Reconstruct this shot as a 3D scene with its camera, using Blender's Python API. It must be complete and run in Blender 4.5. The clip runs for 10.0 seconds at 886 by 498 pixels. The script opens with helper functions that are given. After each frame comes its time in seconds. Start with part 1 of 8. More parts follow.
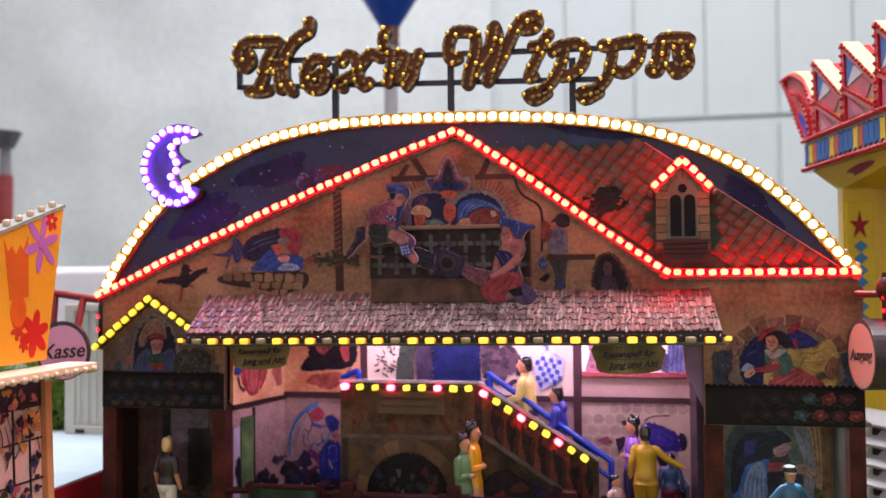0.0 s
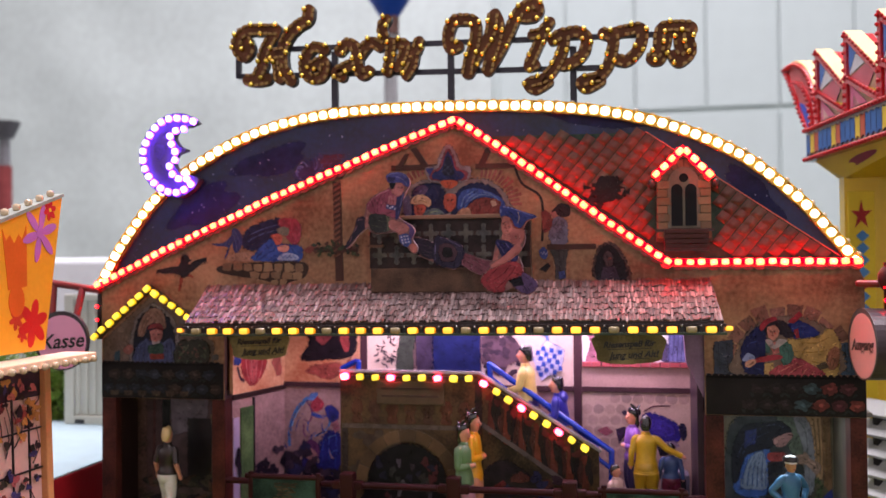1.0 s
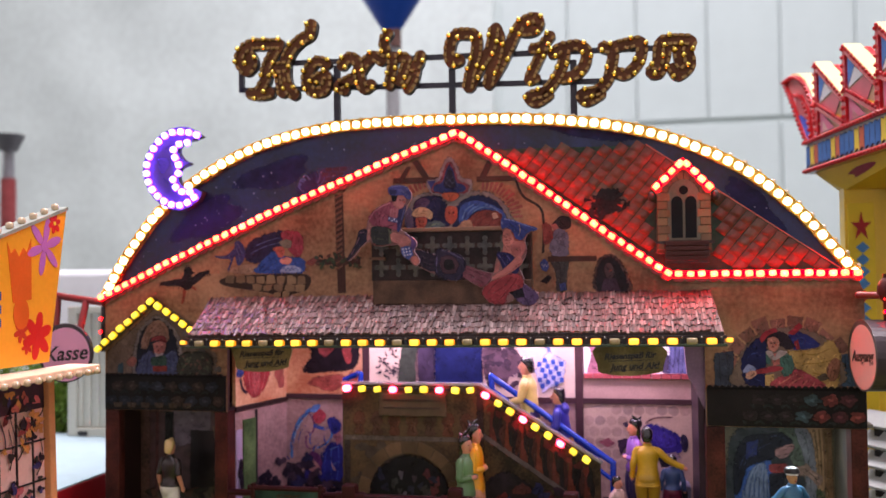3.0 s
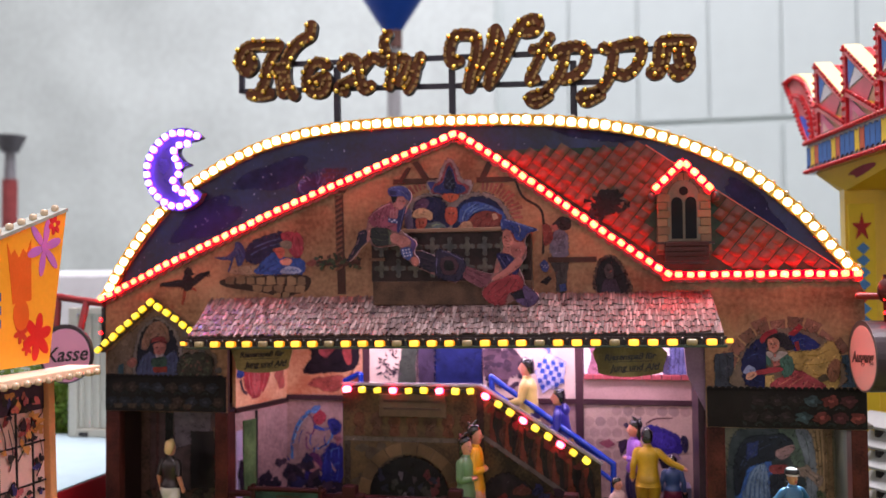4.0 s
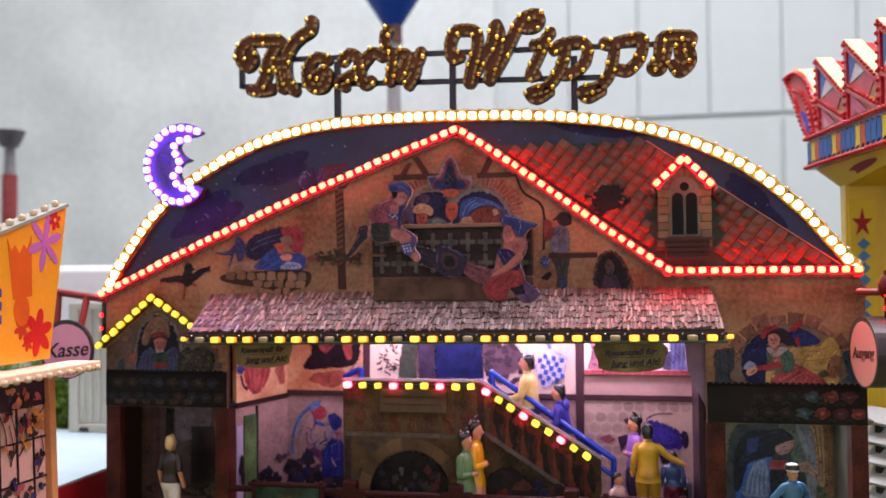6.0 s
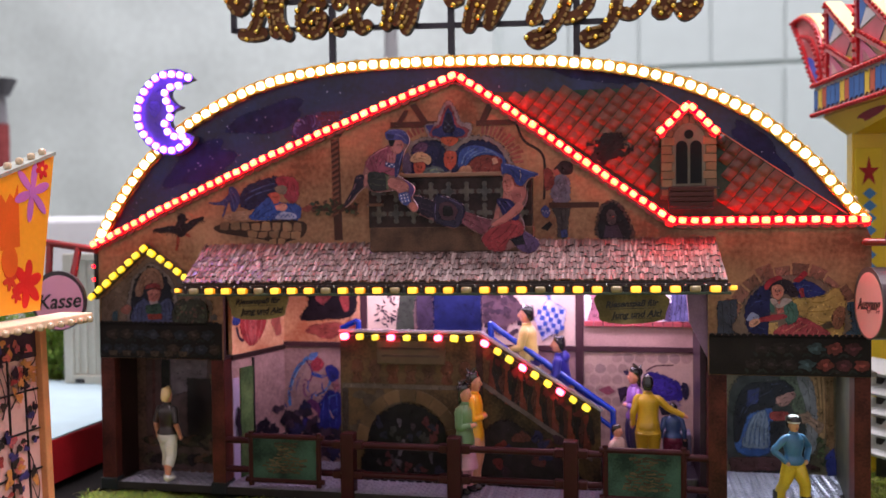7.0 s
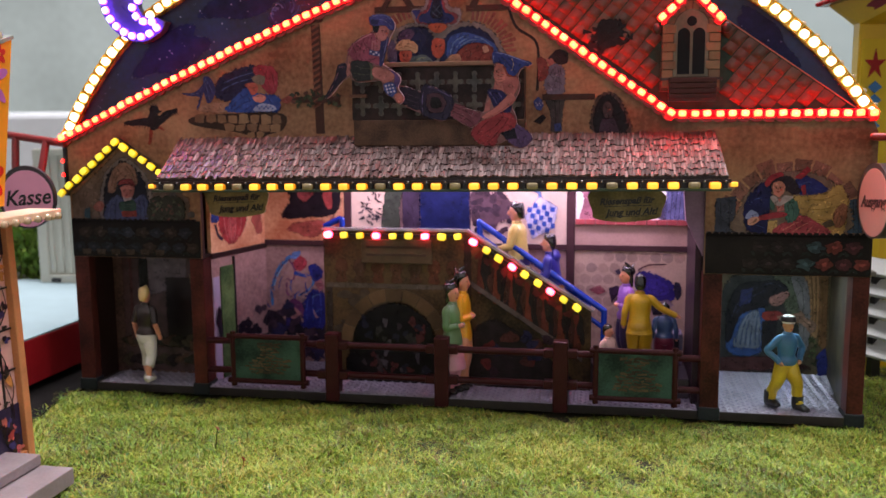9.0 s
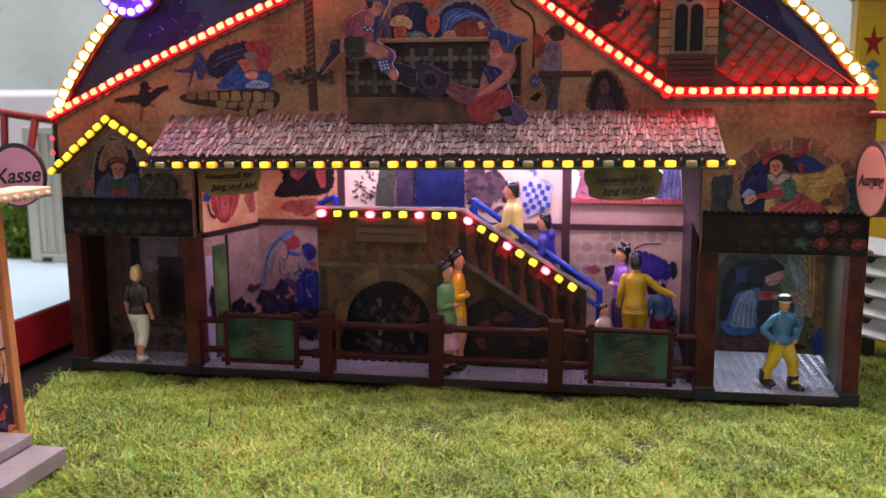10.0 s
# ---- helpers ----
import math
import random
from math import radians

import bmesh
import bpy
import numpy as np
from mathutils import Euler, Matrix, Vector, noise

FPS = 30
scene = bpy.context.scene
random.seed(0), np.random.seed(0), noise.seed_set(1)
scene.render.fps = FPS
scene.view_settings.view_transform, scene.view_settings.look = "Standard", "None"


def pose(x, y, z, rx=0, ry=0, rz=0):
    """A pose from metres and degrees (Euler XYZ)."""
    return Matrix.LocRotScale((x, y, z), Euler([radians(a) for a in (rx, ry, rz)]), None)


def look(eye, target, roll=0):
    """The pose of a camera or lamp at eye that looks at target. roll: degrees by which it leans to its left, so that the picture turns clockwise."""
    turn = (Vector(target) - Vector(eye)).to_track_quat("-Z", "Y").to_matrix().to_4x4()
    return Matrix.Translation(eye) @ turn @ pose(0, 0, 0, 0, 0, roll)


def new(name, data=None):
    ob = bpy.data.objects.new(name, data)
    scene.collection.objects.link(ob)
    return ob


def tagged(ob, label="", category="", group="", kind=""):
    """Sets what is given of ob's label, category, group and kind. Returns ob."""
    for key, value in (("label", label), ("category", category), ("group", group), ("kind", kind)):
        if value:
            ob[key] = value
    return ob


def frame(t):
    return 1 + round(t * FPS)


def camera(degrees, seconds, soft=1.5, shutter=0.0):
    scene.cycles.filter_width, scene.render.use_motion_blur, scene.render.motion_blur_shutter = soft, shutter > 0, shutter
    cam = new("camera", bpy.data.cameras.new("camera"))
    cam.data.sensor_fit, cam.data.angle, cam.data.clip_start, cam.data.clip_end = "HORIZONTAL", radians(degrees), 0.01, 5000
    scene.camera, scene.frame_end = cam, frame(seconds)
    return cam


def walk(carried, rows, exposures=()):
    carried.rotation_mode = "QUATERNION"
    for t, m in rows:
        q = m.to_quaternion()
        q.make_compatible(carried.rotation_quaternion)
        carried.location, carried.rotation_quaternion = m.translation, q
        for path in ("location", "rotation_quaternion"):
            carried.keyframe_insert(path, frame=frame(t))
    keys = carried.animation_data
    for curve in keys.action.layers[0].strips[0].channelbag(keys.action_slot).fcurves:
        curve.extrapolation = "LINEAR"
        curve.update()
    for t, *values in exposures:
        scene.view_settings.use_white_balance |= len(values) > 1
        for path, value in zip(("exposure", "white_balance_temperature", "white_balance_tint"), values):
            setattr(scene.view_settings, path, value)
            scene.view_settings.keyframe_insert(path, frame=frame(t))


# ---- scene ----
cam = camera(52.3, 10.0)
K = 0.01  # the model is built in centimetres
PATH = [
    (0, (3.673, -18.76, 5.896), (3.28, -16.8, 5.957), -0.5),
    (0.5, (3.68, -18.733, 5.915), (3.286, -16.773, 5.963), -0.5),
    (1, (3.655, -18.69, 5.871), (3.262, -16.73, 5.912), -0.5),
    (1.5, (3.665, -18.729, 5.926), (3.27, -16.769, 5.969), -0.6),
    (2, (3.698, -18.725, 5.927), (3.299, -16.765, 5.977), -0.6),
    (2.5, (3.699, -18.794, 5.884), (3.301, -16.835, 5.949), -0.6),
    (4, (3.734, -18.783, 5.889), (3.332, -16.825, 5.957), -0.6),
    (4.5, (3.762, -18.88, 5.902), (3.358, -16.924, 5.994), -0.6),
    (5, (3.739, -18.873, 5.949), (3.336, -16.916, 6.039), -0.6),
    (6.5, (3.687, -18.631, 5.887), (3.287, -16.672, 5.9), -0.6),
    (7, (3.63, -18.407, 5.888), (3.232, -16.447, 5.836), -0.6),
    (7.5, (3.571, -18.221, 5.851), (3.176, -16.264, 5.732), -0.5),
    (8, (3.474, -18.072, 5.853), (3.086, -16.117, 5.678), -0.5),
    (8.5, (3.428, -17.911, 5.815), (3.05, -15.96, 5.593), -0.5),
    (9, (3.406, -17.68, 5.763), (3.045, -15.731, 5.49), -0.4),
    (9.5, (3.384, -17.586, 5.731), (3.032, -15.641, 5.424), -0.4),
    (10, (3.359, -17.549, 5.703), (3.013, -15.604, 5.388), -0.3),
]
EXPOSURES = [(0, 0.19, 6500, 25), (1, 0.14, 6500, 25), (4.5, 0.26, 6500, 24), (6.5, 0.2, 6500, 24), (7.5, 0.07, 6500, 24), (8.5, -0.06, 6600, 28), (9.0, -0.14, 6500, 16), (9.5, -0.13, 6500, 7), (10, 0.04, 6500, 21)]
walk(cam, [(t, look(Vector(eye) * K, Vector(target) * K, roll)) for t, eye, target, roll in PATH], EXPOSURES)


def lin(r, g, b):
    """Linear colour from 0..255 display values."""
    return tuple((c / 255 / 12.92) if c / 255 <= 0.04045 else ((c / 255 + 0.055) / 1.055) ** 2.4 for c in (r, g, b))


# ---- lens blur, hall light ----
cam.data.dof.use_dof = True
cam.data.dof.focus_distance = 16.2 * K
cam.data.dof.aperture_fstop = 28.0

world = bpy.data.worlds.new("hall_air")
world.use_nodes = True
world.node_tree.nodes["Background"].inputs[0].default_value = (0.80, 0.88, 1.0, 1)
world.node_tree.nodes["Background"].inputs[1].default_value = 0.05
scene.world = world


def lamp(name, at, target, sx, sy, watts, colour):
    data = bpy.data.lights.new(name, "AREA")
    data.shape, data.size, data.size_y = "RECTANGLE", sx * K, sy * K
    data.energy, data.color = watts, colour
    ob = new(name, data)
    ob.matrix_world = look(Vector(at) * K, Vector(target) * K)
    return ob


HALL = (1.0, 0.96, 0.98)
lamp("hall_lamp", (-20, 8, 128), (-20, 8, 0), 110, 22, 14.0, HALL)
lamp("hall_lamp", (45, -14, 128), (45, -14, 0), 110, 22, 12.5, HALL)
lamp("hall_lamp", (-16, 36, 128), (-16, 36, 0), 130, 26, 11.0, HALL)
lamp("bay_lamp", (1.0, 1.7, 4.76), (1.0, 1.7, 0), 7.4, 0.3, 0.0165, (1.0, 0.78, 0.99))
lamp("bay_lamp", (0.0, 0.30, 4.78), (0.0, 0.34, 0), 9.4, 0.1, 0.0094, (0.97, 0.76, 1.0))
lamp("exit_lamp", (6.75, 1.0, 2.84), (6.75, 0.9, 0), 1.5, 0.4, 0.0082, (0.80, 0.98, 0.98))


# ---- materials ----
INKS = {}


def ink(rgb, rough=0.42, var=0.28, size=1.6, bump=0.15, metal=0.0, alt=None, coat=0.0):
    """A painted or printed surface: colour with blotches and fine grain; size is the blotch frequency per centimetre."""
    key = (rgb, rough, var, size, bump, metal, alt, coat)
    if key in INKS:
        return INKS[key]
    m = bpy.data.materials.new("paint")
    m.use_nodes = True
    nt = m.node_tree
    b = nt.nodes["Principled BSDF"]
    co = nt.nodes.new("ShaderNodeTexCoord")
    n1, n2 = nt.nodes.new("ShaderNodeTexNoise"), nt.nodes.new("ShaderNodeTexNoise")
    n1.inputs["Scale"].default_value, n1.inputs["Detail"].default_value = size / K, 5
    n2.inputs["Scale"].default_value, n2.inputs["Detail"].default_value = size * 14 / K, 3
    mix = nt.nodes.new("ShaderNodeMath")
    mix.operation = "MULTIPLY_ADD"
    mix.inputs[1].default_value = 0.45
    ramp = nt.nodes.new("ShaderNodeValToRGB")
    c = lin(*rgb)
    ramp.color_ramp.elements[0].position, ramp.color_ramp.elements[1].position = 0.42, 1.02
    ramp.color_ramp.elements[0].color = (*[max(0, v * (1 - var)) for v in c], 1)
    ramp.color_ramp.elements[1].color = (*[min(1, v * (1 + var) + 0.004) for v in c], 1)
    if alt:
        ramp.color_ramp.elements[0].position, ramp.color_ramp.elements[1].position = 0.55, 0.92
        ramp.color_ramp.elements[1].color = (*lin(*alt), 1)
    for n in (n1, n2):
        nt.links.new(co.outputs["Object"], n.inputs["Vector"])
    nt.links.new(n2.outputs[0], mix.inputs[0])
    nt.links.new(n1.outputs[0], mix.inputs[2])
    nt.links.new(mix.outputs[0], ramp.inputs[0])
    nt.links.new(ramp.outputs[0], b.inputs["Base Color"])
    b.inputs["Roughness"].default_value, b.inputs["Metallic"].default_value = rough, metal
    b.inputs["Coat Weight"].default_value = coat
    b.inputs["Coat Roughness"].default_value = 0.12
    if not coat and not metal and rough >= 0.4:
        b.inputs["Specular IOR Level"].default_value = 0.2
    if bump:
        bp = nt.nodes.new("ShaderNodeBump")
        bp.inputs["Strength"].default_value, bp.inputs["Distance"].default_value = bump, 0.02 * K
        nt.links.new(n2.outputs[0], bp.inputs["Height"])
        nt.links.new(bp.outputs[0], b.inputs["Normal"])
    INKS[key] = m
    return m


WASHES = {}


def wash(rgb, **kw):
    """Printed colour whose edge frays out: its cover comes from the print, broken up by fine grain."""
    key = (rgb, tuple(sorted(kw.items())))
    if key in WASHES:
        return WASHES[key]
    m = ink(rgb, **kw).copy()
    nt = m.node_tree
    b = nt.nodes["Principled BSDF"]
    at = nt.nodes.new("ShaderNodeAttribute")
    at.attribute_name = "cover"
    co, n1 = nt.nodes.new("ShaderNodeTexCoord"), nt.nodes.new("ShaderNodeTexNoise")
    n1.inputs["Scale"].default_value, n1.inputs["Detail"].default_value = 20 / K, 5
    nt.links.new(co.outputs["Object"], n1.inputs["Vector"])
    add, mul = nt.nodes.new("ShaderNodeMath"), nt.nodes.new("ShaderNodeMath")
    add.operation, mul.operation, mul.use_clamp = "MULTIPLY_ADD", "MULTIPLY_ADD", True
    add.inputs[1].default_value = 1.3
    nt.links.new(n1.outputs[0], add.inputs[0])
    nt.links.new(at.outputs["Fac"], add.inputs[2])
    mul.inputs[1].default_value, mul.inputs[2].default_value = 8.0, -8.0 * 0.92
    nt.links.new(add.outputs[0], mul.inputs[0])
    nt.links.new(mul.outputs[0], b.inputs["Alpha"])
    WASHES[key] = m
    return m


def glow(name, rgb, strength):
    m = bpy.data.materials.new(name)
    m.use_nodes = True
    b = m.node_tree.nodes["Principled BSDF"]
    b.inputs["Base Color"].default_value = (*[min(0.8, c) for c in rgb], 1)
    b.inputs["Roughness"].default_value = 0.25
    b.inputs["Emission Color"].default_value = (*rgb, 1)
    # bulbs of one string differ a little
    info, rng = m.node_tree.nodes.new("ShaderNodeObjectInfo"), m.node_tree.nodes.new("ShaderNodeMapRange")
    rng.inputs["To Min"].default_value, rng.inputs["To Max"].default_value = strength * 0.72, strength * 1.25
    m.node_tree.links.new(info.outputs["Random"], rng.inputs["Value"])
    m.node_tree.links.new(rng.outputs["Result"], b.inputs["Emission Strength"])
    return m


def random_tint(name, rgbs, rough=0.6, source="island", bump=0.0, coat=0.0):
    """Each piece takes one of several colours by its own random number."""
    m = bpy.data.materials.new(name)
    m.use_nodes = True
    nt = m.node_tree
    b = nt.nodes["Principled BSDF"]
    if source == "island":
        src = nt.nodes.new("ShaderNodeNewGeometry").outputs["Random Per Island"]
    else:
        src = nt.nodes.new("ShaderNodeObjectInfo").outputs["Random"]
    ramp = nt.nodes.new("ShaderNodeValToRGB")
    el = ramp.color_ramp.elements
    while len(el) < len(rgbs):
        el.new(0.5)
    for i, c in enumerate(rgbs):
        el[i].position, el[i].color = i / (len(rgbs) - 1), (*lin(*c), 1)
    nt.links.new(src, ramp.inputs[0])
    co, n1 = nt.nodes.new("ShaderNodeTexCoord"), nt.nodes.new("ShaderNodeTexNoise")
    n1.inputs["Scale"].default_value, n1.inputs["Detail"].default_value = 9 / K, 4
    nt.links.new(co.outputs["Object"], n1.inputs["Vector"])
    mul = nt.nodes.new("ShaderNodeMix")
    mul.data_type, mul.blend_type = "RGBA", "MULTIPLY"
    mul.inputs[0].default_value = 0.55
    nt.links.new(ramp.outputs[0], mul.inputs[6])
    nt.links.new(n1.outputs[0], mul.inputs[7])
    nt.links.new(mul.outputs[2], b.inputs["Base Color"])
    b.inputs["Roughness"].default_value = rough
    b.inputs["Coat Weight"].default_value = coat
    if bump:
        bp = nt.nodes.new("ShaderNodeBump")
        bp.inputs["Strength"].default_value, bp.inputs["Distance"].default_value = bump, 0.02 * K
        nt.links.new(n1.outputs[0], bp.inputs["Height"])
        nt.links.new(bp.outputs[0], b.inputs["Normal"])
    return m


WHITE_BULB, WHITE_RIM = glow("warm_white_bulb", (1.0, 0.80, 0.56), 8.0), glow("warm_bulb_rim", (1.0, 0.62, 0.28), 6.5)
RED_BULB, RED_MID, RED_RIM = glow("red_bulb", (1.0, 0.58, 0.19), 3.2), glow("red_bulb_mid", (1.0, 0.34, 0.09), 4.0), glow("red_bulb_rim", (1.0, 0.004, 0.002), 38.0)
VIOLET_BULB, VIOLET_RIM = glow("violet_bulb", (0.72, 0.62, 1.0), 4.5), glow("violet_bulb_rim", (0.14, 0.03, 1.0), 32.0)
YELLOW_BULB, YELLOW_RIM = glow("yellow_bulb", (1.0, 0.82, 0.06), 1.25), glow("yellow_bulb_rim", (1.0, 0.62, 0.012), 0.75)
AMBER_BULB, AMBER_RIM = glow("amber_bulb", (1.0, 0.58, 0.05), 1.2), glow("amber_bulb_rim", (1.0, 0.30, 0.008), 0.75)
UNLIT_BULB = ink((150, 134, 96), rough=0.2, var=0.3, size=4.0, bump=0, coat=0.6)
PINK_BULB, PINK_RIM = glow("rail_red_bulb", (1.0, 0.50, 0.46), 2.5), glow("rail_red_rim", (1.0, 0.02, 0.05), 30.0)
CLEAR_BULB = ink((206, 182, 150), rough=0.12, var=0.2, bump=0, coat=1.0)
GOLD = ink((222, 190, 84), rough=0.16, metal=0.9, var=0.25, size=3, bump=0.05)
GOLD_DULL = ink((150, 116, 66), rough=0.25, metal=0.35, var=0.4, size=3)
LETTER = ink((104, 62, 36), rough=0.5, var=0.35, size=2.5)
LETTER_EDGE = ink((40, 30, 26), rough=0.4)
PLASTER = ink((130, 92, 69), rough=0.5, var=0.3, size=0.8, bump=0.2, alt=(176, 137, 106))
NIGHT = ink((6, 14, 58), rough=0.3, var=0.3, size=0.8, bump=0.05, alt=(14, 34, 92))
BROWN_DK = ink((46, 26, 26), rough=0.38, var=0.3, size=2.0)
POST_WOOD = ink((58, 24, 24), rough=0.4, var=0.4, size=1.4, alt=(96, 46, 38))
DARK = ink((24, 20, 22), rough=0.3, var=0.4)
BLACK = ink((12, 12, 14), rough=0.3)
# the channel is no lamp; its weak emission imitates the bulbs' red halo
RED_STRIP = glow("red_halo_channel", (0.55, 0.010, 0.008), 0.16)
RED_LIP = ink((176, 16, 20), rough=0.3, var=0.3, coat=0.4)
RED_PIPE = ink((130, 28, 30), rough=0.3, var=0.25, coat=0.3)
PLATE = ink((158, 154, 172), rough=0.34, var=0.2, size=2.0, metal=0.35)
PLATE_EDGE = ink((46, 42, 42), rough=0.45, var=0.3)
GREEN_TRIM = ink((46, 62, 44), rough=0.35, var=0.3)
BLUE_RAIL = ink((20, 60, 190), rough=0.22, var=0.15, coat=0.5)
STONE_DK = ink((84, 66, 52), rough=0.55, var=0.35, size=2.0)
LILAC_WALL = ink((150, 118, 120), rough=0.5, var=0.25, size=0.9, alt=(190, 152, 150))
ORANGE_WALL = ink((216, 132, 96), rough=0.5, var=0.15, size=1.0, alt=(240, 190, 150))


# ---- mesh helpers; all lengths in centimetres ----
class Build:
    """Collects shapes of several materials into one mesh."""
    base = None

    def __init__(self):
        self.bm, self.mats = bmesh.new(), []

    def slot(self, mat):
        if mat not in self.mats:
            self.mats.append(mat)
        return self.mats.index(mat)

    def add(self, verts, faces, mat, smooth=False):
        vs = [self.bm.verts.new(v) for v in verts]
        i = self.slot(mat)
        for f in faces:
            try:
                fc = self.bm.faces.new([vs[k] for k in f])
                fc.material_index, fc.smooth = i, smooth
            except ValueError:
                pass
        return vs

    def prism(self, pts, y0, y1, mat, side=None):
        """A board: outline pts in x and z, from depth y0 (front) to y1."""
        n = len(pts)
        area = sum(pts[i][0] * pts[(i + 1) % n][1] - pts[(i + 1) % n][0] * pts[i][1] for i in range(n))
        if area < 0:
            pts = pts[::-1]
        v = [(p[0], y0, p[1]) for p in pts] + [(p[0], y1, p[1]) for p in pts]
        self.add(v, [list(range(n)), list(range(2 * n - 1, n - 1, -1))], mat)
        self.add(v, [[i, i + n, (i + 1) % n + n, (i + 1) % n] for i in range(n)], side or mat)

    def box(self, x0, x1, y0, y1, z0, z1, mat, bevel=0.0, m=None):
        if bevel:
            t = bmesh.new()
            bmesh.ops.create_cube(t, size=1)
            for v in t.verts:
                v.co = Vector(((x0 + x1) / 2 + v.co.x * (x1 - x0), (y0 + y1) / 2 + v.co.y * (y1 - y0), (z0 + z1) / 2 + v.co.z * (z1 - z0)))
            bmesh.ops.bevel(t, geom=t.edges[:], offset=bevel, segments=2, affect="EDGES", profile=0.5)
            self.take(t, mat, m=m)
            return
        v = [(x, y, z) for x in (x0, x1) for y in (y0, y1) for z in (z0, z1)]
        if m:
            v = [m @ Vector(p) for p in v]
        self.add(v, [(0, 1, 3, 2), (4, 6, 7, 5), (0, 4, 5, 1), (2, 3, 7, 6), (0, 2, 6, 4), (1, 5, 7, 3)], mat)

    def take(self, t, mat, smooth=False, m=None):
        t.verts.index_update()
        self.add([(m @ v.co if m else v.co.copy()) for v in t.verts], [[v.index for v in f.verts] for f in t.faces], mat, smooth)
        t.free()

    def tube(self, p0, p1, r0, r1, mat, seg=10, flat=1.0, smooth=True):
        p0, p1 = Vector(p0), Vector(p1)
        q = (p1 - p0).to_track_quat("Z", "Y")
        v = []
        for p, r in ((p0, r0), (p1, r1)):
            for k in range(seg):
                a = 2 * math.pi * k / seg
                v.append(p + q @ Vector((r * math.cos(a), r * flat * math.sin(a), 0)))
        self.add(v, [[k, (k + 1) % seg, (k + 1) % seg + seg, k + seg] for k in range(seg)], mat, smooth)
        self.add(v, [list(range(seg - 1, -1, -1)), list(range(seg, 2 * seg))], mat)

    def ball(self, c, r, mat, sx=1, sy=1, sz=1, u=10, v=7):
        t = bmesh.new()
        bmesh.ops.create_uvsphere(t, u_segments=u, v_segments=v, radius=1)
        m = Matrix.Translation(c) @ Matrix.Diagonal((r * sx, r * sy, r * sz, 1))
        self.take(t, mat, True, m)

    def limb(self, pts, mat, seg=12, across=(1, 0, 0), n=4):
        """A rounded body through points (x, y, z, half width, half depth), closed at both ends."""
        P = [np.array(p, float) for p in pts]
        P = [P[0]] + P + [P[-1]]
        rings = []
        for i in range(1, len(P) - 2):
            for k in range(n):
                t = k / n
                rings.append(0.5 * (2 * P[i] + (P[i + 1] - P[i - 1]) * t + (2 * P[i - 1] - 5 * P[i] + 4 * P[i + 1] - P[i + 2]) * t * t + (3 * P[i] - P[i - 1] - 3 * P[i + 1] + P[i + 2]) * t ** 3))
        rings.append(P[-2])
        v = []
        for i, q in enumerate(rings):
            d = Vector((rings[min(i + 1, len(rings) - 1)] - rings[max(i - 1, 0)])[:3]).normalized()
            a = Vector(across)
            a = (a - d * a.dot(d)).normalized()
            c = d.cross(a)
            v += [Vector(q[:3]) + a * q[3] * math.cos(2 * math.pi * k / seg) + c * q[4] * math.sin(2 * math.pi * k / seg) for k in range(seg)]
        f = [[j * seg + k, j * seg + (k + 1) % seg, (j + 1) * seg + (k + 1) % seg, (j + 1) * seg + k] for j in range(len(rings) - 1) for k in range(seg)]
        self.add(v, f + [list(range(seg)), list(range(len(v) - seg, len(v)))], mat, True)

    def path(self, pts, r, mat, seg=8):
        for a, b in zip(pts, pts[1:]):
            self.tube(a, b, r, r, mat, seg)
        for p in pts[1:-1]:
            self.ball(p, r, mat, u=seg, v=6)

    def done(self, name, parent=None, label="", kind="", category="", m=None, at=None):
        m = m or Build.base
        me = bpy.data.meshes.new(name)
        bmesh.ops.recalc_face_normals(self.bm, faces=self.bm.faces[:])
        for v in self.bm.verts:
            v.co = ((m @ v.co) if m else v.co) * K
            if at:
                v.co -= Vector(at) * K
        self.bm.to_mesh(me)
        self.bm.free()
        for mt in self.mats:
            me.materials.append(mt)
        ob = new(name, me)
        if at:
            ob.location = Vector(at) * K
        if parent is not None:
            ob.parent = parent
            ob.matrix_parent_inverse = Matrix.Translation(-parent.location)
        return tagged(ob, label, category, "", kind)


def thing(name, at, label, category, group=""):
    e = new(name)
    e.location = Vector(at) * K
    e.empty_display_size = 0.5 * K
    return tagged(e, label, category, group)


def piece(name, me, parent, m):
    """One more object on a shared mesh, under a parent; m in centimetres."""
    ob = new(name, me)
    loc, rot, sc = m.decompose()
    ob.parent = parent
    ob.matrix_parent_inverse = Matrix.Translation(-parent.location)
    ob.matrix_basis = Matrix.LocRotScale(loc * K, rot, sc)
    return ob


def shared(b, name):
    """The mesh of a Build alone, to be shared."""
    ob = b.done(name)
    me = ob.data
    bpy.data.objects.remove(ob)
    return me


def curve(pts, n=8, closed=False):
    """A smooth line through a few points."""
    out, c = [], len(pts)
    P = [Vector(p) for p in pts]
    rng = range(c if closed else c - 1)
    for i in rng:
        if closed:
            a, b, d, e = P[(i - 1) % c], P[i], P[(i + 1) % c], P[(i + 2) % c]
        else:
            a, b, d, e = P[max(0, i - 1)], P[i], P[i + 1], P[min(c - 1, i + 2)]
        for k in range(n):
            t = k / n
            out.append(tuple(0.5 * (2 * b + (d - a) * t + (2 * a - 5 * b + 4 * d - e) * t * t + (3 * b - a - 3 * d + e) * t ** 3)))
    if not closed:
        out.append(tuple(P[-1]))
    return out


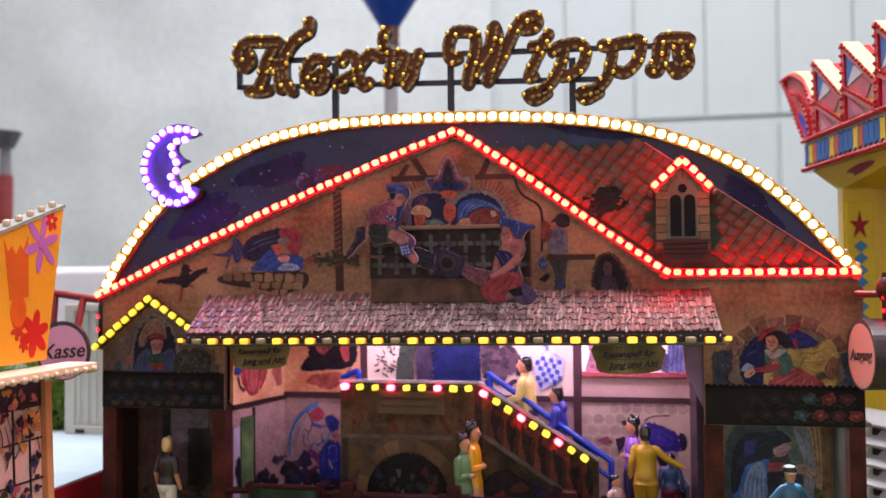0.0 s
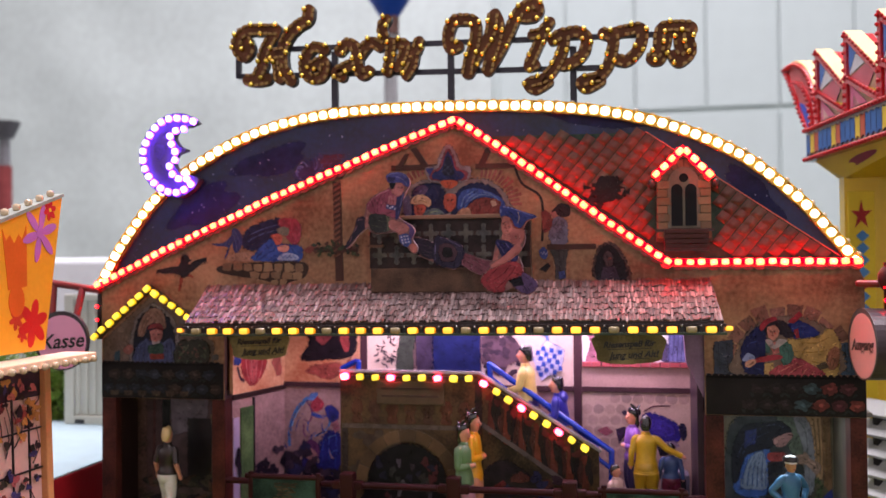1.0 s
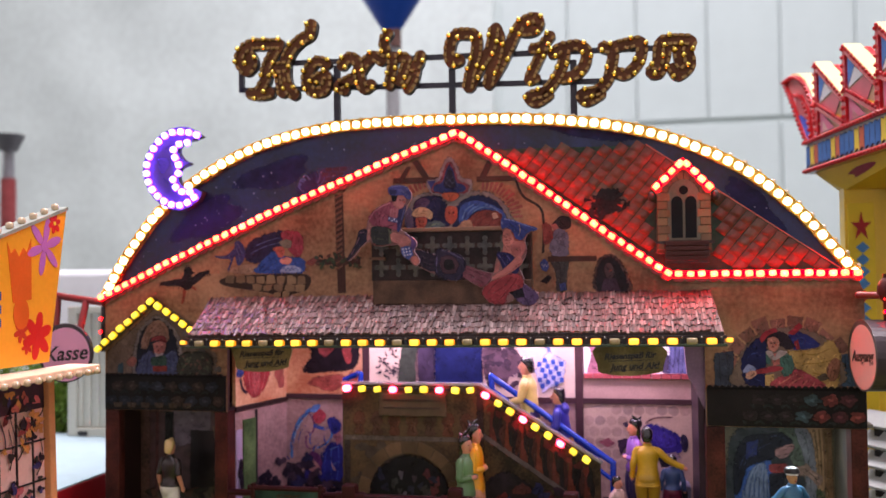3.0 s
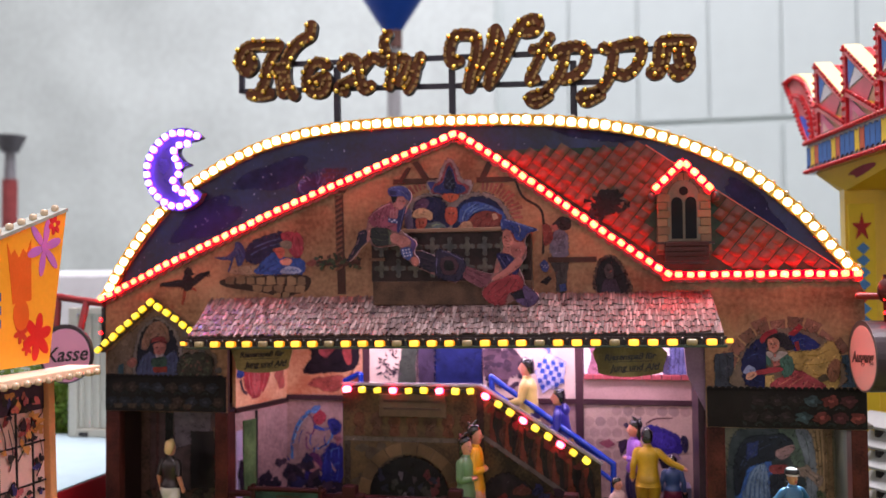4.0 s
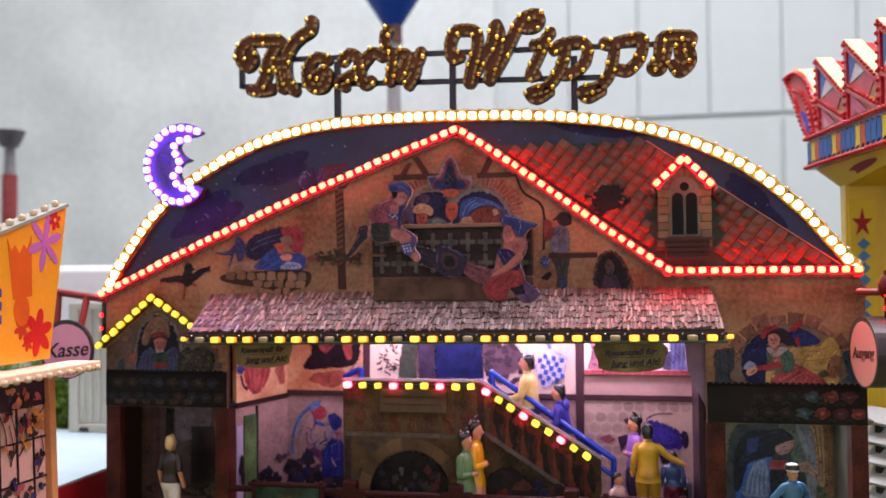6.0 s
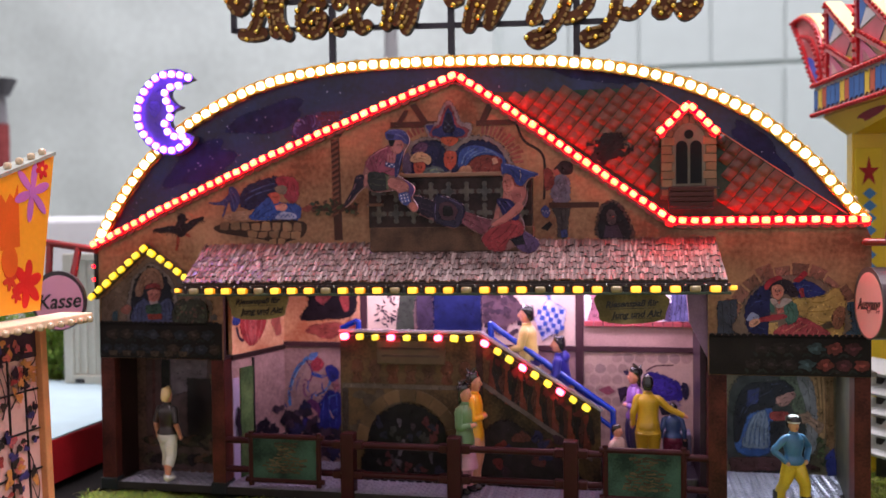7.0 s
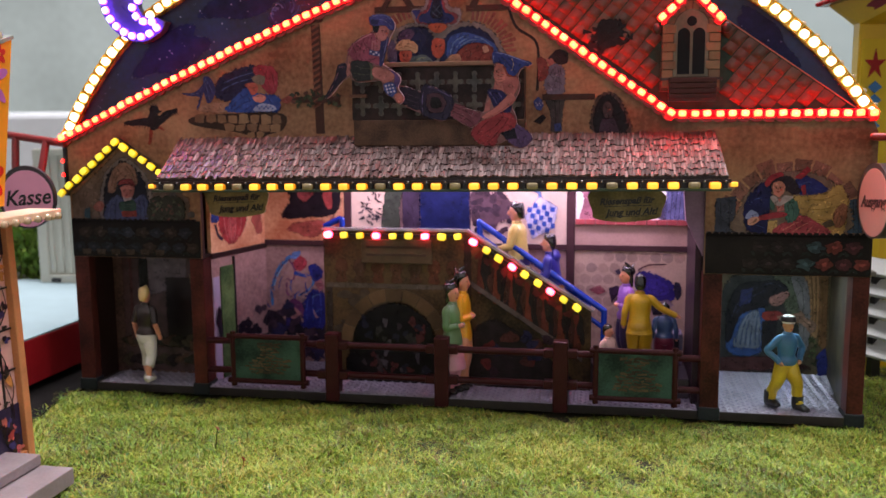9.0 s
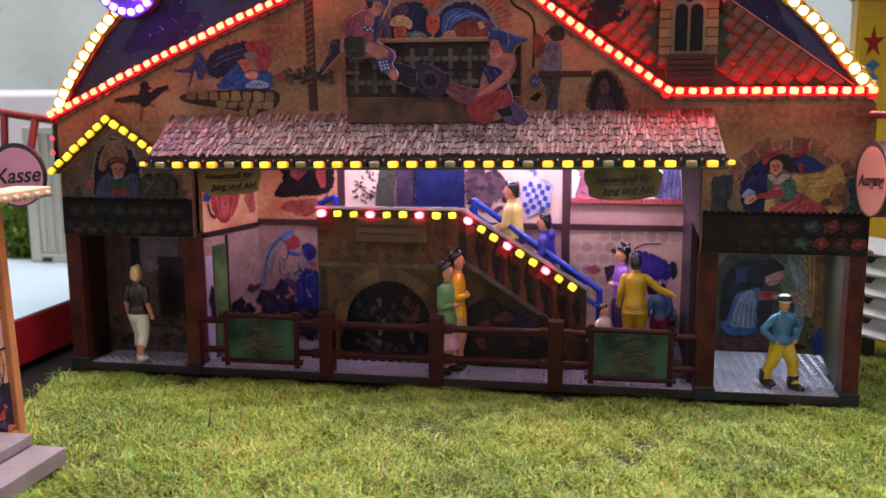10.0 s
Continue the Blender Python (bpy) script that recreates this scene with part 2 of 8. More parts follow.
def spaced(pts, step):
    """Places at even steps along a line, with the direction there."""
    P = [Vector(p) for p in pts]
    total = sum((b - a).length for a, b in zip(P, P[1:]))
    n = max(1, round(total / step))
    out, want, run = [], 0.0, 0.0
    for a, b in zip(P, P[1:]):
        d = (b - a).length
        while want <= run + d + 1e-6 and len(out) <= n and d > 0:
            out.append((a + (b - a) * ((want - run) / d), (b - a).normalized()))
            want += total / n
        run += d
    return out


def ell(cx, cz, rx, rz, n=22, turn=0.0):
    c, s = math.cos(radians(turn)), math.sin(radians(turn))
    return [(cx + rx * math.cos(a) * c - rz * math.sin(a) * s, cz + rx * math.cos(a) * s + rz * math.sin(a) * c)
            for a in (2 * math.pi * k / n for k in range(n))]


def blob(cx, cz, rx, rz, seed=0, rough=0.18, n=26, turn=0.0):
    rnd = random.Random(seed)
    ph = [rnd.uniform(0, 6.3) for _ in range(4)]
    out = []
    for (x, z), k in zip(ell(0, 0, 1, 1, n), range(n)):
        a = 2 * math.pi * k / n
        f = 1 + rough * (math.sin(2 * a + ph[0]) * 0.5 + math.sin(3 * a + ph[1]) * 0.5 + math.sin(5 * a + ph[2]) * 0.3)
        x, z = x * f * rx, z * f * rz
        c, s = math.cos(radians(turn)), math.sin(radians(turn))
        out.append((cx + x * c - z * s, cz + x * s + z * c))
    return out


def line(pts, w, taper=1.0):
    """The outline of a painted stroke of width w."""
    P = [Vector(p) for p in pts]
    l, r = [], []
    for i, p in enumerate(P):
        d = (P[min(i + 1, len(P) - 1)] - P[max(i - 1, 0)]).normalized()
        k = w / 2 * (1 + (taper - 1) * i / (len(P) - 1))
        nrm = Vector((-d.y, d.x)) * k
        l.append(tuple(p + nrm))
        r.append(tuple(p - nrm))
    return l + r[::-1]


def within(p, pts):
    """Whether a point lies inside an outline."""
    hit, j = False, len(pts) - 1
    for i in range(len(pts)):
        (xi, zi), (xj, zj) = pts[i], pts[j]
        if (zi > p[1]) != (zj > p[1]) and p[0] < (xj - xi) * (p[1] - zi) / (zj - zi) + xi:
            hit = not hit
        j = i
    return hit


def tone(rgb, f, add=0):
    return tuple(int(max(4, min(250, c * f + add))) for c in rgb)


class Mural(Build):
    """Layers of paint on a wall that faces the front; each layer lies a hair above the last.
    Every colour area gets a dark contour and some brush strokes of lighter and darker tone."""

    dim, detail, edge = 0.86, 1.0, 0.20

    def __init__(self, y, step=0.0001):
        self.bm, self.mats = bmesh.new(), []
        self.y, self.step, self.k = y, step, 0
        self.cover = self.bm.verts.layers.float.new("cover")

    def put(self, pts, mat):
        self.k += 1
        self.prism(pts, self.y - 0.003 - self.step * self.k, self.y + 0.001, mat)

    def ring(self, pts, grow):
        """The outline moved outwards by grow, or less where that would fold it."""
        for _ in range(9):
            out = self.moved(pts, grow)
            if all((Vector(out[i]) - Vector(out[i - 1])).dot(Vector(pts[i]) - Vector(pts[i - 1])) > 0 for i in range(len(pts))):
                break
            grow *= 0.6
        return out

    def moved(self, pts, grow):
        n, out = len(pts), []
        for i in range(n):
            d = Vector(pts[(i + 1) % n]) - Vector(pts[i - 1])
            if d.length > 1e-6:
                d.normalize()
            out.append((pts[i][0] + d.y * grow, pts[i][1] - d.x * grow))
        return out

    def sheet(self, rings, mat, filled=True):
        """Nested outlines with their cover, joined by bands; the innermost is filled."""
        self.k += 1
        y = self.y - 0.003 - self.step * self.k
        n = len(rings[0][0])
        i = self.slot(mat)
        rows = []
        for pts, c in rings:
            row = [self.bm.verts.new((p[0], y, p[1])) for p in pts]
            for v in row:
                v[self.cover] = c
            rows.append(row)
        faces = [[a[k], a[(k + 1) % n], b[(k + 1) % n], b[k]] for a, b in zip(rows, rows[1:]) for k in range(n)]
        for f in faces + ([rows[-1]] if filled else []):
            self.bm.faces.new(f).material_index = i

    def stroke(self, pts, rgb):
        """A thin stroke with an almost full cover."""
        rgb = tuple(int(c * self.dim) for c in rgb)
        self.sheet([(pts, 0.42)], wash(rgb, var=0.4, size=4.5, bump=0))

    def area(self, place, pts, rgb):
        """A rounded colour area given in drawing units."""
        self.lay(place(curve(pts, 4, True) if len(pts) > 4 else pts), rgb)

    def lay(self, pts, rgb, plain=False, **kw):
        if not isinstance(rgb, tuple):
            self.put(pts, rgb)
            return
        kw = {"var": 0.5, "size": 4.5, "bump": 0, **kw}
        grey = sum(rgb) / 3
        rgb = tuple(int((c * 0.84 + grey * 0.16) * self.dim * k) for c, k in zip(rgb, (1.0, 0.95, 1.06)))
        n = len(pts)
        area = sum(pts[i][0] * pts[(i + 1) % n][1] - pts[(i + 1) % n][0] * pts[i][1] for i in range(n)) / 2
        if area < 0:
            pts = pts[::-1]
        area = abs(area)
        long = sum((Vector(pts[i]) - Vector(pts[i - 1])).length for i in range(n))
        inset = min(0.11, 0.6 * area / long)
        self.sheet([(self.ring(pts, inset * 0.5), 0.0), (self.ring(pts, -inset * 0.7), 0.85)], wash(rgb, **kw))
        if plain or area < 0.006:
            return
        dark = wash(tone(rgb, 0.45), var=0.4, size=4, bump=0)
        self.sheet([(self.ring(pts, inset * 0.16), self.edge), (self.ring(pts, -inset * 0.12), self.edge)], dark, False)
        rnd = random.Random(int(area * 1e5) + n)
        xs, zs = [p[0] for p in pts], [p[1] for p in pts]
        flow = rnd.uniform(0, 3.1)
        made = 0
        want = int(self.detail * min(40, int(area * 130) + 1))
        for _ in range(want * 4):
            p = (rnd.uniform(min(xs), max(xs)), rnd.uniform(min(zs), max(zs)))
            a = flow + rnd.gauss(0, 0.6)
            ln = rnd.uniform(0.05, 0.17)
            q = (p[0] + ln * math.cos(a), p[1] + ln * math.sin(a))
            o = ((p[0] + q[0]) / 2 - 0.02 * math.sin(a), (p[1] + q[1]) / 2 + 0.02 * math.cos(a))
            if within(p, pts) and within(q, pts):
                t = rnd.choice((1.3, 1.18, 0.8, 0.7, 0.86))
                st = line(curve([p, o, q], 2), rnd.uniform(0.02, 0.055), 0.3)
                self.sheet([(st, 0.30)], wash(tone(rgb, t, 3 if t > 1 else 0), **kw))
                made += 1
                if made >= want:
                    break


def text_mesh(words, size, mat, shear=0.25, thick=0.008, bold=0.0):
    cu = bpy.data.curves.new("lettering", "FONT")
    cu.body, cu.size, cu.shear, cu.extrude, cu.offset = words, size * K, shear, thick * K, bold * K
    cu.align_x, cu.align_y = "CENTER", "CENTER"
    cu.resolution_u = 3
    tmp = bpy.data.objects.new("lettering", cu)
    scene.collection.objects.link(tmp)
    me = bpy.data.meshes.new_from_object(tmp.evaluated_get(bpy.context.evaluated_depsgraph_get()))
    bpy.data.objects.remove(tmp)
    me.materials.clear()
    me.materials.append(mat)
    return me


def bulb_mesh(name, mat, rx=0.085, ry=0.07, rz=0.085, rim=None, mid=None, bevel=0.80):
    """A small squarish lens; its flanks may differ from its front."""
    b = Build()
    t = bmesh.new()
    bmesh.ops.create_cube(t, size=2)
    bmesh.ops.bevel(t, geom=t.edges[:], offset=bevel, segments=2, affect="EDGES", profile=0.55)
    for v in t.verts:
        v.co = Vector((v.co.x * rx, v.co.y * ry, v.co.z * rz))
    b.take(t, mat, True)
    if rim:
        k = b.slot(rim)
        b.bm.normal_update()
        j = b.slot(mid or mat)
        for f in b.bm.faces:
            d = abs(f.calc_center_median().y)
            f.material_index = k if d < ry * 0.74 else j if d < ry * 0.97 else 0
    return shared(b, name)


def facing(x, y, z, d=None):
    """A pose on a wall that faces the front, x turned along d (a direction in x and z)."""
    a = math.atan2(d.y, d.x) if d is not None else 0
    return Matrix.Translation((x, y, z)) @ Matrix.Rotation(-a, 4, "Y")


# ---- hall ----
def hall():
    wall = ink((188, 204, 201), rough=0.6, var=0.08, size=0.02, bump=0.0)
    panel = ink((184, 201, 199), rough=0.45, var=0.06, size=0.03, bump=0.0)
    shade = ink((216, 214, 210), rough=0.6, var=0.08, size=0.02, bump=0.0)
    b = Build()
    b.box(-160, 160, 120, 126, -90, 130, wall)
    back = b.done("wall_north", label="white painted hall wall with sheet cladding", kind="structure", category="wall")
    pb = Build()
    pb.box(0, 10.1, 0, 0.5, 0, 90, panel, bevel=0.12)
    me = shared(pb, "cladding_panel")
    for i in range(17):
        piece("cladding_panel", me, back, Matrix.Translation((-14.9 + 10.3 * i, 119.4, 29.2)))
    pb = Build()
    pb.box(0, 40.8, 0, 0.5, -80, 28.4, panel, bevel=0.12)
    me = shared(pb, "lower_panel")
    for i in range(4):
        piece("lower_panel", me, back, Matrix.Translation((-14.9 + 41.2 * i, 119.4, 0)))
    pb = Build()
    pb.box(-160, -16, 119.2, 119.98, -90, 130, ink((188, 203, 200), rough=0.7, var=0.18, size=0.06, bump=0.3))
    pb.done("plaster_face", back)
    for nm, bx in (("wall_west", (-166, -160, -100, 126)), ("wall_east", (160, 166, -100, 126)), ("wall_south", (-160, 160, -106, -100))):
        b = Build()
        b.box(*bx, -90, 130, shade)
        b.done(nm, label="plain pale grey hall wall", kind="structure", category="wall")
    b = Build()
    b.box(-166, 166, -106, 126, 130, 134, shade)
    b.done("ceiling", label="plain white hall ceiling", kind="structure", category="ceiling")
    b = Build()
    b.box(-166, 166, -106, 126, -96, -90, ink((120, 118, 112), rough=0.5, var=0.15, size=0.03))
    b.done("floor", label="grey hall floor under the display table", kind="structure", category="floor")


hall()


# ---- ground ----
def ground():
    soil = random_tint("mat_soil", [(34, 48, 18), (46, 60, 24), (44, 38, 24)], rough=0.9)
    n = 60
    b = Build()
    vs, fs = [], []
    for j in range(n + 1):
        for i in range(n + 1):
            x, y = -45 + 90 * i / n, -26 + 90 * j / n
            vs.append((x, y, -0.10 + 0.05 * noise.noise((x * 0.7, y * 0.7, 3))))
    for j in range(n):
        for i in range(n):
            k = j * (n + 1) + i
            fs.append((k, k + 1, k + n + 2, k + n + 1))
    b.add(vs, fs, soil, True)
    b.done("ground", label="model baseboard covered with a green grass mat", kind="structure", category="ground")
    b = Build()
    b.box(-45, 45, -26, 64, -3.4, -0.3, ink((110, 84, 58), rough=0.5))
    b.done("display_table", label="brown wooden board under the model landscape", category="table")


ground()


def grass(count, x0, x1, y0, y1, seed):
    """Short static grass fibres, each bent twice and curled to one side."""
    r = np.random.RandomState(seed)
    x, y = r.uniform(x0, x1, count), r.uniform(y0, y1, count)
    # no fibres beside and under the neighbour stage; a black sheet imitates shade there
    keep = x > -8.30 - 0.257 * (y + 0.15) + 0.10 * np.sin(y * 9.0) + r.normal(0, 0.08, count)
    x, y = x[keep], y[keep]
    count = len(x)
    h = r.uniform(0.05, 0.15, count) * (0.7 + 0.6 * r.rand(count)) * np.where(y > -0.5, 0.7, 1.0)
    a = r.uniform(0, 2 * np.pi, count)
    lean = np.abs(r.normal(0.85, 0.6, count))
    curl = r.normal(0, 0.75, count)
    dx, dy = np.cos(a), np.sin(a)
    w = r.uniform(0.004, 0.0085, count)
    clump = np.sin(x * 3.1 + 1.2 * np.sin(y * 2.3)) * np.sin(y * 3.7 + 1.1 * np.sin(x * 1.9)) + 0.5 * np.sin(x * 7.3 + y * 5.1)
    h = h * (1 + 0.16 * clump)
    z = -0.10 + 0.04 * np.sin(x * 1.7 + 1) * np.cos(y * 1.3) + 0.02 * clump
    flat = np.stack([-dy, dx, np.zeros(count)], 1)
    side = flat * w[:, None]
    base = np.stack([x, y, z], 1)
    ahead = np.stack([dx * lean * h, dy * lean * h, np.zeros(count)], 1)
    up = np.stack([np.zeros(count), np.zeros(count), h], 1)
    bow = flat * (curl * h)[:, None]
    drop = r.uniform(0.35, 1.0, count)[:, None]
    m1 = base + ahead * 0.28 + up * 0.5 + bow * 0.1
    m2 = base + ahead * 0.75 + up * (0.5 + 0.4 * drop) + bow * 0.4
    tip = base + ahead * 1.15 + up * (0.35 + 0.6 * drop) + bow
    v = np.stack([base - side, base + side, m1 + side * 0.95, m1 - side * 0.95, m2 + side * 0.8, m2 - side * 0.8, tip], 1).reshape(-1, 3) * K
    k = np.arange(count) * 7
    tri = np.stack([k, k + 1, k + 2, k, k + 2, k + 3, k + 3, k + 2, k + 4, k + 3, k + 4, k + 5, k + 5, k + 4, k + 6], 1).reshape(-1)
    me = bpy.data.meshes.new("grass")
    me.vertices.add(len(v))
    me.vertices.foreach_set("co", v.ravel())
    me.loops.add(len(tri))
    me.loops.foreach_set("vertex_index", tri.astype(np.int32))
    me.polygons.add(count * 5)
    me.polygons.foreach_set("loop_start", np.arange(0, count * 15, 3).astype(np.int32))
    me.polygons.foreach_set("loop_total", np.full(count * 5, 3, dtype=np.int32))
    me.update()
    me.validate()
    for mt in GRASS:
        me.materials.append(mt)
    f = 0.6 * (np.sin(x * 1.1 + 0.7 * y) + np.sin(y * 1.9 - 0.5 * x + 1.3) + np.sin(x * 2.7 + 2.0) * 0.6) + r.normal(0, 1.4, count)
    kind = np.where(f > 1.3, 1, np.where(f < -1.7, 2, 0)).astype(np.int32)
    me.polygons.foreach_set("material_index", np.repeat(kind, 5))
    return tagged(new("grass", me), "short yellow-green static grass fibres on the baseboard", "grass", "", "stuff")


GRASS = [random_tint("grass_fibre", [(100, 160, 42), (176, 212, 62), (66, 132, 48), (212, 216, 86), (146, 196, 50), (140, 110, 48), (172, 212, 56), (74, 150, 74)], rough=0.45),
         random_tint("dry_grass_fibre", [(204, 214, 74), (220, 220, 124), (168, 196, 58), (196, 150, 66), (214, 212, 78)], rough=0.45),
         random_tint("dark_grass_fibre", [(64, 126, 46), (126, 88, 46), (46, 98, 46), (152, 98, 54), (58, 132, 74)], rough=0.5)]
grass(260000, -9.5, 10.5, -7.6, -0.02, 5)
grass(30000, 8.25, 13, -0.02, 6, 7)


# ---- the ride building ----
ARCH = curve([(-8.05, 5.58), (-7.55, 6.42), (-6.75, 7.42), (-5.80, 8.16), (-4.30, 8.87), (-2.45, 9.24), (0.24, 9.28), (2.50, 9.15),
              (4.30, 8.80), (5.86, 8.12), (6.95, 7.25), (7.65, 6.45), (8.05, 5.95)], 8)
RED_LINE = [(-8.05, 5.55), (-6.50, 6.27), (-5.12, 6.88), (-3.77, 7.45), (-2.45, 7.97), (-1.17, 8.47), (0.23, 8.98), (1.35, 8.22), (2.47, 7.40),
            (3.61, 6.58), (4.54, 5.94), (8.05, 5.93)]
ride = thing("witch_ride_building", (0, 0, 0), "printed fairground ride front with arched night sky and half-timbered gable", "fairground building")


def shell():
    b = Build()
    b.prism([(-8.05, 2.98), (-5.05, 2.98), (-5.05, 4.82), (5.2, 4.82), (5.2, 2.9), (8.2, 2.9), (8.2, 5.55), (8.05, 5.92)] + RED_LINE[::-1][1:], 0.0, 0.12, PLASTER, BROWN_DK)
    b.done("wall", ride, "warm beige printed plaster front wall")
    b = Build()
    b.prism([(-8.0, 5.3)] + [(x * 1.004, z + 0.02) for x, z in ARCH] + [(8.0, 5.4)], 0.125, 0.32, NIGHT, BROWN_DK)
    sky = b.done("sky_board", ride, "dark blue arched board with printed night sky")
    # stars and night clouds printed on the sky board
    mu = Mural(0.125)
    mu.lay(blob(-2.9, 8.02, 0.45, 0.32, 3, 0.3), (30, 44, 96), plain=True)
    mu.lay(blob(-2.75, 8.2, 0.18, 0.2, 4, 0.3), (44, 64, 110), plain=True)
    for k in range(16):
        a = k * 0.75
        mu.lay(line(curve([(-3.15 + 0.2 * math.cos(a), 7.95 + 0.16 * math.sin(a)), (-3.1 + 0.3 * math.cos(a + 0.4), 7.98 + 0.22 * math.sin(a + 0.4)), (-3.02 + 0.36 * math.cos(a + 0.9), 8.02 + 0.3 * math.sin(a + 0.9))], 3), 0.05, 0.3), [(60, 96, 160), (36, 58, 120), (80, 116, 170)][k % 3])
    mu.lay(blob(-5.6, 7.3, 0.9, 0.35, 5, 0.3, turn=30), (20, 24, 92), plain=True)
    mu.lay(blob(-4.0, 8.25, 1.0, 0.25, 6, 0.3, turn=12), (22, 30, 88), plain=True)
    mu.lay(blob(3.2, 8.85, 0.9, 0.12, 8, 0.3, turn=-8), (24, 28, 84), plain=True)
    mu.lay(blob(6.2, 7.35, 0.7, 0.2, 9, 0.3, turn=-42), (20, 24, 80), plain=True)
    rnd = random.Random(4)
    for i in range(170):
        t = rnd.random()
        p = ARCH[int(t * (len(ARCH) - 1))]
        f = rnd.uniform(0.02, 0.28)
        q = rnd.choice((0.008, 0.009, 0.012, 0.018))
        mu.lay(ell(p[0] * (1 - f * 0.5), p[1] - 0.22 - f * 3, q, q, 6), (170, 178, 215))
    mu.done("sky_print", sky)
    # chimney of the painted house, three courses
    rnd = random.Random(2)
    for r in range(4):
        for c in range(3):
            q = Build()
            x = -2.85 + 0.17 * c + (0.08 if r % 2 else 0)
            q.box(x, x + 0.15, 0.119, 0.124, 7.96 + r * 0.105, 8.05 + r * 0.105, ink((46, 40, 60), var=0.4), bevel=0.002)
            q.done("brick", sky)
    # posts
    for x0, x1, z1 in ((-8.05, -7.70, 2.98), (-5.36, -5.05, 2.98), (5.2, 5.56, 2.9), (7.9, 8.2, 2.9)):
        b = Build()
        b.box(x0, x1, 0.0, 0.25 if x0 < -8 else 0.42, 0.0, z1 - 0.002, POST_WOOD, bevel=0.02)
        p = b.done("post", ride, "reddish brown wooden post")
        b = Build()
        b.box(x0 - 0.03, x1 + 0.03, -0.03, 0.28 if x0 < -8 else 0.45, 0.0, 0.26, ink((36, 42, 46)), bevel=0.02)
        b.done("post_foot", p, "dark grey foot")
    # inner bracket of the right post
    b = Build()
    b.prism([(5.2, 4.8), (4.78, 4.8), (4.86, 3.9), (5.2, 3.2)], 0.10, 0.40, ink((140, 110, 140), var=0.25))
    b.done("bracket", ride, "pale mauve timber bracket")
    # platform
    b = Build()
    b.box(-8.0, 8.15, 0.0, 4.0, 0.0, 0.18, PLATE_EDGE, bevel=0.02)
    b.box(8.1, 8.36, 1.6, 3.4, 0.0, 0.175, PLATE_EDGE)
    fl = b.done("platform", ride, "grey platform with raised checker plate")
    b = Build()
    rnd = random.Random(1)
    row = 0
    y = 0.05
    while y < 3.1:
        x = -7.5 + (0.1 if row % 2 else 0)
        while x < 7.9 + max(0.0, (y - 0.6) * 0.115):
            if not (-5.4 < x < -5.0) and not (5.15 < x < 5.6) and (y < 1.05 or x > 3 or x < -2.7):
                a = radians(45 if row % 2 else -45)
                dx, dy = 0.075 * math.cos(a), 0.075 * math.sin(a)
                wx, wy = -0.03 * math.sin(a), 0.03 * math.cos(a)
                b.add([(x - dx, y - dy, 0.184), (x + wx, y + wy, 0.184), (x + dx, y + dy, 0.184), (x - wx, y - wy, 0.184), (x, y, 0.222)],
                      [(0, 3, 4), (3, 2, 4), (2, 1, 4), (1, 0, 4)], PLATE)
            x += 0.20
        y += 0.10
        row += 1
    b.box(-7.6, 7.9, 0.012, 3.2, 0.16, 0.184, PLATE)
    b.box(7.9, 8.3, 1.6, 3.1, 0.16, 0.183, PLATE)
    b.done("checker_plate", fl, "silver grey checker plate", kind="stuff")
    # walls and ceilings behind the front
    b = Build()
    b.prism([(-4.62, 0.18), (5.2, 0.18), (5.2, 4.8), (-4.62, 4.8)], 2.4, 2.52, LILAC_WALL)
    b.done("bay_back_wall", ride, "pale stone-patterned rear wall of the open bay")
    b = Build()
    left = Matrix.Translation((-5.06, 0.42, 0)) @ Matrix.Rotation(math.atan2(1.98, 0.47), 4, "Z")
    b.box(0, 2.12, 0, 0.08, 0.18, 2.90, LILAC_WALL, m=left)
    b.done("bay_side_wall", ride, "splayed lilac side wall")
    for nm, x0, x1, y0, z0, z1, mt, lb in (("upper_side_wall", 0, 2.12, -0.02, 3.03, 4.8, ORANGE_WALL, "orange printed upper side wall"), ("side_beam", 0, 2.12, -0.04, 2.92, 3.02, BROWN_DK, "dark side beam"),
                                           ("side_panel", 0.02, 0.24, -0.02, 0.2, 2.5, ink((176, 160, 196), var=0.2), "pale lilac side panel"), ("side_door", 0.28, 0.74, -0.03, 0.2, 2.7, ink((58, 88, 54), var=0.3, alt=(104, 132, 84)), "green side door"),
                                           ("side_stud", 0.74, 0.80, -0.035, 0.2, 2.88, DARK, "dark stud")):
        b = Build()
        b.box(x0, x1, y0, 0.08 if y0 == -0.02 and z0 > 3 or nm == "side_beam" else 0.002, z0, z1, mt, m=left)
        b.done(nm, ride, lb)
    mu = Mural(-0.02)
    mu.lay(curve([(0.35, 3.9), (0.3, 3.6), (0.45, 3.3), (0.75, 3.15), (1.1, 3.35), (1.3, 3.7), (1.3, 4.2), (0.5, 4.2)], 5, True), (206, 60, 58))
    mu.lay(curve([(0.6, 3.4), (0.75, 3.2), (0.9, 3.4), (0.85, 3.9), (0.65, 3.9)], 4, True), (226, 96, 84))
    mu.lay(blob(0.15, 3.8, 0.12, 0.14, 3), (40, 70, 150))
    mu.lay(line(curve([(0.15, 3.65), (0.25, 3.4), (0.4, 3.3)], 4), 0.07), (70, 50, 60))
    mu.lay(blob(0.75, 3.95, 0.2, 0.14, 5), (60, 120, 90))
    mu.lay(blob(1.7, 3.6, 0.2, 0.3, 5, 0.3), (216, 110, 84), plain=True)
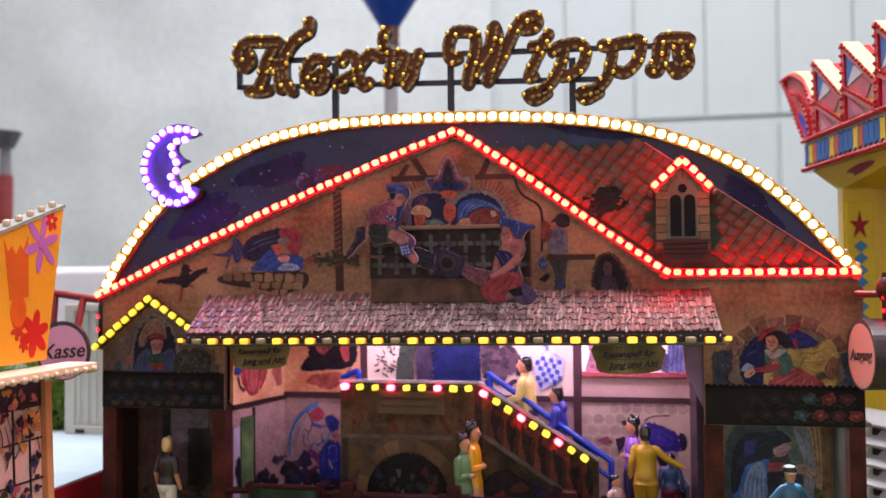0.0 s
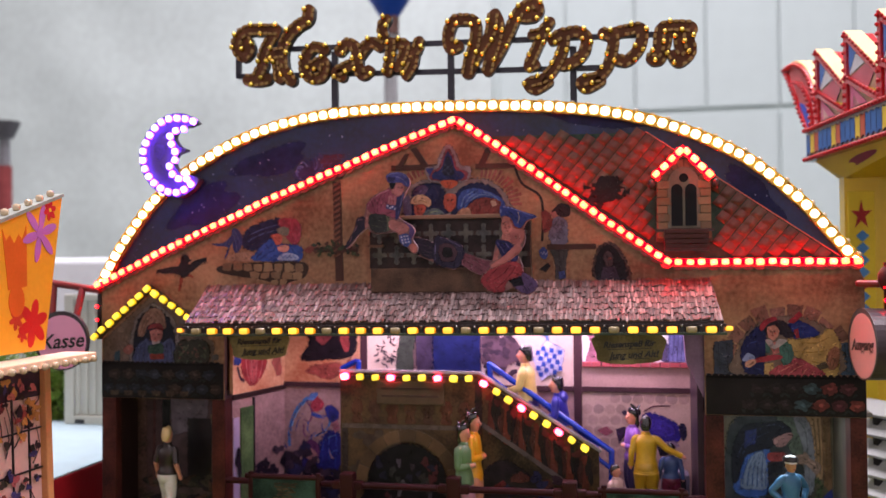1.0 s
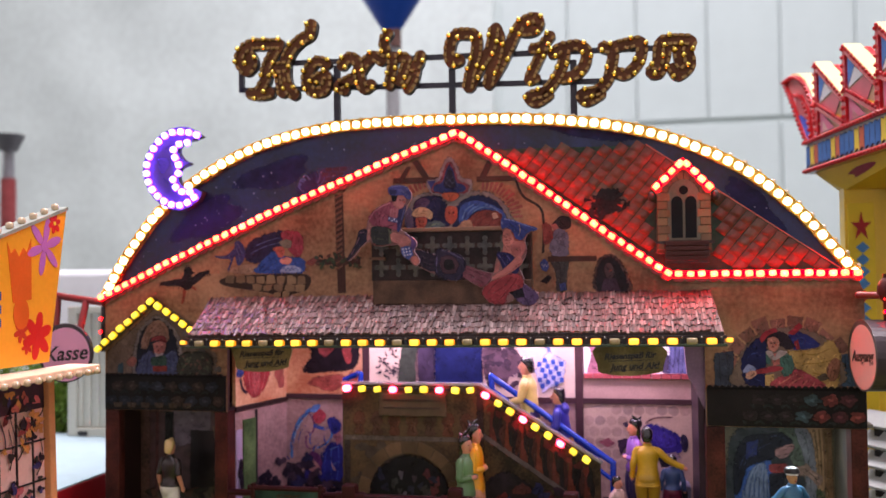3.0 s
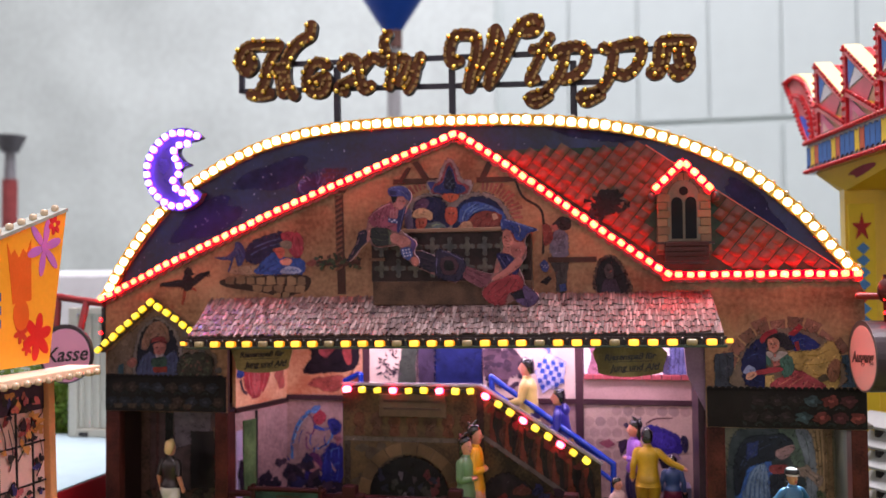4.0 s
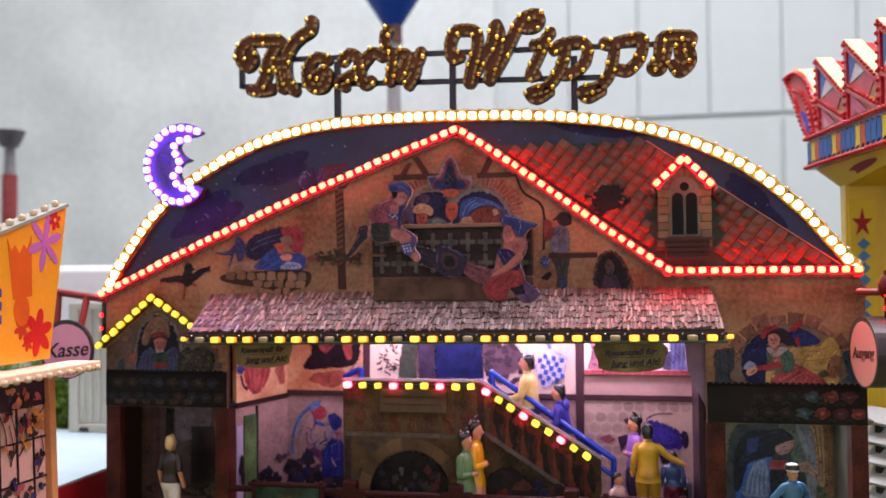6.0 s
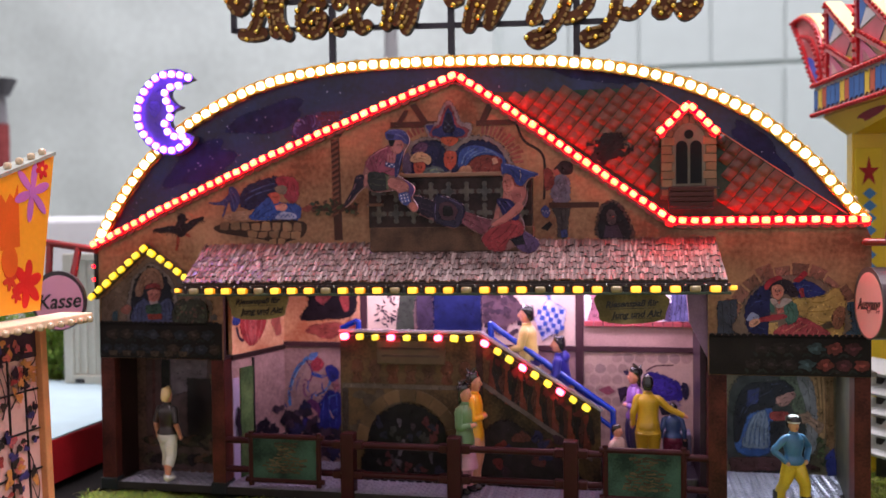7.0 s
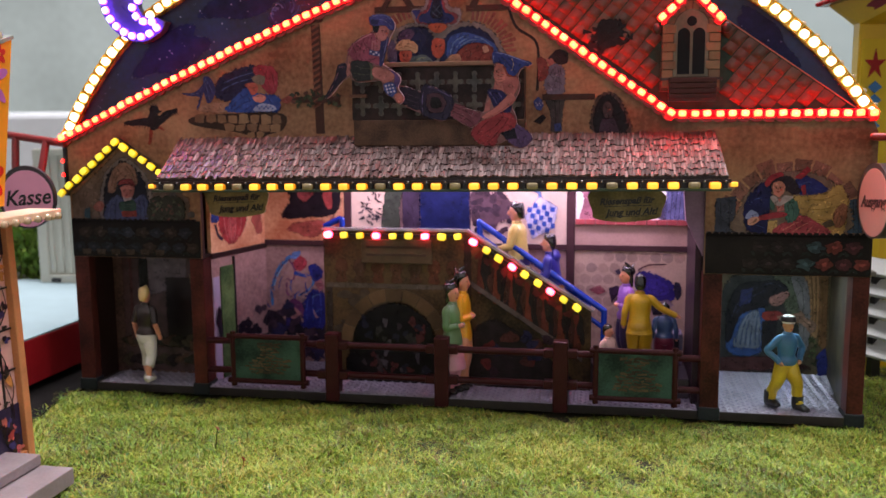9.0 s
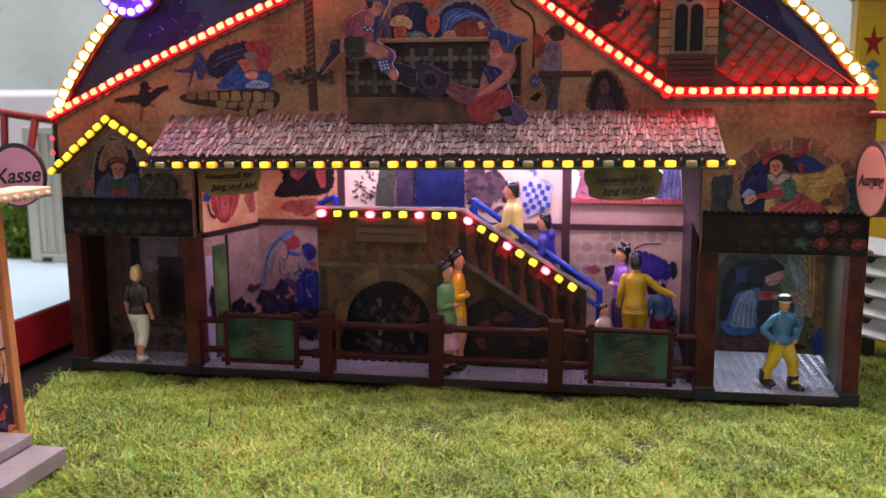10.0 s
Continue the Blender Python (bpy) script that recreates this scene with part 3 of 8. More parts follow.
    for k in range(4):
        mu.lay(line(curve([(0.45 + 0.2 * k, 4.1), (0.48 + 0.2 * k, 3.6), (0.6 + 0.1 * k, 3.25)], 4), 0.04, 0.4), (236, 130, 110))
    rnd = random.Random(23)
    for k in range(26):
        mu.lay(blob(rnd.uniform(0.9, 2.0), 0.3 + abs(rnd.gauss(0, 0.45)), rnd.uniform(0.12, 0.26), rnd.uniform(0.08, 0.16), k, 0.5, 14), rnd.choice([(50, 40, 52), (38, 32, 44), (72, 54, 66)]))
    mu.lay(blob(0.14, 1.5, 0.1, 0.3, 5, 0.4), (40, 30, 44))
    mu.done("mural", ride, "painted red balloon shape on the side wall", m=left)
    b = Build()
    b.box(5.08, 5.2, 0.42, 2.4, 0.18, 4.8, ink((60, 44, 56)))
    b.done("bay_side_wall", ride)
    b = Build()
    b.box(-7.9, 8.1, 0.12, 3.3, 4.82, 4.92, BROWN_DK)
    b.done("bay_ceiling", ride)
    b = Build()
    # the lighter brown blotches of the rear wall imitate a reflected haze
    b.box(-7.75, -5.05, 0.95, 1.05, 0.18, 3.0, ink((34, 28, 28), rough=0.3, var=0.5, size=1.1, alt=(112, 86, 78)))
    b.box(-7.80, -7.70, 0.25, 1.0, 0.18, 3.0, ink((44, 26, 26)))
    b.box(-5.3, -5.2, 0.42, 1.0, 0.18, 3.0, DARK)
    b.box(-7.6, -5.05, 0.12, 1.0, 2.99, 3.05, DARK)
    b.done("entrance_wall", ride, "dark entrance wall with a brownish haze put into its colour")
    b = Build()
    b.box(5.5, 8.33, 3.02, 3.12, 0.18, 3.0, ink((54, 50, 42), var=0.3, alt=(90, 80, 60)))
    splay = Matrix.Translation((7.92, 0.42, 0)) @ Matrix.Rotation(radians(-6.6), 4, "Z") @ Matrix.Translation((-7.92, -0.42, 0))
    b.box(7.92, 8.02, 0.42, 3.03, 0.18, 3.0, ink((44, 48, 54), rough=0.4, var=0.4, alt=(84, 76, 58)), m=splay)
    b.box(5.45, 5.55, 0.42, 3.02, 0.18, 3.0, ink((80, 70, 60)))
    b.box(5.5, 8.33, 0.12, 3.1, 2.9, 2.98, ink((120, 116, 110)))
    b.done("exit_room_wall", ride, "pale printed walls inside the exit room")
    b = Build()
    b.box(-8.05, -7.95, 0.32, 3.5, 0.0, 5.4, BROWN_DK)
    b.prism([(8.11, 0.0), (8.2, 0.0), (8.2, 5.4), (8.11, 5.4)], 0.42, 0.43, BROWN_DK)
    b.box(8.38, 8.46, 1.7, 3.5, 0.0, 5.4, BROWN_DK)
    b.box(-8.05, 8.2, 3.4, 3.5, 0.0, 5.4, BROWN_DK)
    b.done("rear_shell", ride, "brown rear box of the building")


shell()


def light_string(name, pts, step, me, y, label, strip=RED_STRIP, width=0.15, scallop=0.0, parent=None, skip=(), every=None):
    """Bulbs on a channel that follows pts on the front."""
    b = Build()
    out = line(pts, width)
    b.prism(out, y, y + 0.08, strip)
    if scallop:
        for p, d in spaced(pts, step):
            nrm = Vector((d.y, -d.x)) if d.x >= 0 else Vector((-d.y, d.x))
            c = p + nrm * (width * 0.5 + 0.015)
            b.prism(ell(c.x, c.y, step * 0.53, scallop, 14, math.degrees(math.atan2(d.y, d.x))), y + 0.0, y + 0.06, RED_LIP)
    if scallop:
        down = [Vector((d.y, -d.x)) if d.x >= 0 else Vector((-d.y, d.x)) for p, d in spaced(pts, 0.1)]
        mid = [p for p, d in spaced(pts, 0.1)]
        for i in range(len(mid) - 1):
            if (down[i] - down[i + 1]).length > 0.3:
                continue
            q = [mid[i] + down[i] * 0.065, mid[i + 1] + down[i + 1] * 0.065, mid[i + 1] + down[i + 1] * 0.095, mid[i] + down[i] * 0.095]
            b.prism([(v.x, v.y) for v in q], y - 0.05, y + 0.05, RED_LIP)
    ob = b.done(name, parent or ride, label)
    rnd = random.Random(len(pts) + int(step * 1000))
    for i, (p, d) in enumerate(spaced(pts, step)):
        if i in skip:
            continue
        p = p + Vector((rnd.uniform(-0.009, 0.009), rnd.uniform(-0.009, 0.009)))
        mesh = me if every is None else every[i % len(every)]
        piece("bulb", mesh, ob, facing(p.x, y - 0.05, p.y, d) @ Matrix.Rotation(radians(rnd.uniform(-7, 7)), 4, "Y") @ Matrix.Scale(rnd.uniform(0.93, 1.07), 4))
    return ob


W_ME, R_ME = bulb_mesh("white_bulb", WHITE_BULB, 0.089, 0.07, 0.083, WHITE_RIM), bulb_mesh("red_bulb", RED_BULB, 0.087, 0.06, 0.070, RED_RIM, RED_MID, 0.72)
Y_ME, V_ME = bulb_mesh("yellow_bulb", YELLOW_BULB, 0.084, 0.06, 0.066, YELLOW_RIM, bevel=0.55), bulb_mesh("violet_bulb", VIOLET_BULB, 0.072, 0.06, 0.070, VIOLET_RIM)
A_ME, U_ME, P_ME = bulb_mesh("amber_bulb", AMBER_BULB, 0.104, 0.07, 0.066, AMBER_RIM, bevel=0.55), bulb_mesh("unlit_bulb", UNLIT_BULB, 0.104, 0.07, 0.066, bevel=0.55), bulb_mesh("pink_bulb", PINK_BULB, 0.095, 0.06, 0.07, PINK_RIM)
C_ME = bulb_mesh("clear_bulb", CLEAR_BULB, 0.06, 0.06, 0.06)


def lights():
    arch = light_string("arch_light_string", ARCH, 0.232, W_ME, 0.04, "warm white bulbs along the arch edge", strip=ink((120, 84, 40), rough=0.25, metal=0.5, var=0.3, size=5, alt=(226, 186, 96)), width=0.25)
    q = Build()
    for x0, x1, z0, z1 in ((-0.112, -0.098, -0.105, 0.105), (0.098, 0.112, -0.105, 0.105), (-0.098, 0.098, -0.115, -0.098), (-0.098, 0.098, 0.098, 0.115)):
        q.box(x0, x1, -0.05, 0.03, z0, z1, GOLD)
    cell = shared(q, "bulb_socket")
    for p, d in spaced(ARCH, 0.232):
        piece("bulb_socket", cell, arch, facing(p.x, 0.01, p.y, d))
    for p, d in spaced([(x * 1.012, z * 1.006 + 0.07) for x, z in ARCH], 0.33):
        piece("rim_bulb", C_ME, arch, Matrix.Translation((p.x, 0.2, p.y)))
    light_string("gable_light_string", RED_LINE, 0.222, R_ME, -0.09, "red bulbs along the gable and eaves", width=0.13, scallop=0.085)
    light_string("porch_light_string", [(-8.13, 4.37), (-6.81, 5.47), (-5.84, 4.80)], 0.232, Y_ME, -0.12, "yellow bulbs over the entrance gable", strip=BROWN_DK, width=0.16)


lights()


# ---- dormer with its window ----
def dormer():
    b = Build()
    b.prism([(4.30, 6.35), (5.38, 6.35), (5.34, 7.60), (4.83, 8.16), (4.32, 7.60)], -0.10, 0.12, STONE_DK, BROWN_DK)
    d = b.done("dormer", ride, "sandstone dormer with a twin lancet window")
    rnd = random.Random(7)
    # stones of the reveal
    for sx in (-1, 1):
        for k in range(7):
            w = 0.20 if k % 2 else 0.25
            x0 = 4.84 + sx * 0.52
            q = Build()
            q.box(min(x0, x0 - sx * w), max(x0, x0 - sx * w), -0.125, -0.095, 6.42 + k * 0.165, 6.57 + k * 0.165, ink(rnd.choice([(138, 104, 76), (122, 94, 72), (146, 112, 84)])), bevel=0.012)
            q.done("stone", d)
    for k in range(9):
        a = radians(10 + 20 * k)
        q = Build()
        c, s = math.cos(a), math.sin(a)
        c2, s2 = math.cos(a + radians(17)), math.sin(a + radians(17))
        q.prism([(4.84 + r * cc, 7.50 + r * ss * 1.05) for r, cc, ss in ((0.33, c, s), (0.47, c, s), (0.47, c2, s2), (0.33, c2, s2))], -0.13, -0.095, ink(rnd.choice([(140, 100, 76), (128, 98, 76)])))
        q.done("stone", d)
    fr = Build()
    fr.prism([(4.53, 6.62)] + [(4.84 + 0.31 * math.cos(radians(a)), 7.48 + 0.36 * math.sin(radians(a))) for a in range(180, -1, -15)][0:] + [(5.15, 6.62)], -0.115, -0.09, ink((120, 112, 96)))
    wn = fr.done("window", d, "grey stone window frame")
    pane = ink((8, 8, 14), rough=0.5, var=0.4, bump=0)
    for sx in (-1, 1):
        q = Build()
        cx = 4.84 + sx * 0.135
        q.prism([(cx - 0.11, 6.66), (cx + 0.11, 6.66)] + [(cx + 0.11 * math.cos(radians(a)), 7.38 + 0.12 * math.sin(radians(a))) for a in range(0, 181, 20)], -0.13, -0.112, pane)
        q.done("pane", wn, "dark leaded pane")
    q = Build()
    q.prism(ell(4.84, 7.62, 0.09, 0.09, 14), -0.13, -0.112, pane)
    q.done("pane", wn)
    # wooden flower box
    for k in range(4):
        q = Build()
        q.box(4.45, 5.30, -0.30, -0.24, 6.20 + k * 0.10, 6.29 + k * 0.10, ink((74, 34, 30)), bevel=0.012)
        q.done("balcony_board", d, "dark brown balcony board")
    q = Build()
    q.box(4.45, 5.30, -0.26, -0.09, 6.16, 6.21, BROWN_DK)
    q.box(4.45, 4.51, -0.28, -0.09, 6.2, 6.6, BROWN_DK)
    q.box(5.24, 5.30, -0.28, -0.09, 6.2, 6.6, BROWN_DK)
    q.box(4.28, 5.42, -0.16, -0.09, 6.55, 6.60, BROWN_DK)
    q.done("balcony_box", d, "dark brown wooden balcony")
    for sx in (-1, 1):
        q = Build()
        q.ball((4.84 + sx * 0.62, -0.1, 7.5), 0.09, BROWN_DK, 1, 0.8, 1.2)
        q.done("corbel", d, "small dark carved corbel")
    light_string("dormer_light_string", [(4.31, 7.69), (4.83, 8.21), (5.33, 7.67)], 0.2, R_ME, -0.2, "red bulbs over the dormer", width=0.13, scallop=0.05, parent=ride)


dormer()


def tiled_roof():
    """Painted-relief tiles laid diagonally between gable line and ridge."""
    base = ink((40, 62, 50), var=0.5, size=5)
    b = Build()
    b.prism([(0.85, 8.62), (4.12, 8.58), (7.78, 6.02), (4.60, 6.02)], 0.07, 0.126, base)
    roof = b.done("tiled_roof", ride, "dark red diagonal roof tiles")
    mats = random_tint("roof_tile_red", [(106, 64, 54), (124, 68, 54), (88, 64, 54), (112, 82, 64)], rough=0.4, source="object", bump=0.3)
    # barrel tiles in slanting columns; u runs along the gable line, v up the columns
    gu, gv = Vector((0.817, -0.577)), Vector((0.64, 0.768))
    q = Build()
    prof = ((-0.112, 0.0), (-0.08, -0.018), (-0.03, -0.030), (0.03, -0.030), (0.08, -0.018), (0.112, 0.0))
    rows = []
    for v, lift in ((-0.112, 0.011), (0.0, 0.005), (0.125, 0.0)):
        for u, h in prof:
            p = gu * u + gv * v
            rows.append((p.x, h - lift, p.y))
    n = len(prof)
    q.add(rows, [(r * n + k, r * n + k + 1, (r + 1) * n + k + 1, (r + 1) * n + k) for r in range(2) for k in range(n - 1)] + [tuple(range(n))], mats, True)
    me = shared(q, "roof_tile")

    def inside(x, z):
        lo = 8.98 - (x - 0.23) * 0.7053 + 0.12 if x < 4.54 else 6.06
        hi = 8.56 if x < 4.12 else 8.54 - (x - 4.12) * 0.70
        return lo < z < hi and not (4.2 < x < 5.48 and 6.1 < z < 7.75) and not (4.3 < x < 5.4 and z < 8.3 - abs(x - 4.84))
    rnd = random.Random(77)
    for i in range(-2, 38):
        for j in range(-18, 22):
            p = Vector((0.5, 8.85)) + gu * 0.238 * i + gv * 0.218 * j
            if inside(p.x, p.y):
                piece("roof_tile", me, roof, Matrix.Translation((p.x, 0.069, p.y)) @ Matrix.Rotation(radians(rnd.uniform(-3, 3)), 4, "Y") @ Matrix.Diagonal((1, rnd.uniform(0.8, 1.25), 1, 1)))
    # ridge edge
    b = Build()
    b.prism(line([(4.12, 8.60), (7.80, 6.02)], 0.022), 0.05, 0.12, ink((190, 110, 96), rough=0.25))
    b.done("ridge_edge", ride)


tiled_roof()


# ---- painted front: murals in plain shapes ----
def plan(x0, xu, xv, z0, zu, zv):
    """Turns drawing units (u across, v down) into places on a wall."""
    def place(pts):
        return [(x0 + xu * u + xv * v, z0 + zu * u + zv * v) for u, v in pts]
    return place


def canvas(y, dim=1.0):
    mu = Mural(y)
    mu.dim, mu.detail = dim, 1.0
    return mu


def face(mu, pl, u, v, r, way=0.0):
    """Eyes, brows, nose and mouth in a few dark strokes; way turns the face aside."""
    o = way * r * 0.35
    for e in (-1, 1):
        mu.stroke(pl(ell(u + o + e * 0.36 * r, v - 0.12 * r, 0.15 * r, 0.12 * r, 8)), (30, 20, 24))
        mu.stroke(pl(line([(u + o + e * 0.18 * r, v - 0.36 * r), (u + o + e * 0.58 * r, v - 0.32 * r)], 0.13 * r)), (60, 32, 28))
    mu.stroke(pl(line(curve([(u + o, v - 0.1 * r), (u + o * 1.7 + 0.05 * r, v + 0.2 * r), (u + o, v + 0.26 * r)], 3), 0.1 * r)), (120, 56, 44))
    mu.stroke(pl(line(curve([(u + o - 0.28 * r, v + 0.46 * r), (u + o, v + 0.56 * r), (u + o + 0.3 * r, v + 0.44 * r)], 3), 0.14 * r)), (132, 32, 34))
    mu.stroke(pl(ell(u + o + 0.52 * r, v + 0.16 * r, 0.2 * r, 0.16 * r, 8)), (196, 84, 66))


def ribs(mu, pl, lines, w, rgb):
    """Folds, feathers and creases: thin painted strokes."""
    for pts in lines:
        mu.stroke(pl(line(curve(pts, 3) if len(pts) > 2 else pts, w / 0.0072, 0.45)), rgb)


def bird(mu, rgb=(30, 26, 34), red=(168, 66, 38)):
    """A dark bird with spread wings, in its own drawing units."""
    pl = plan(-6.691, 0.004243, -0.000155, 7.082, -0.000037, -0.003949)
    rnd = random.Random(31)
    for pts in ([(148, 345), (166, 350), (160, 400), (150, 428), (140, 420), (146, 385)], [(165, 335), (205, 330), (225, 345), (220, 352), (200, 342), (170, 346)]):
        mu.lay(pl(curve(pts, 3, True)), red)
    for pts in ([(190, 300), (215, 262), (255, 246), (292, 236), (296, 252), (262, 272), (240, 296), (205, 322)],
                [(152, 292), (110, 288), (70, 296), (18, 306), (14, 318), (60, 326), (110, 322), (150, 334)],
                [(140, 285), (160, 258), (192, 264), (206, 300), (196, 336), (168, 352), (146, 330)],
                [(154, 265), (152, 238), (170, 222), (192, 228), (200, 246), (214, 252), (196, 260), (182, 270)]):
        mu.lay(pl(curve(pts, 3, True)), rgb)
    for k in range(9):
        f = k / 8
        mu.lay(pl(line([(205 + 84 * f, 296 - 44 * f), (212 + 88 * f + rnd.uniform(-3, 3), 322 - 58 * f + rnd.uniform(-4, 4))], 11, 0.2)), rgb, plain=True)
        mu.lay(pl(line([(146 - 124 * f, 312 + 2 * f), (140 - 126 * f + rnd.uniform(-3, 3), 342 - 14 * f + rnd.uniform(-4, 4))], 12, 0.2)), rgb, plain=True)
    for tip in ((148, 212), (160, 202), (176, 206), (190, 212)):
        mu.lay(pl(line([(172, 235), tip], 9, 0.2)), rgb, plain=True)
    ribs(mu, pl, ([(150, 300), (90, 304), (30, 312)], [(195, 305), (230, 275), (285, 248)], [(160, 280), (175, 310), (168, 340)]), 0.014, (62, 56, 70))


def murals():
    y = 0.0
    # half-timber members
    for i, pts in enumerate(([(-2.52, 7.75), (-2.34, 7.75), (-2.28, 5.6), (-2.46, 5.6)], [(-2.95, 6.34), (-1.95, 6.34), (-1.95, 6.22), (-2.95, 6.22)],
                             [(2.1, 6.33), (3.1, 6.33), (3.1, 6.22), (2.1, 6.22)], [(-1.2, 8.06), (-0.1, 8.06), (-0.1, 7.94), (-1.2, 7.94)],
                             [(0.62, 8.04), (1.5, 8.04), (1.5, 7.93), (0.62, 7.93)], [(-0.78, 8.4), (-0.65, 8.44), (-0.35, 7.98), (-0.5, 7.98)],
                             [(0.98, 8.35), (0.86, 8.4), (0.66, 7.98), (0.8, 7.98)], [(-1.1, 7.99), (-0.98, 7.99), (-0.8, 8.3), (-0.9, 8.3)])):
        b = Build()
        b.prism(pts, -0.02 - 0.003 * i, 0.0, ink((66, 40, 34), var=0.35))
        b.done("timber", ride, "dark brown painted timber")
    b = Build()
    b.prism([(-2.62, 7.92), (-2.24, 7.92), (-2.30, 7.80), (-2.56, 7.80)], -0.045, 0.0, ink((88, 48, 40)))
    for k in range(14):
        z = 7.7 - k * 0.12
        b.prism([(-2.50, z), (-2.35, z + 0.08), (-2.35, z + 0.03), (-2.50, z - 0.05)], -0.037, 0.0, ink((110, 68, 54)))
    b.done("carved_column", ride, "carved brown column with twisted pattern")
    # sleeping figure on a stone ledge
    pl = plan(-6.052, 0.004230, -0.000116, 7.823, -0.000067, -0.003955)
    mu = canvas(y)
    mu.area(pl, [(345, 352), (370, 268), (450, 226), (555, 202), (562, 280), (500, 322), (450, 372), (400, 386)], (28, 34, 68))
    mu.area(pl, [(175, 345), (240, 340), (285, 300), (290, 262), (325, 266), (352, 330), (322, 400), (300, 380), (290, 342), (262, 425), (252, 420), (268, 366), (215, 360)], (40, 54, 104))
    ribs(mu, pl, [[(290, 280), (310, 330), (320, 380)], [(220, 350), (260, 345), (285, 320)], [(300, 270), (335, 330)], [(400, 290), (470, 260), (540, 240)], [(380, 330), (460, 290), (540, 270)]], 0.05, (70, 88, 140))
    mu.area(pl, [(545, 216), (590, 200), (640, 208), (668, 250), (668, 320), (640, 350), (600, 322), (570, 272)], (152, 52, 62))
    ribs(mu, pl, [[(580, 215), (610, 260), (630, 320)], [(620, 212), (645, 260), (655, 320)]], 0.04, (112, 34, 46))
    mu.area(pl, [(265, 435), (300, 402), (400, 390), (422, 402), (412, 440)], (150, 122, 86))
    mu.area(pl, [(412, 438), (430, 390), (480, 340), (530, 306), (560, 345), (600, 352), (672, 360), (676, 430), (600, 436)], (38, 74, 144))
    ribs(mu, pl, [[(430, 425), (470, 380), (520, 350)], [(450, 432), (500, 395), (545, 375)], [(500, 432), (540, 405)], [(620, 370), (640, 395), (660, 425)], [(480, 350), (500, 375)]], 0.05, (26, 46, 104))
    mu.area(pl, [(505, 302), (545, 290), (570, 312), (560, 345), (540, 352), (525, 326)], (186, 92, 66))
    mu.area(pl, [(540, 266), (580, 250), (606, 262), (600, 300), (555, 290)], (112, 112, 86))
    ribs(mu, pl, [[(530, 312), (545, 318)], [(548, 330), (560, 332)]], 0.025, (60, 28, 28))
    mu.area(pl, [(545, 362), (590, 350), (612, 368), (590, 390), (555, 386)], (196, 126, 98))
    mu.area(pl, [(555, 416), (590, 396), (650, 406), (655, 432), (555, 434)], (146, 166, 186))
    for k in range(8):
        mu.lay(pl(ell(568 + 11 * k, 412 + 9 * (k % 2), 5, 5, 6)), (60, 96, 160), plain=True)
    mu.area(pl, [(690, 376), (740, 350), (762, 356), (740, 386), (710, 396)], (126, 62, 50))
    mu.area(pl, [(728, 352), (742, 340), (760, 350), (748, 366)], (52, 70, 50))
    mu.done("mural", ride, "painted sleeper in blue with a red sack")
    b = Build()
    pl = plan(-8.206, 0.004959, -0.000169, 7.498, -0.000119, -0.004714)
    b.prism(pl(curve([(630, 312), (820, 292), (1026, 290), (1030, 356), (962, 382), (905, 408), (850, 378), (640, 348)], 4, True)), -0.012, 0.0, ink((52, 36, 30)))
    led = b.done("ledge", ride, "painted stone ledge")
    rnd = random.Random(3)
    for v0, v1, u0, u1, n in ((294, 332, 640, 1024, 8), (334, 366, 770, 1020, 5), (366, 396, 868, 950, 2)):
        for k in range(n):
            ua, ub = u0 + (u1 - u0) * k / n + 4, u0 + (u1 - u0) * (k + 1) / n - 3
            q = Build()
            j = [rnd.uniform(-5, 5) for _ in range(8)]
            q.prism(pl([(ua + j[0], v1 + j[1]), (ua + j[2], v0 + 6 + j[3]), ((ua + ub) / 2, v0 + 2 + j[3]), (ub + j[4], v0 + 6 + j[5]), (ub + j[6], v1 + j[7]), ((ua + ub) / 2, v1 + 4)]), -0.026, -0.010, ink(rnd.choice([(126, 98, 74), (112, 88, 68), (134, 106, 80)]), var=0.4))
            q.done("stone", led)
    # vine leaves round the cross timber
    mu = Mural(-0.05)
    rnd = random.Random(41)
    for k in range(34):
        x, z = rnd.uniform(-2.95, -1.95), 6.32 + rnd.gauss(0, 0.1)
        mu.lay(blob(x, z, 0.05, 0.04, k, 0.4, 10, rnd.uniform(0, 180)), rnd.choice([(58, 76, 44), (44, 56, 36), (80, 92, 54), (96, 60, 44)]))
    mu.done("mural", ride, "painted vine leaves on the cross timber")
    # birds
    mu = Mural(y)
    bird(mu)
    mu.done("mural", ride, "painted dark flying bird")
    mu = Mural(0.03)
    mu.lay(blob(3.35, 7.45, 0.34, 0.24, 5, 0.35, turn=20), (32, 22, 24))
    mu.lay(blob(3.12, 7.2, 0.2, 0.14, 8, 0.4), (30, 22, 24))
    rnd = random.Random(19)
    for k in range(26):
        a, x, z = rnd.uniform(-0.6, 2.4), 3.3 + rnd.gauss(0, 0.2), 7.42 + rnd.gauss(0, 0.12)
        mu.lay(line([(x, z), (x + rnd.uniform(0.1, 0.24) * math.cos(a), z + rnd.uniform(0.06, 0.16) * math.sin(a))], 0.09, 0.15), (24, 18, 22))
    mu.done("mural", ride, "painted black cat on the tiles")
    # twin arched window with trefoil
    pl = plan(-2.693, 0.004601, -0.000042, 8.570, -0.000108, -0.004499)
    rnd = random.Random(5)
    mu = canvas(y)
    for k in range(15):
        a = radians(20 + 10 * k)
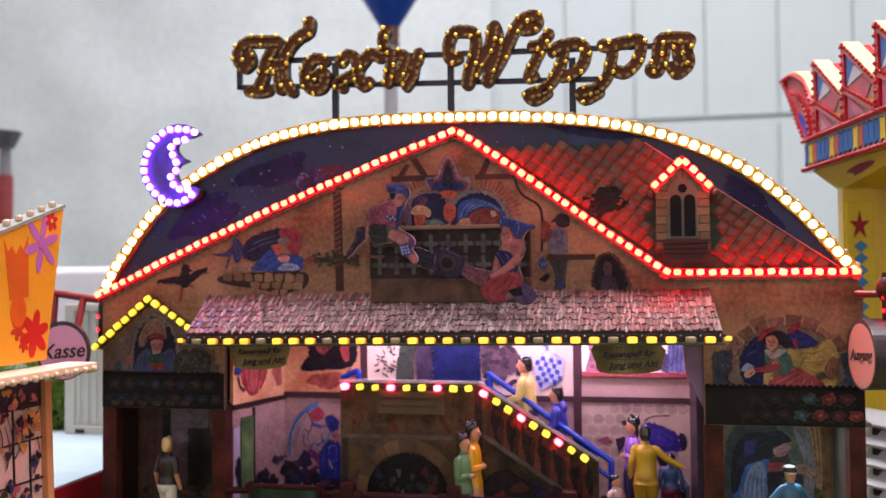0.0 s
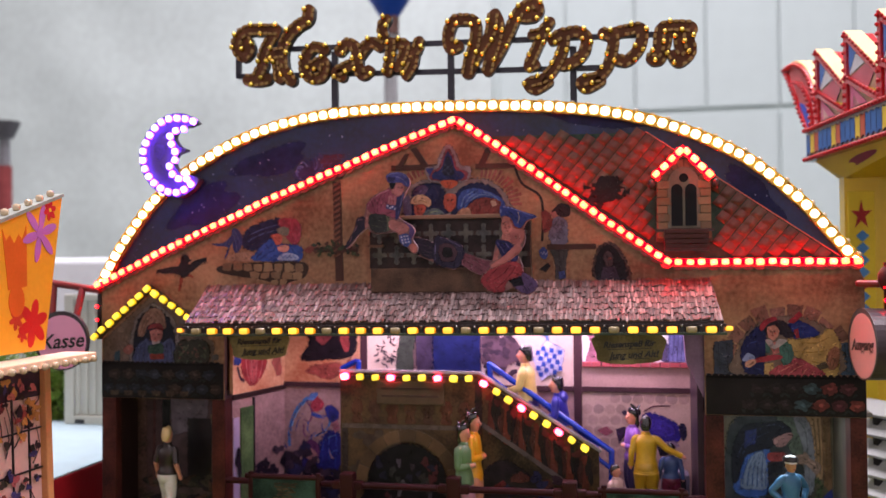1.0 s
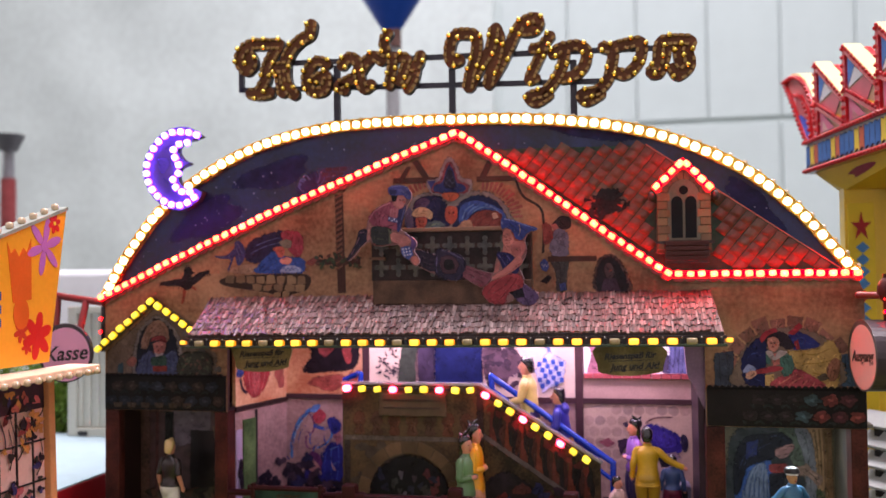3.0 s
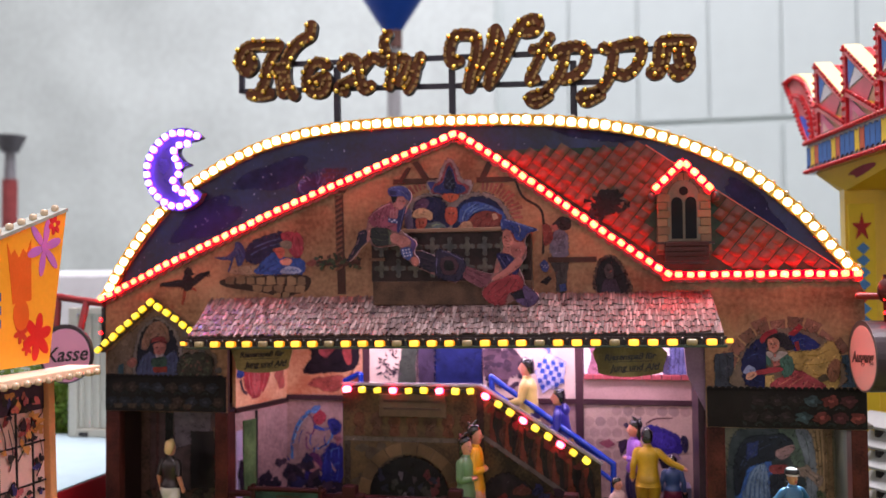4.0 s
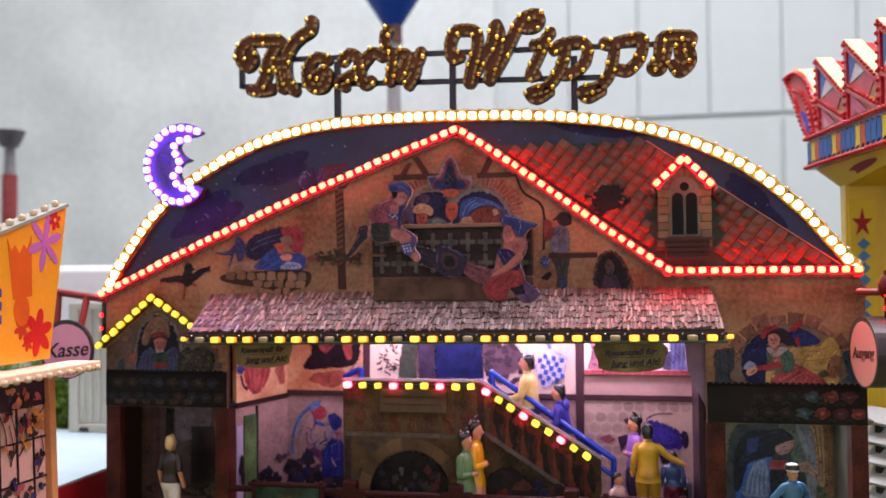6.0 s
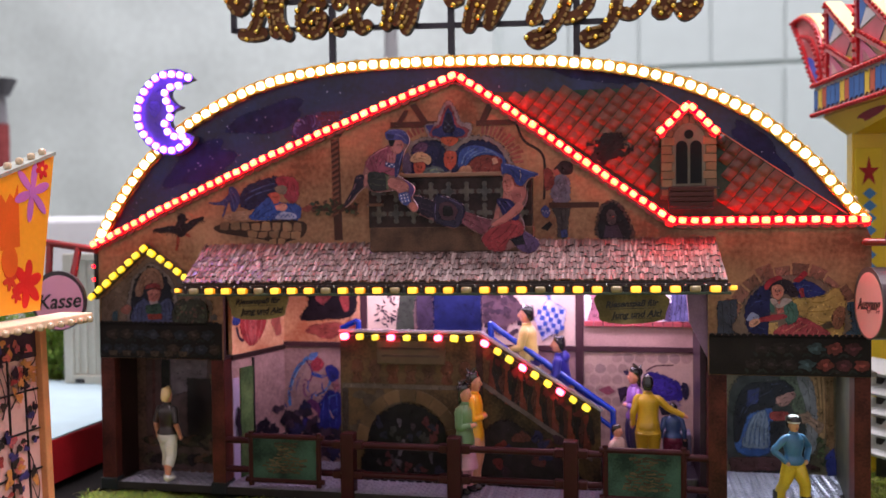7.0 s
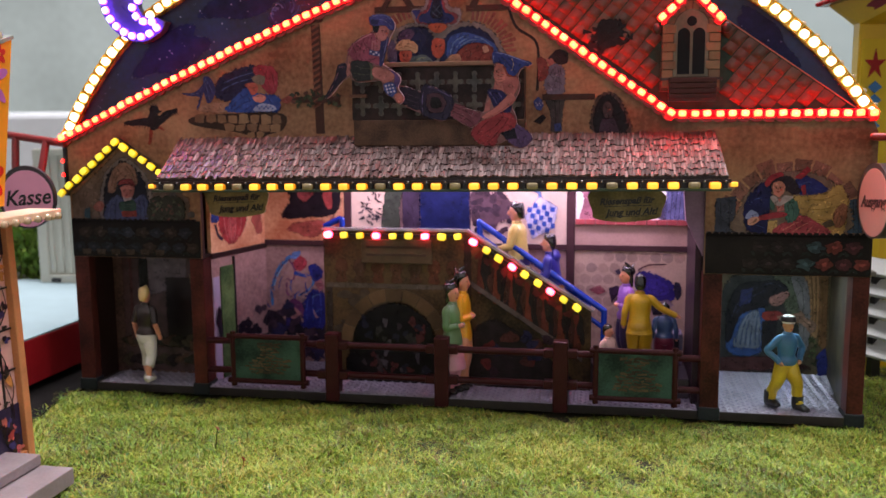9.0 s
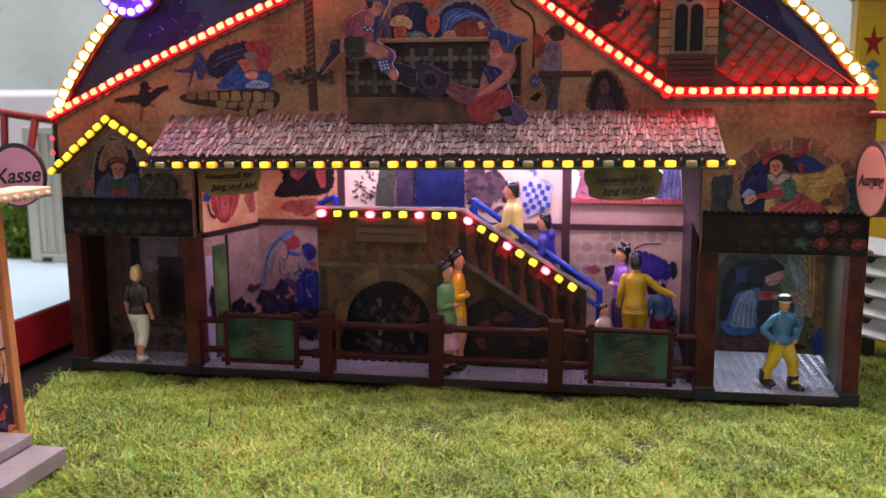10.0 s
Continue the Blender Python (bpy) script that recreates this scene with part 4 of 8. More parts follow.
        mu.lay(pl(line([(595 + 88 * math.cos(a), 95 - 88 * math.sin(a)), (595 + 128 * math.cos(a), 95 - 118 * math.sin(a))], 0.05, 0.5)), (150, 116, 84), plain=True)
    for cx, cz, a0, a1, n in ((742, 300, 2, 92, 13), (505, 290, 92, 160, 9)):
        for k in range(n):
            a, e = radians(a0 + (a1 - a0) * k / n), radians(a0 + (a1 - a0) * (k + 0.6) / n)
            r0, r1 = 138, rnd.uniform(176, 200)
            mu.area(pl, [(cx + r * math.cos(t), cz - r * math.sin(t)) for r, t in ((r0, a), (r1, a), (r1, e), (r0, e))], rnd.choice([(146, 76, 58), (134, 76, 60), (154, 88, 66)]))
    mu.area(pl, [(408, 354), (408, 222), (440, 188), (500, 174), (560, 182), (600, 216), (640, 188), (700, 170), (780, 176), (842, 218), (876, 280), (876, 354)], (126, 120, 104))
    mu.area(pl, [(425, 352), (425, 232), (450, 202), (510, 188), (555, 200), (580, 240), (582, 352)], (28, 32, 68))
    mu.area(pl, [(628, 352), (628, 252), (660, 212), (720, 192), (780, 202), (830, 240), (858, 300), (858, 352)], (22, 30, 70))
    mu.area(pl, [(430, 228), (468, 198), (500, 215), (482, 246), (440, 250)], (84, 62, 86))
    ribs(mu, pl, [[(440, 236), (465, 222), (490, 214)], [(520, 200), (545, 230), (560, 300)]], 0.03, (52, 44, 76))
    mu.area(pl, [(640, 304), (650, 242), (700, 216), (770, 226), (842, 264), (852, 304), (800, 258), (730, 258), (690, 282), (660, 332)], (48, 80, 142))
    ribs(mu, pl, [[(655, 300), (672, 255), (715, 228)], [(672, 310), (690, 262), (735, 235)], [(700, 270), (740, 246), (790, 246)], [(760, 232), (800, 246), (838, 280)]], 0.035, (108, 136, 178))
    mu.area(pl, [(655, 352), (690, 300), (730, 266), (800, 264), (838, 292), (828, 352)], (130, 58, 44))
    ribs(mu, pl, [[(690, 340), (715, 300), (760, 280)], [(720, 345), (745, 305), (790, 285)], [(770, 345), (790, 310), (815, 300)]], 0.04, (96, 38, 34))
    mu.area(pl, [(630, 352), (655, 312), (690, 306), (702, 330), (690, 352)], (186, 142, 94))
    mu.area(pl, [(790, 276), (812, 270), (822, 292), (800, 302)], (196, 160, 116))
    mu.area(pl, [(385, 262), (412, 252), (425, 330), (405, 350), (385, 330)], (88, 86, 104))
    mu.area(pl, [(484, 322), (540, 310), (575, 330), (580, 352), (470, 352)], (88, 108, 100))
    ribs(mu, pl, [[(500, 345), (520, 325), (550, 322)], [(530, 348), (555, 336)]], 0.03, (140, 160, 120))
    mu.area(pl, [(438, 296), (480, 290), (490, 315), (470, 346), (446, 346), (435, 320)], (182, 88, 58))
    face(mu, pl, 462, 318, 26, 0.1)
    mu.area(pl, [(418, 282), (430, 256), (460, 244), (500, 254), (516, 280), (504, 304), (480, 290), (440, 292)], (196, 164, 108))
    ribs(mu, pl, [[(432, 282), (465, 272), (505, 286)]], 0.03, (140, 108, 66))
    mu.area(pl, [(575, 252), (600, 238), (632, 250), (628, 300), (605, 324), (580, 305)], (178, 78, 50))
    face(mu, pl, 604, 276, 26)
    mu.area(pl, [(595, 6), (636, 60), (652, 104), (700, 118), (692, 170), (660, 186), (540, 186), (500, 170), (488, 118), (540, 106), (555, 60)], (128, 122, 112))
    mu.area(pl, [(595, 28), (624, 75), (638, 118), (682, 140), (674, 174), (600, 180), (518, 174), (510, 140), (553, 118), (568, 75)], (122, 54, 60))
    mu.area(pl, [(595, 44), (616, 85), (629, 126), (667, 146), (661, 170), (600, 174), (530, 170), (524, 146), (562, 126), (576, 85)], (30, 44, 92))
    mu.area(pl, [(596, 62), (614, 95), (622, 150), (572, 150), (578, 95)], (20, 24, 44))
    ribs(mu, pl, [[(580, 100), (616, 140)], [(576, 125), (605, 155)], [(612, 100), (574, 140)], [(618, 125), (590, 155)]], 0.016, (70, 84, 110))
    mu.area(pl, [(490, 122), (530, 118), (510, 158)], (42, 54, 112))
    mu.area(pl, [(560, 184), (605, 174), (640, 186), (626, 208), (600, 216), (572, 206)], (184, 84, 46))
    face(mu, pl, 600, 196, 18)
    mu.done("mural", ride, "painted twin arched window with figures in blue and orange")
    # climber at the gutter pipe
    mu = Mural(y)
    mu.lay(line(curve([(1.45, 7.95), (1.6, 7.6), (1.95, 7.35), (2.02, 7.0), (2.0, 6.4)], 5), 0.05), (46, 34, 32))
    pl = plan(0.799, 0.003948, 0.000015, 8.521, -0.000096, -0.003948)
    mu.area(pl, [(340, 546), (430, 546), (426, 640), (416, 722), (372, 722), (366, 640)], (74, 66, 60))
    ribs(mu, pl, [[(385, 560), (392, 640), (390, 715)], [(410, 560), (412, 640)]], 0.035, (48, 42, 42))
    mu.area(pl, [(345, 442), (380, 400), (430, 420), (436, 510), (420, 546), (355, 542), (335, 500)], (118, 120, 132))
    ribs(mu, pl, [[(360, 450), (385, 480), (390, 530)], [(400, 420), (412, 470), (410, 530)], [(350, 500), (380, 520)]], 0.03, (80, 80, 98))
    mu.area(pl, [(298, 382), (328, 368), (355, 420), (345, 472), (310, 482), (304, 430)], (158, 72, 58))
    mu.area(pl, [(345, 380), (380, 352), (385, 398), (360, 412)], (184, 106, 84))
    mu.area(pl, [(356, 376), (400, 334), (446, 350), (442, 396), (400, 400), (372, 372)], (48, 28, 30))
    mu.area(pl, [(285, 582), (310, 560), (332, 590), (322, 622), (295, 616)], (58, 76, 136))
    for k in range(5):
        mu.lay(pl(ell(296 + 8 * k, 590 + 9 * (k % 2), 3.5, 3.5, 6)), (190, 194, 206), plain=True)
    mu.area(pl, [(282, 680), (330, 642), (346, 660), (320, 692)], (32, 20, 24))
    mu.area(pl, [(384, 690), (416, 682), (422, 722), (390, 724)], (56, 74, 132))
    mu.done("mural", ride, "painted climber on a gutter pipe")
    mu = Mural(y)
    mu.area(pl, [(572, 724), (574, 600), (606, 546), (650, 530), (692, 556), (738, 640), (748, 724)], (92, 66, 54))
    mu.area(pl, [(584, 724), (586, 604), (614, 558), (650, 544), (684, 566), (724, 640), (732, 724)], (24, 20, 28))
    mu.area(pl, [(618, 600), (640, 578), (664, 600), (660, 650), (630, 655)], (86, 66, 62))
    face(mu, pl, 642, 612, 20)
    mu.area(pl, [(600, 724), (615, 660), (675, 655), (700, 724)], (66, 48, 62))
    mu.done("mural", ride, "painted small arched niche")
    # niche over the entrance
    mu = Mural(y)
    mu.lay([(-8.0, 3.8), (-8.0, 4.3), (-6.8, 5.3), (-5.3, 4.25), (-5.3, 3.8)], (118, 100, 76), size=2.4)
    for r in range(5):
        for c in range(14):
            x, z = -7.95 + c * 0.2 + (0.1 if r % 2 else 0), 3.84 + r * 0.2
            if z < 5.2 - abs(x + 6.8) * 0.85 and not (-7.4 < x < -6.3):
                mu.lay(blob(x + 0.09, z + 0.08, 0.085, 0.075, r * 20 + c, 0.12, 10), [(126, 106, 80), (110, 92, 70), (136, 116, 90), (98, 96, 84)][(r * 5 + c * 3) % 4])
    pl = plan(-9.422, 0.004556, -0.000186, 5.669, 0.000027, -0.004169)
    mu.area(pl, [(484, 458), (486, 250), (525, 182), (590, 134), (664, 178), (722, 262), (726, 458)], (126, 118, 104))
    mu.area(pl, [(503, 456), (505, 252), (545, 188), (590, 152), (650, 190), (703, 270), (706, 456)], (20, 20, 36))
    mu.area(pl, [(515, 302), (530, 222), (580, 162), (640, 182), (662, 252), (650, 272), (600, 240), (560, 262), (545, 312)], (150, 110, 80))
    ribs(mu, pl, [[(530, 290), (545, 230), (585, 180)], [(545, 300), (560, 240), (600, 195)], [(610, 180), (640, 215), (652, 260)]], 0.04, (112, 74, 56))
    mu.area(pl, [(508, 456), (520, 362), (560, 330), (590, 350), (650, 345), (700, 332), (714, 456)], (66, 78, 112))
    ribs(mu, pl, [[(535, 360), (525, 410), (530, 455)], [(560, 345), (550, 400), (555, 455)], [(670, 350), (680, 400), (675, 455)], [(695, 345), (700, 400), (698, 455)]], 0.045, (44, 52, 84))
    mu.area(pl, [(585, 282), (640, 276), (648, 312), (625, 350), (600, 350), (582, 312)], (184, 108, 88))
    face(mu, pl, 614, 310, 30)
    mu.area(pl, [(592, 335), (612, 345), (634, 335), (628, 360), (602, 362)], (170, 158, 146))
    mu.area(pl, [(568, 276), (580, 252), (630, 244), (650, 268), (645, 282), (600, 268)], (132, 40, 40))
    mu.area(pl, [(575, 362), (602, 358), (645, 352), (655, 402), (580, 406)], (48, 84, 64))
    mu.area(pl, [(580, 410), (660, 406), (660, 436), (590, 438)], (146, 52, 36))
    mu.area(pl, [(440, 382), (470, 356), (495, 376), (480, 410), (450, 406)], (168, 98, 78))
    mu.area(pl, [(392, 442), (395, 396), (420, 390), (425, 446)], (50, 84, 92))
    mu.area(pl, [(722, 456), (730, 352), (800, 332), (885, 342), (890, 456)], (56, 60, 44))
    rnd = random.Random(44)
    for k in range(46):
        u, v = rnd.uniform(730, 880), rnd.uniform(350, 450)
        mu.lay(pl(blob(u, v, 9, 6, k, 0.4, 8, rnd.uniform(0, 180))), rnd.choice([(84, 92, 62), (44, 50, 36), (104, 72, 56), (70, 84, 60)]), plain=True)
    mu.done("mural", ride, "painted pointed niche with a figure in blue and green")
    # reclining figure over the exit
    pl = plan(4.973, 0.003408, 0.000082, 5.041, 0.000041, -0.003618)
    mu = canvas(y, 0.95)
    for k in range(10):
        a, e = radians(12 + 15.6 * k), radians(12 + 15.6 * k + 13.4)
        r0, r1 = 296, 372 + 16 * math.sin(k * 2.3)
        mu.area(pl, [(515 + r * 1.02 * math.cos(t), 345 - r * 0.95 * math.sin(t)) for r, t in ((r0, a), (r1, a), (r1, e), (r0, e))], [(138, 92, 68), (122, 84, 62), (146, 100, 76)][k % 3])
    mu.area(pl, [(110, 374), (115, 192), (222, 182), (226, 374)], (52, 62, 70))
    mu.area(pl, [(790, 374), (800, 202), (872, 196), (882, 374)], (52, 80, 96))
    ribs(mu, pl, [[(140, 200), (145, 370)], [(185, 195), (190, 370)], [(830, 205), (835, 370)], [(855, 205), (862, 370)]], 0.04, (34, 44, 52))
    mu.area(pl, [(228, 374), (240, 250), (295, 152), (380, 88), (500, 56), (620, 66), (720, 112), (786, 172), (796, 374)], (116, 100, 76))
    mu.area(pl, [(275, 332), (265, 242), (300, 172), (370, 110), (402, 130), (410, 202), (395, 282), (390, 374), (300, 364)], (20, 26, 76))
    mu.area(pl, [(530, 104), (580, 82), (640, 102), (696, 150), (640, 172), (560, 177)], (24, 36, 108))
    ribs(mu, pl, [[(560, 150), (610, 140), (670, 150)], [(550, 125), (600, 110), (640, 125)], [(290, 230), (320, 200), (360, 190)], [(290, 340), (320, 330), (370, 345)]], 0.035, (54, 76, 140))
    mu.area(pl, [(520, 192), (600, 182), (690, 170), (755, 126), (800, 192), (795, 242), (780, 376), (700, 376), (600, 292), (550, 262)], (174, 146, 66))
    ribs(mu, pl, [[(600, 200), (680, 200), (750, 170)], [(600, 250), (680, 250), (770, 230)], [(650, 300), (700, 310), (760, 300)]], 0.06, (140, 112, 50))
    mu.area(pl, [(392, 312), (440, 306), (442, 374), (390, 372)], (184, 156, 78))
    mu.area(pl, [(440, 342), (530, 300), (580, 286), (640, 316), (712, 376), (440, 376)], (164, 60, 64))
    ribs(mu, pl, [[(470, 360), (520, 330), (570, 305)], [(520, 370), (560, 340), (600, 320)], [(600, 365), (620, 340)], [(650, 372), (660, 350)]], 0.05, (200, 116, 104))
    mu.area(pl, [(475, 206), (530, 200), (552, 242), (545, 292), (500, 322), (480, 282)], (56, 104, 84))
    mu.area(pl, [(400, 192), (425, 210), (425, 256), (402, 252)], (56, 104, 84))
    ribs(mu, pl, [[(500, 215), (525, 250), (520, 300)], [(490, 230), (505, 270)]], 0.04, (30, 66, 56))
    mu.area(pl, [(430, 200), (470, 190), (476, 252), (440, 266)], (188, 104, 84))
    mu.area(pl, [(400, 186), (432, 182), (452, 212), (470, 180), (520, 186), (486, 214), (440, 232)], (164, 158, 140))
    mu.area(pl, [(340, 286), (420, 266), (480, 266), (480, 286), (350, 306)], (162, 48, 52))
    mu.area(pl, [(400, 114), (450, 74), (510, 86), (540, 120), (560, 160), (520, 172), (480, 152), (420, 152)], (34, 24, 34))
    mu.area(pl, [(415, 116), (455, 106), (478, 132), (470, 166), (445, 186), (418, 166)], (202, 132, 98))
    face(mu, pl, 444, 144, 30, -0.2)
    mu.area(pl, [(372, 112), (400, 76), (450, 58), (470, 76), (420, 96), (385, 136)], (158, 36, 44))
    mu.area(pl, [(525, 86), (590, 30), (612, 50), (560, 96)], (154, 34, 42))
    mu.area(pl, [(558, 130), (582, 122), (588, 172), (570, 176)], (150, 36, 44))
    mu.area(pl, [(270, 292), (300, 254), (335, 270), (338, 288), (295, 298)], (126, 146, 176))
    mu.area(pl, [(290, 302), (330, 286), (345, 306), (310, 332), (285, 326)], (202, 146, 108))
    mu.area(pl, [(730, 272), (770, 222), (800, 242), (786, 322), (740, 342)], (140, 90, 58))
    ribs(mu, pl, [[(745, 320), (760, 270), (785, 240)], [(760, 330), (775, 280)]], 0.03, (92, 56, 40))
    mu.area(pl, [(670, 322), (720, 300), (740, 332), (690, 346)], (78, 68, 44))
    mu.done("mural", ride, "painted reclining figure in green and red under a stone arch")
    # dark lace bands over the doors
    for x0, x1, z0, z1, cols in ((-8.03, -5.07, 2.99, 3.78, [(40, 52, 58), (52, 66, 72), (74, 60, 42)]), (5.22, 8.19, 2.91, 3.68, [(140, 60, 44), (54, 84, 80), (90, 40, 40), (60, 90, 96)])):
        b = Build()
        b.box(x0, x1, -0.04, 0.0, z0, z1, ink((20, 14, 14), var=0.5, rough=0.6), bevel=0.01)
        for k in range(int((x1 - x0) / 0.12)):
            b.prism(ell(x0 + 0.06 + 0.12 * k, z1, 0.055, 0.045, 8), -0.04, 0.0, ink((22, 17, 17)))
        band = b.done("lace_band", ride, "dark fretwork band with small coloured blossoms")
        mu = Mural(-0.04)
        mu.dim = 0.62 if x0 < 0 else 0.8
        rnd = random.Random(int(x0))
        n = 9
        for k in range(n):
            for r in range(2):
                x, z = x0 + (k + 0.5 + 0.5 * (r % 2)) * (x1 - x0) / n, z0 + 0.22 + 0.32 * r
                # exit band: left blossoms omitted or darkened, as the string lights only the right
                if x > x1 - 0.15 or (x0 > 0 and k < 2):
                    continue
                c0 = rnd.choice(cols) if x0 < 0 or k > 4 else (44, 34, 30)
                for j in range(5):
                    mu.lay(blob(x + 0.075 * math.cos(j * 1.257), z + 0.06 * math.sin(j * 1.257), 0.085, 0.06, k * 3 + r + j, 0.4, 10), tone(c0, rnd.uniform(0.8, 1.1)), plain=True)
                mu.lay(blob(x, z, 0.05, 0.035, k + r, 0.4, 10), tone(c0, 1.25, 10), plain=True)
                for sd in (-1, 1):
                    mu.lay(blob(x + 0.12 * sd, z - 0.13, 0.06, 0.03, k + 7 * sd, 0.3, 10, 40 * sd), (34, 44, 36), plain=True)
        if x0 < 0:
            for k in range(6):
                mu.lay([(x0 + 0.25 + k * 0.34, 3.05), (x0 + 0.42 + k * 0.34, 3.05), (x0 + 0.45 + k * 0.34, 3.16), (x0 + 0.22 + k * 0.34, 3.16)], (104, 86, 56))
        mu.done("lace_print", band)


murals()


# ---- inside the open bay ----
def bay():
    y = 2.4
    b = Build()
    for x0, x1, z0, z1 in ((-4.57, 5.08, 2.86, 2.98), (2.42, 2.6, 0.2, 4.8), (-2.62, -2.45, 2.95, 4.8), (4.98, 5.08, 0.2, 3.0)):
        b.box(x0, x1, y - (0.06 if x1 - x0 > 2 else 0.066), y, z0, z1, ink((70, 44, 52)), bevel=0.01)
    b.done("bay_timber", ride, "dark plum timber on the bay wall")
    # stones of the rear wall
    rnd = random.Random(21)
    wall = Build()
    wall.box(2.6, 4.98, y - 0.02, y, 0.2, 2.86, ink((196, 166, 154), var=0.2))
    wall.box(2.6, 4.98, y - 0.02, y, 2.98, 3.42, ink((186, 150, 146), var=0.2))
    w = wall.done("stone_wall", ride, "pale pink-grey field stone wall")
    for r in range(9):
        for c in range(10):
            x, z = 2.72 + 0.25 * c + (0.12 if r % 2 else 0), 1.05 + 0.24 * r
            if x > 4.85 or 2.8 < z < 3.05 or (x > 3.75 and z < 2.6) or rnd.random() < 0.1:
                continue
            q = Build()
            q.prism(blob(x, z, 0.118, 0.108, r * 13 + c, 0.09, 12), y - 0.024, y - 0.018, ink(rnd.choice([(168, 140, 132), (176, 146, 138), (160, 134, 130), (182, 152, 142)])))
            q.done("stone", w)
    # brick sill and lit window
    for k in range(11):
        q = Build()
        q.box(2.62 + k * 0.215, 2.82 + k * 0.215, y - 0.12, y, 3.42, 3.53, ink((170, 80, 88)), bevel=0.012)
        q.done("sill_brick", w, "pinkish brick")
    b = Build()
    b.box(2.62, 5.06, y - 0.03, y - 0.004, 3.53, 4.8, ink((232, 226, 230), var=0.06))
    b.done("lit_panel", ride, "bright white printed window panel")
    mu = Mural(y - 0.03)
    mu.lay(curve([(2.7, 3.54), (2.8, 3.9), (2.72, 4.2), (2.9, 4.25), (3.0, 3.9), (3.1, 3.54)], 4, True), (190, 120, 130))
    mu.lay(blob(3.02, 4.0, 0.14, 0.25, 4), (52, 38, 60))
    mu.lay(curve([(3.1, 3.54), (3.3, 3.8), (3.7, 3.75), (3.9, 3.54)], 4, True), (220, 130, 160))
    mu.lay(blob(3.95, 3.75, 0.3, 0.2, 6), (150, 140, 190))
    mu.lay(blob(4.5, 3.75, 0.22, 0.22, 7), (90, 80, 110))
    mu.lay([(4.5, 3.54), (4.55, 4.6), (4.98, 4.6), (5.0, 3.54)], (130, 140, 196))
    for k in range(5):
        mu.lay(line([(4.52 + 0.09 * k, 3.54), (4.6 + 0.09 * k, 4.6)], 0.015), (80, 86, 130))
    mu.done("mural", ride, "painted window scene in pink and lilac")
    # gallery wall, from its left end
    b = Build()
    b.box(-4.57, -2.62, y - 0.03, y, 2.98, 4.8, ORANGE_WALL)
    b.box(-2.45, -1.62, y - 0.03, y, 2.98, 4.8, ink((222, 196, 180), var=0.15))
    b.box(0.3, 2.42, y - 0.03, y, 2.98, 4.8, ink((214, 188, 178), var=0.18))
    gw = b.done("gallery_wall", ride, "peach printed gallery wall")
    mu = Mural(y - 0.03)
    mu.lay(curve([(-4.1, 3.5), (-3.9, 3.9), (-4.0, 4.5), (-2.9, 4.5), (-2.72, 4.2), (-2.8, 3.62), (-3.4, 3.52)], 5, True), (36, 24, 34))
    mu.lay(blob(-3.55, 4.05, 0.18, 0.2, 4), (190, 80, 74))
    mu.lay(blob(-3.0, 3.95, 0.12, 0.25, 5), (196, 76, 66))
    mu.lay(blob(-3.5, 3.25, 0.5, 0.16, 6, 0.3), (206, 92, 70))
    mu.lay(blob(-2.85, 3.3, 0.12, 0.22, 7), (200, 100, 80))
    mu.lay(curve([(-1.75, 3.2), (-1.5, 4.6), (-1.0, 4.6), (-1.3, 3.9), (-1.35, 3.2)], 4, True), (66, 80, 60))
    mu.lay([(-1.25, 3.1), (-1.25, 4.7), (-0.85, 4.7), (-0.85, 3.1)], (66, 52, 74))
    mu.lay([(-0.85, 3.1), (-0.85, 4.7), (0.28, 4.7), (0.28, 3.1)], (20, 32, 92))
    mu.lay(blob(0.72, 3.7, 0.42, 0.5, 4, 0.3), (104, 78, 84), plain=True)
    rnd = random.Random(9)
    for k in range(40):
        a = rnd.uniform(0, 6.3)
        x, z = -1.98 + rnd.gauss(0, 0.14), 3.62 + rnd.gauss(0, 0.22)
        mu.lay(line([(x, z), (x + 0.1 * math.cos(a), z + 0.1 * math.sin(a))], 0.05, 0.3), rnd.choice([(70, 62, 66), (96, 84, 84), (50, 46, 54)]))
    for k in range(30):
        mu.lay(blob(rnd.uniform(0.35, 1.3), rnd.uniform(3.2, 4.3), 0.08, 0.06, k, 0.3, 10), rnd.choice([(76, 56, 66), (110, 82, 84), (60, 46, 58)]))
    # blue and white lozenge shield
    cx, cz = 1.86, 3.52
    mu.lay([(cx - 0.36, cz + 0.05), (cx - 0.05, cz + 0.48), (cx + 0.36, cz + 0.26), (cx + 0.28, cz - 0.2), (cx - 0.18, cz - 0.42)], (205, 214, 236))
    for i in range(-3, 4):
        for j in range(-3, 4):
            if (i + j) % 2:
                continue
            px, pz = cx + i * 0.095 + j * 0.03, cz + 0.03 + j * 0.11 - i * 0.02
            if abs(px - cx) < 0.27 and abs(pz - cz) < 0.3:
                mu.lay([(px - 0.045, pz - 0.05), (px + 0.05, pz - 0.06), (px + 0.06, pz + 0.045), (px - 0.035, pz + 0.055)], (46, 88, 188))
    mu.lay(line(curve([(1.55, 4.2), (1.8, 4.1), (1.85, 3.98)], 4), 0.07), (110, 140, 190))
    mu.done("mural", gw, "painted gallery pictures and lozenge shield")
    # entrance print; brown ground and pale upper patch imitate reflected haze and glow
    mu = Mural(0.95)
    mu.lay([(-7.4, 0.25), (-7.4, 2.7), (-5.6, 2.7), (-5.6, 0.25)], (92, 68, 64), rough=0.3, plain=True)
